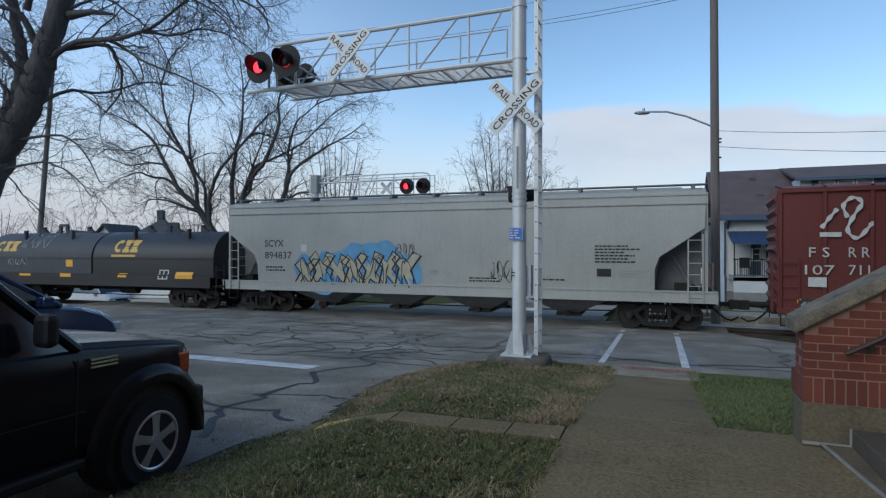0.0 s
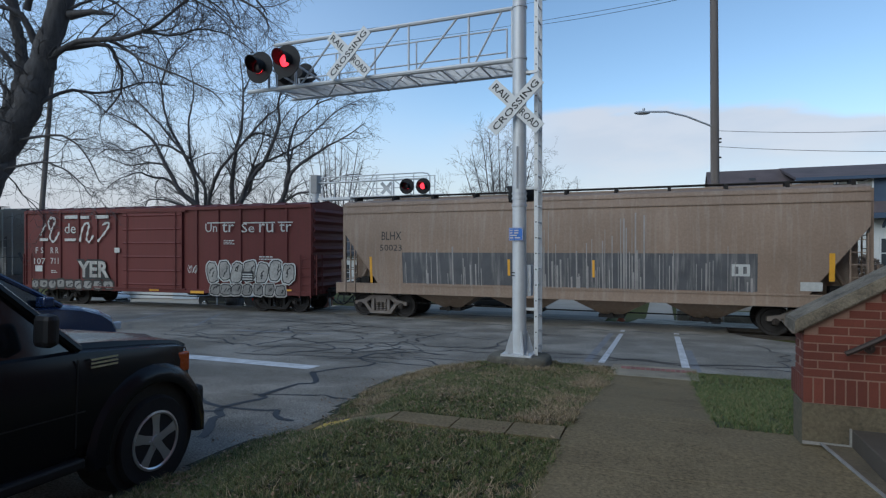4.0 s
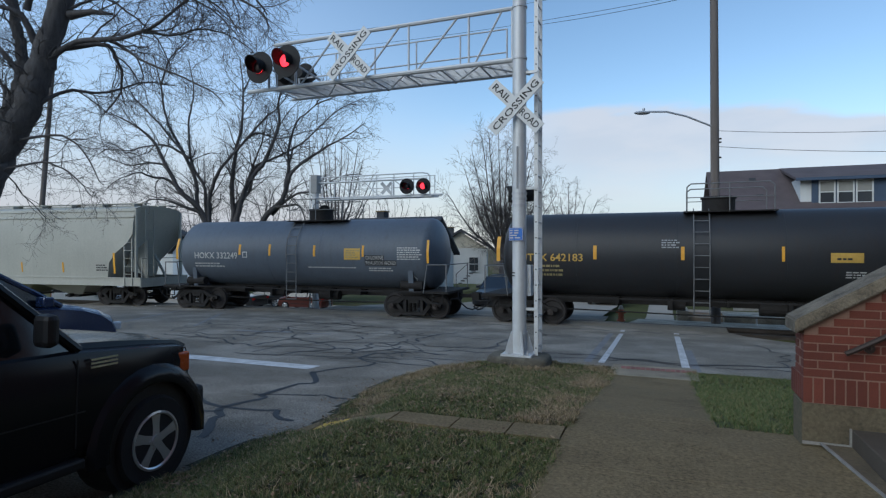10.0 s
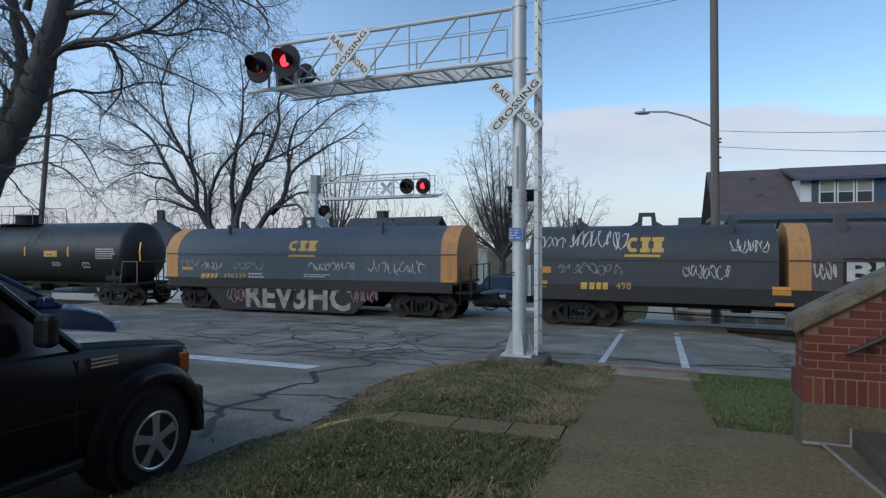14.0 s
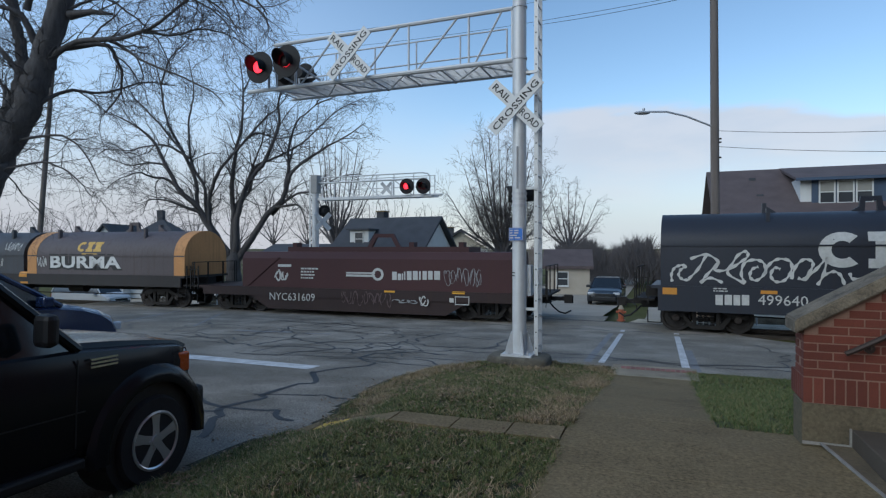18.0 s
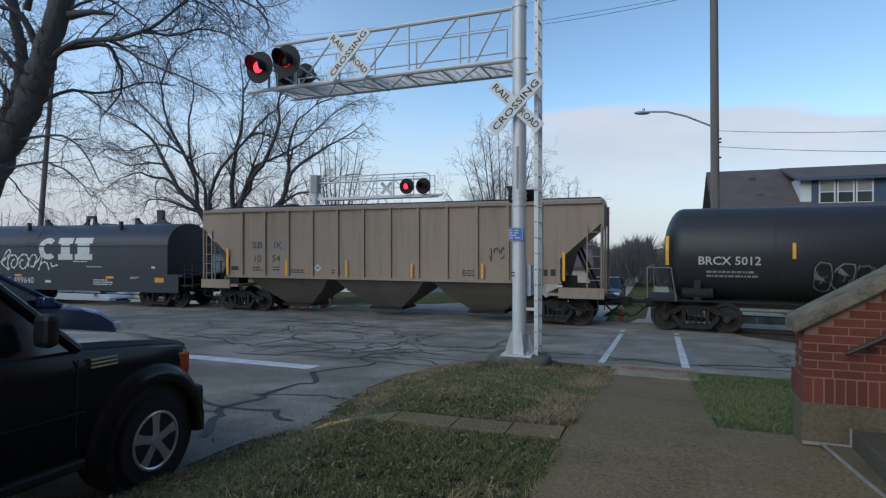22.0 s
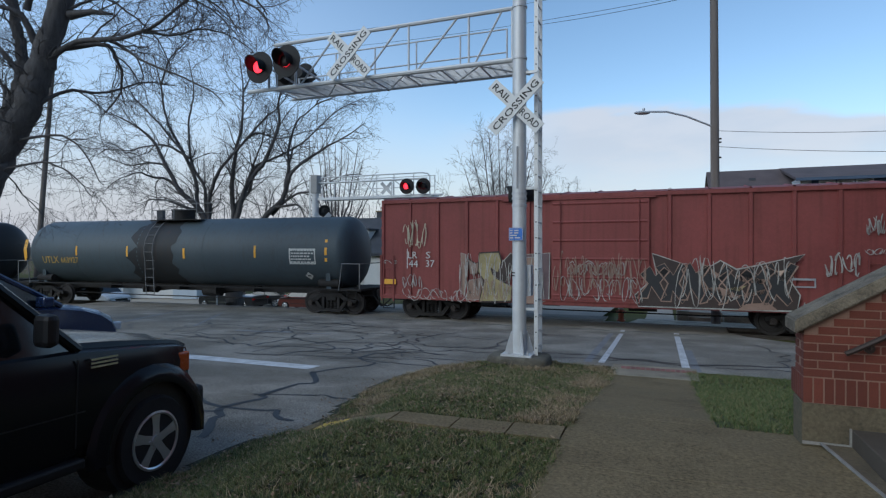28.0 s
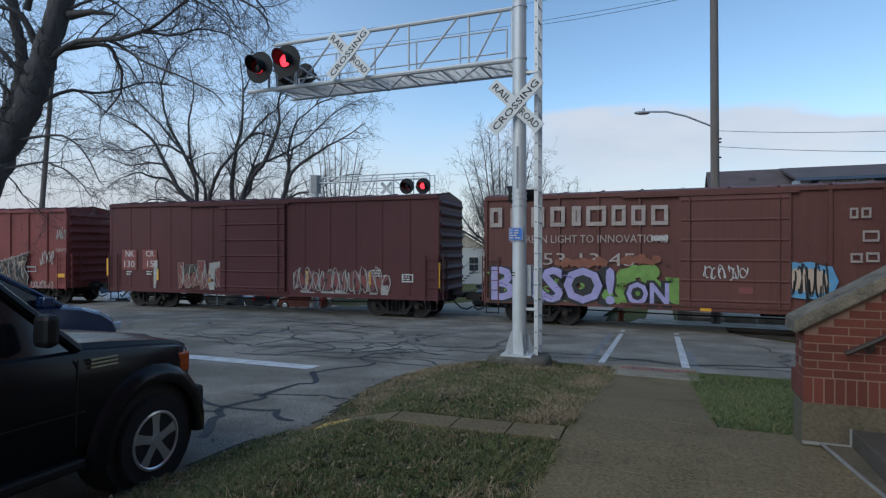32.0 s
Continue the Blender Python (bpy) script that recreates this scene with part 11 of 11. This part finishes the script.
car, surf, h = BUILT["rust"]
bars([(-7.58, 3.95, 0.45, 0.14), (-7.58, 3.41, 0.45, 0.14), (-7.58, 3.56, 0.14, 0.40), (-7.27, 3.55, 0.14, 0.40)], surf, southern_white, car, "marking")
bars([(-6.83, 3.93, 0.50, 0.14), (-6.83, 3.40, 0.50, 0.14), (-6.83, 3.54, 0.14, 0.39), (-6.47, 3.54, 0.14, 0.39)], surf, southern_white, car, "marking")
bars([(-6.09, 3.94, 0.45, 0.14), (-6.09, 3.39, 0.45, 0.14), (-6.09, 3.53, 0.14, 0.41), (-5.78, 3.53, 0.14, 0.40)], surf, southern_white, car, "marking")
bars([(-5.43, 3.94, 0.49, 0.13), (-5.43, 3.40, 0.49, 0.13), (-5.43, 3.54, 0.13, 0.40), (-5.07, 3.54, 0.13, 0.40)], surf, southern_white, car, "marking")
bars([(-4.71, 3.94, 0.30, 0.13), (-4.71, 3.42, 0.30, 0.13), (-4.71, 3.55, 0.13, 0.40), (-4.55, 3.55, 0.13, 0.39)], surf, southern_white, car, "marking")
bars([(-4.24, 3.93, 0.63, 0.13), (-4.24, 3.41, 0.63, 0.13), (-4.24, 3.54, 0.13, 0.39), (-3.73, 3.53, 0.13, 0.39)], surf, southern_white, car, "marking")
bars([(-3.43, 3.93, 0.44, 0.13), (-3.43, 3.41, 0.44, 0.13), (-3.43, 3.55, 0.12, 0.39), (-3.11, 3.54, 0.12, 0.38)], surf, southern_white, car, "marking")
bars([(-2.82, 3.91, 0.43, 0.13), (-2.82, 3.41, 0.43, 0.13), (-2.82, 3.53, 0.12, 0.38), (-2.51, 3.53, 0.12, 0.38)], surf, southern_white, car, "marking")
bars([(-2.22, 3.91, 0.50, 0.12), (-2.22, 3.41, 0.50, 0.12), (-2.22, 3.54, 0.12, 0.38), (-1.84, 3.54, 0.12, 0.37)], surf, southern_white, car, "marking")
lettering("A GREEN LIGHT TO INNOVATIONS", -6.83, 2.85, 5.11, 0.26, surf, southern_white, car)
lettering("53 13 45", -5.68, 2.10, 2.97, 0.41, surf, southern_white, car)
spray_cloud(-3.25, 1.58, 1.20, 0.54, surf, spray_green, car, 2, 0.009)
spray_cloud(-3.87, 0.80, 0.71, 0.33, surf, spray_green, car, 21, 0.009)
spray_cloud(-3.16, 2.09, 1.19, 0.36, surf, spray_rust, car, 3, 0.009)
spray_cloud(-5.26, 2.02, 1.66, 0.34, surf, spray_rust, car, 4, 0.009)
wedges(-7.33, 0.80, 5.86, 1.22, 7, surf, spray_green, car, 23, lift=0.0085)
fat_graffiti("BRSO!", -7.58, 0.78, 4.31, 1.32, surf, spray_lilac, mark_black, car)
spots = random.Random(5)
for _ in range(46):
    a, c = spots.uniform(-7.6, -1.7), spots.uniform(0.9, 2.25)
    ring_mark(a, c, 0.13, 0.12, lambda x, z: surf(x, z) + 0.004, spray_soot, car)
for _ in range(10):
    a, c = spots.uniform(-7.4, -3.4), spots.uniform(0.95, 1.9)
    brush([(a, c), (a + 0.12, c + 0.03), (a + spots.uniform(0.2, 0.35), c - 0.06)], 0.05, surf, spray_violet, car, 0.022)
fat_graffiti("ON", -3.02, 0.80, 1.39, 0.84, surf, spray_lilac, mark_black, car)
spray_cloud(-1.47, 0.82, 0.32, 0.86, surf, spray_green, car, 8, 0.009)
scrawl(-0.70, 1.71, 1.18, 0.45, 6, 0.04, surf, mark_white, car, 121, lift=0.075, curl=1)
bars([(-2.22, 2.91, 0.50, 0.16), (-1.12, 2.82, 0.29, 0.10), (-0.75, 2.89, 0.20, 0.09), (-0.08, 2.82, 0.21, 0.09)], surf, mark_white, car, "marking")
spray_cloud(1.49, 1.12, 1.11, 1.19, surf, spray_blue, car, 11, 0.009)
spray_cloud(1.68, 1.29, 0.79, 0.86, surf, spray_peach, car, 12, 0.014)
scrawl(1.56, 1.12, 0.97, 1.14, 6, 0.06, surf, mark_black, car, 122, lift=0.02, curl=1)
scrawl(0.99, 1.26, 0.57, 0.41, 5, 0.035, surf, mark_white, car, 123, lift=0.012, curl=1)
bars([(3.02, 3.75, 0.20, 0.06), (3.02, 3.51, 0.20, 0.06), (3.02, 3.57, 0.05, 0.17), (3.17, 3.57, 0.05, 0.17)], surf, southern_white, car, "marking")
bars([(3.29, 3.75, 0.23, 0.06), (3.29, 3.52, 0.23, 0.06), (3.29, 3.58, 0.05, 0.17), (3.47, 3.58, 0.05, 0.17)], surf, southern_white, car, "marking")
bars([(3.32, 3.11, 0.38, 0.06), (3.32, 2.86, 0.38, 0.06), (3.32, 2.92, 0.05, 0.19), (3.66, 2.92, 0.05, 0.19)], surf, southern_white, car, "marking")
bars([(3.04, 2.48, 0.29, 0.06), (3.04, 2.27, 0.29, 0.06), (3.04, 2.34, 0.05, 0.14), (3.27, 2.34, 0.05, 0.14)], surf, southern_white, car, "marking")
bars([(3.40, 2.50, 0.31, 0.06), (3.40, 2.29, 0.31, 0.06), (3.40, 2.35, 0.05, 0.14), (3.66, 2.36, 0.05, 0.14)], surf, southern_white, car, "marking")
reflectors(car, [-0.80], 0.74, 0.10, surf, 0.31, reflect_yellow)
bars([(0.25, 1.31, 0.37, 0.20)], surf, panel_red, car, "marking", 0.07)
small_print(-1.07, 1.34, 0.48, 0.10, 1, surf, mark_white, car, 2)
bars([(0.08, 1.17, 0.14, 0.10)], surf, mark_white, car, "marking")
bars([(0.55, 1.52, 0.22, 0.05)], surf, spray_grey, car, "marking")


# ---- what moves ----
def motions():
    for car, s in TRAIN:
        rows = []
        for k in range(65):
            t = k * 0.5
            x = s - run(t)
            rows.append((t, pose(x, track_y(x) + 0.72, 0, 0, 0, math.degrees(track_turn(x)))))
        walk(car, rows)
    # rolling wheels: one turn for all the front and one for all the rear axles
    step = 0.08
    for s, obs in WHEELS.items():
        rows = []
        k = 0
        while k * step < 32.0 + 1e-6:
            t = k * step
            rows.append((t, pose(s * 0.89, 0, WR) @ Matrix.Rotation(-run(t) / WR, 4, "Y")))
            k += 1
        walk(obs[0], rows)
        src = obs[0].animation_data
        for o in obs[1:]:
            o.rotation_mode = "QUATERNION"
            d = o.animation_data_create()
            d.action, d.action_slot = src.action, src.action_slot
    # flashers: blinking is imitated by lens units turning half round at every beat, one of each pair showing its lit
    # side
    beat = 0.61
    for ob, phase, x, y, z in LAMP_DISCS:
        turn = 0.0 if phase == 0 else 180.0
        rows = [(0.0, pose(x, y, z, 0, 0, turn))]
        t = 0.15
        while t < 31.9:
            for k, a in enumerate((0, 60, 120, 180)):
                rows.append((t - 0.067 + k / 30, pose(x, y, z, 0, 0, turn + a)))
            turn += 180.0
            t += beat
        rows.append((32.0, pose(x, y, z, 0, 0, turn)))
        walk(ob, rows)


motions()
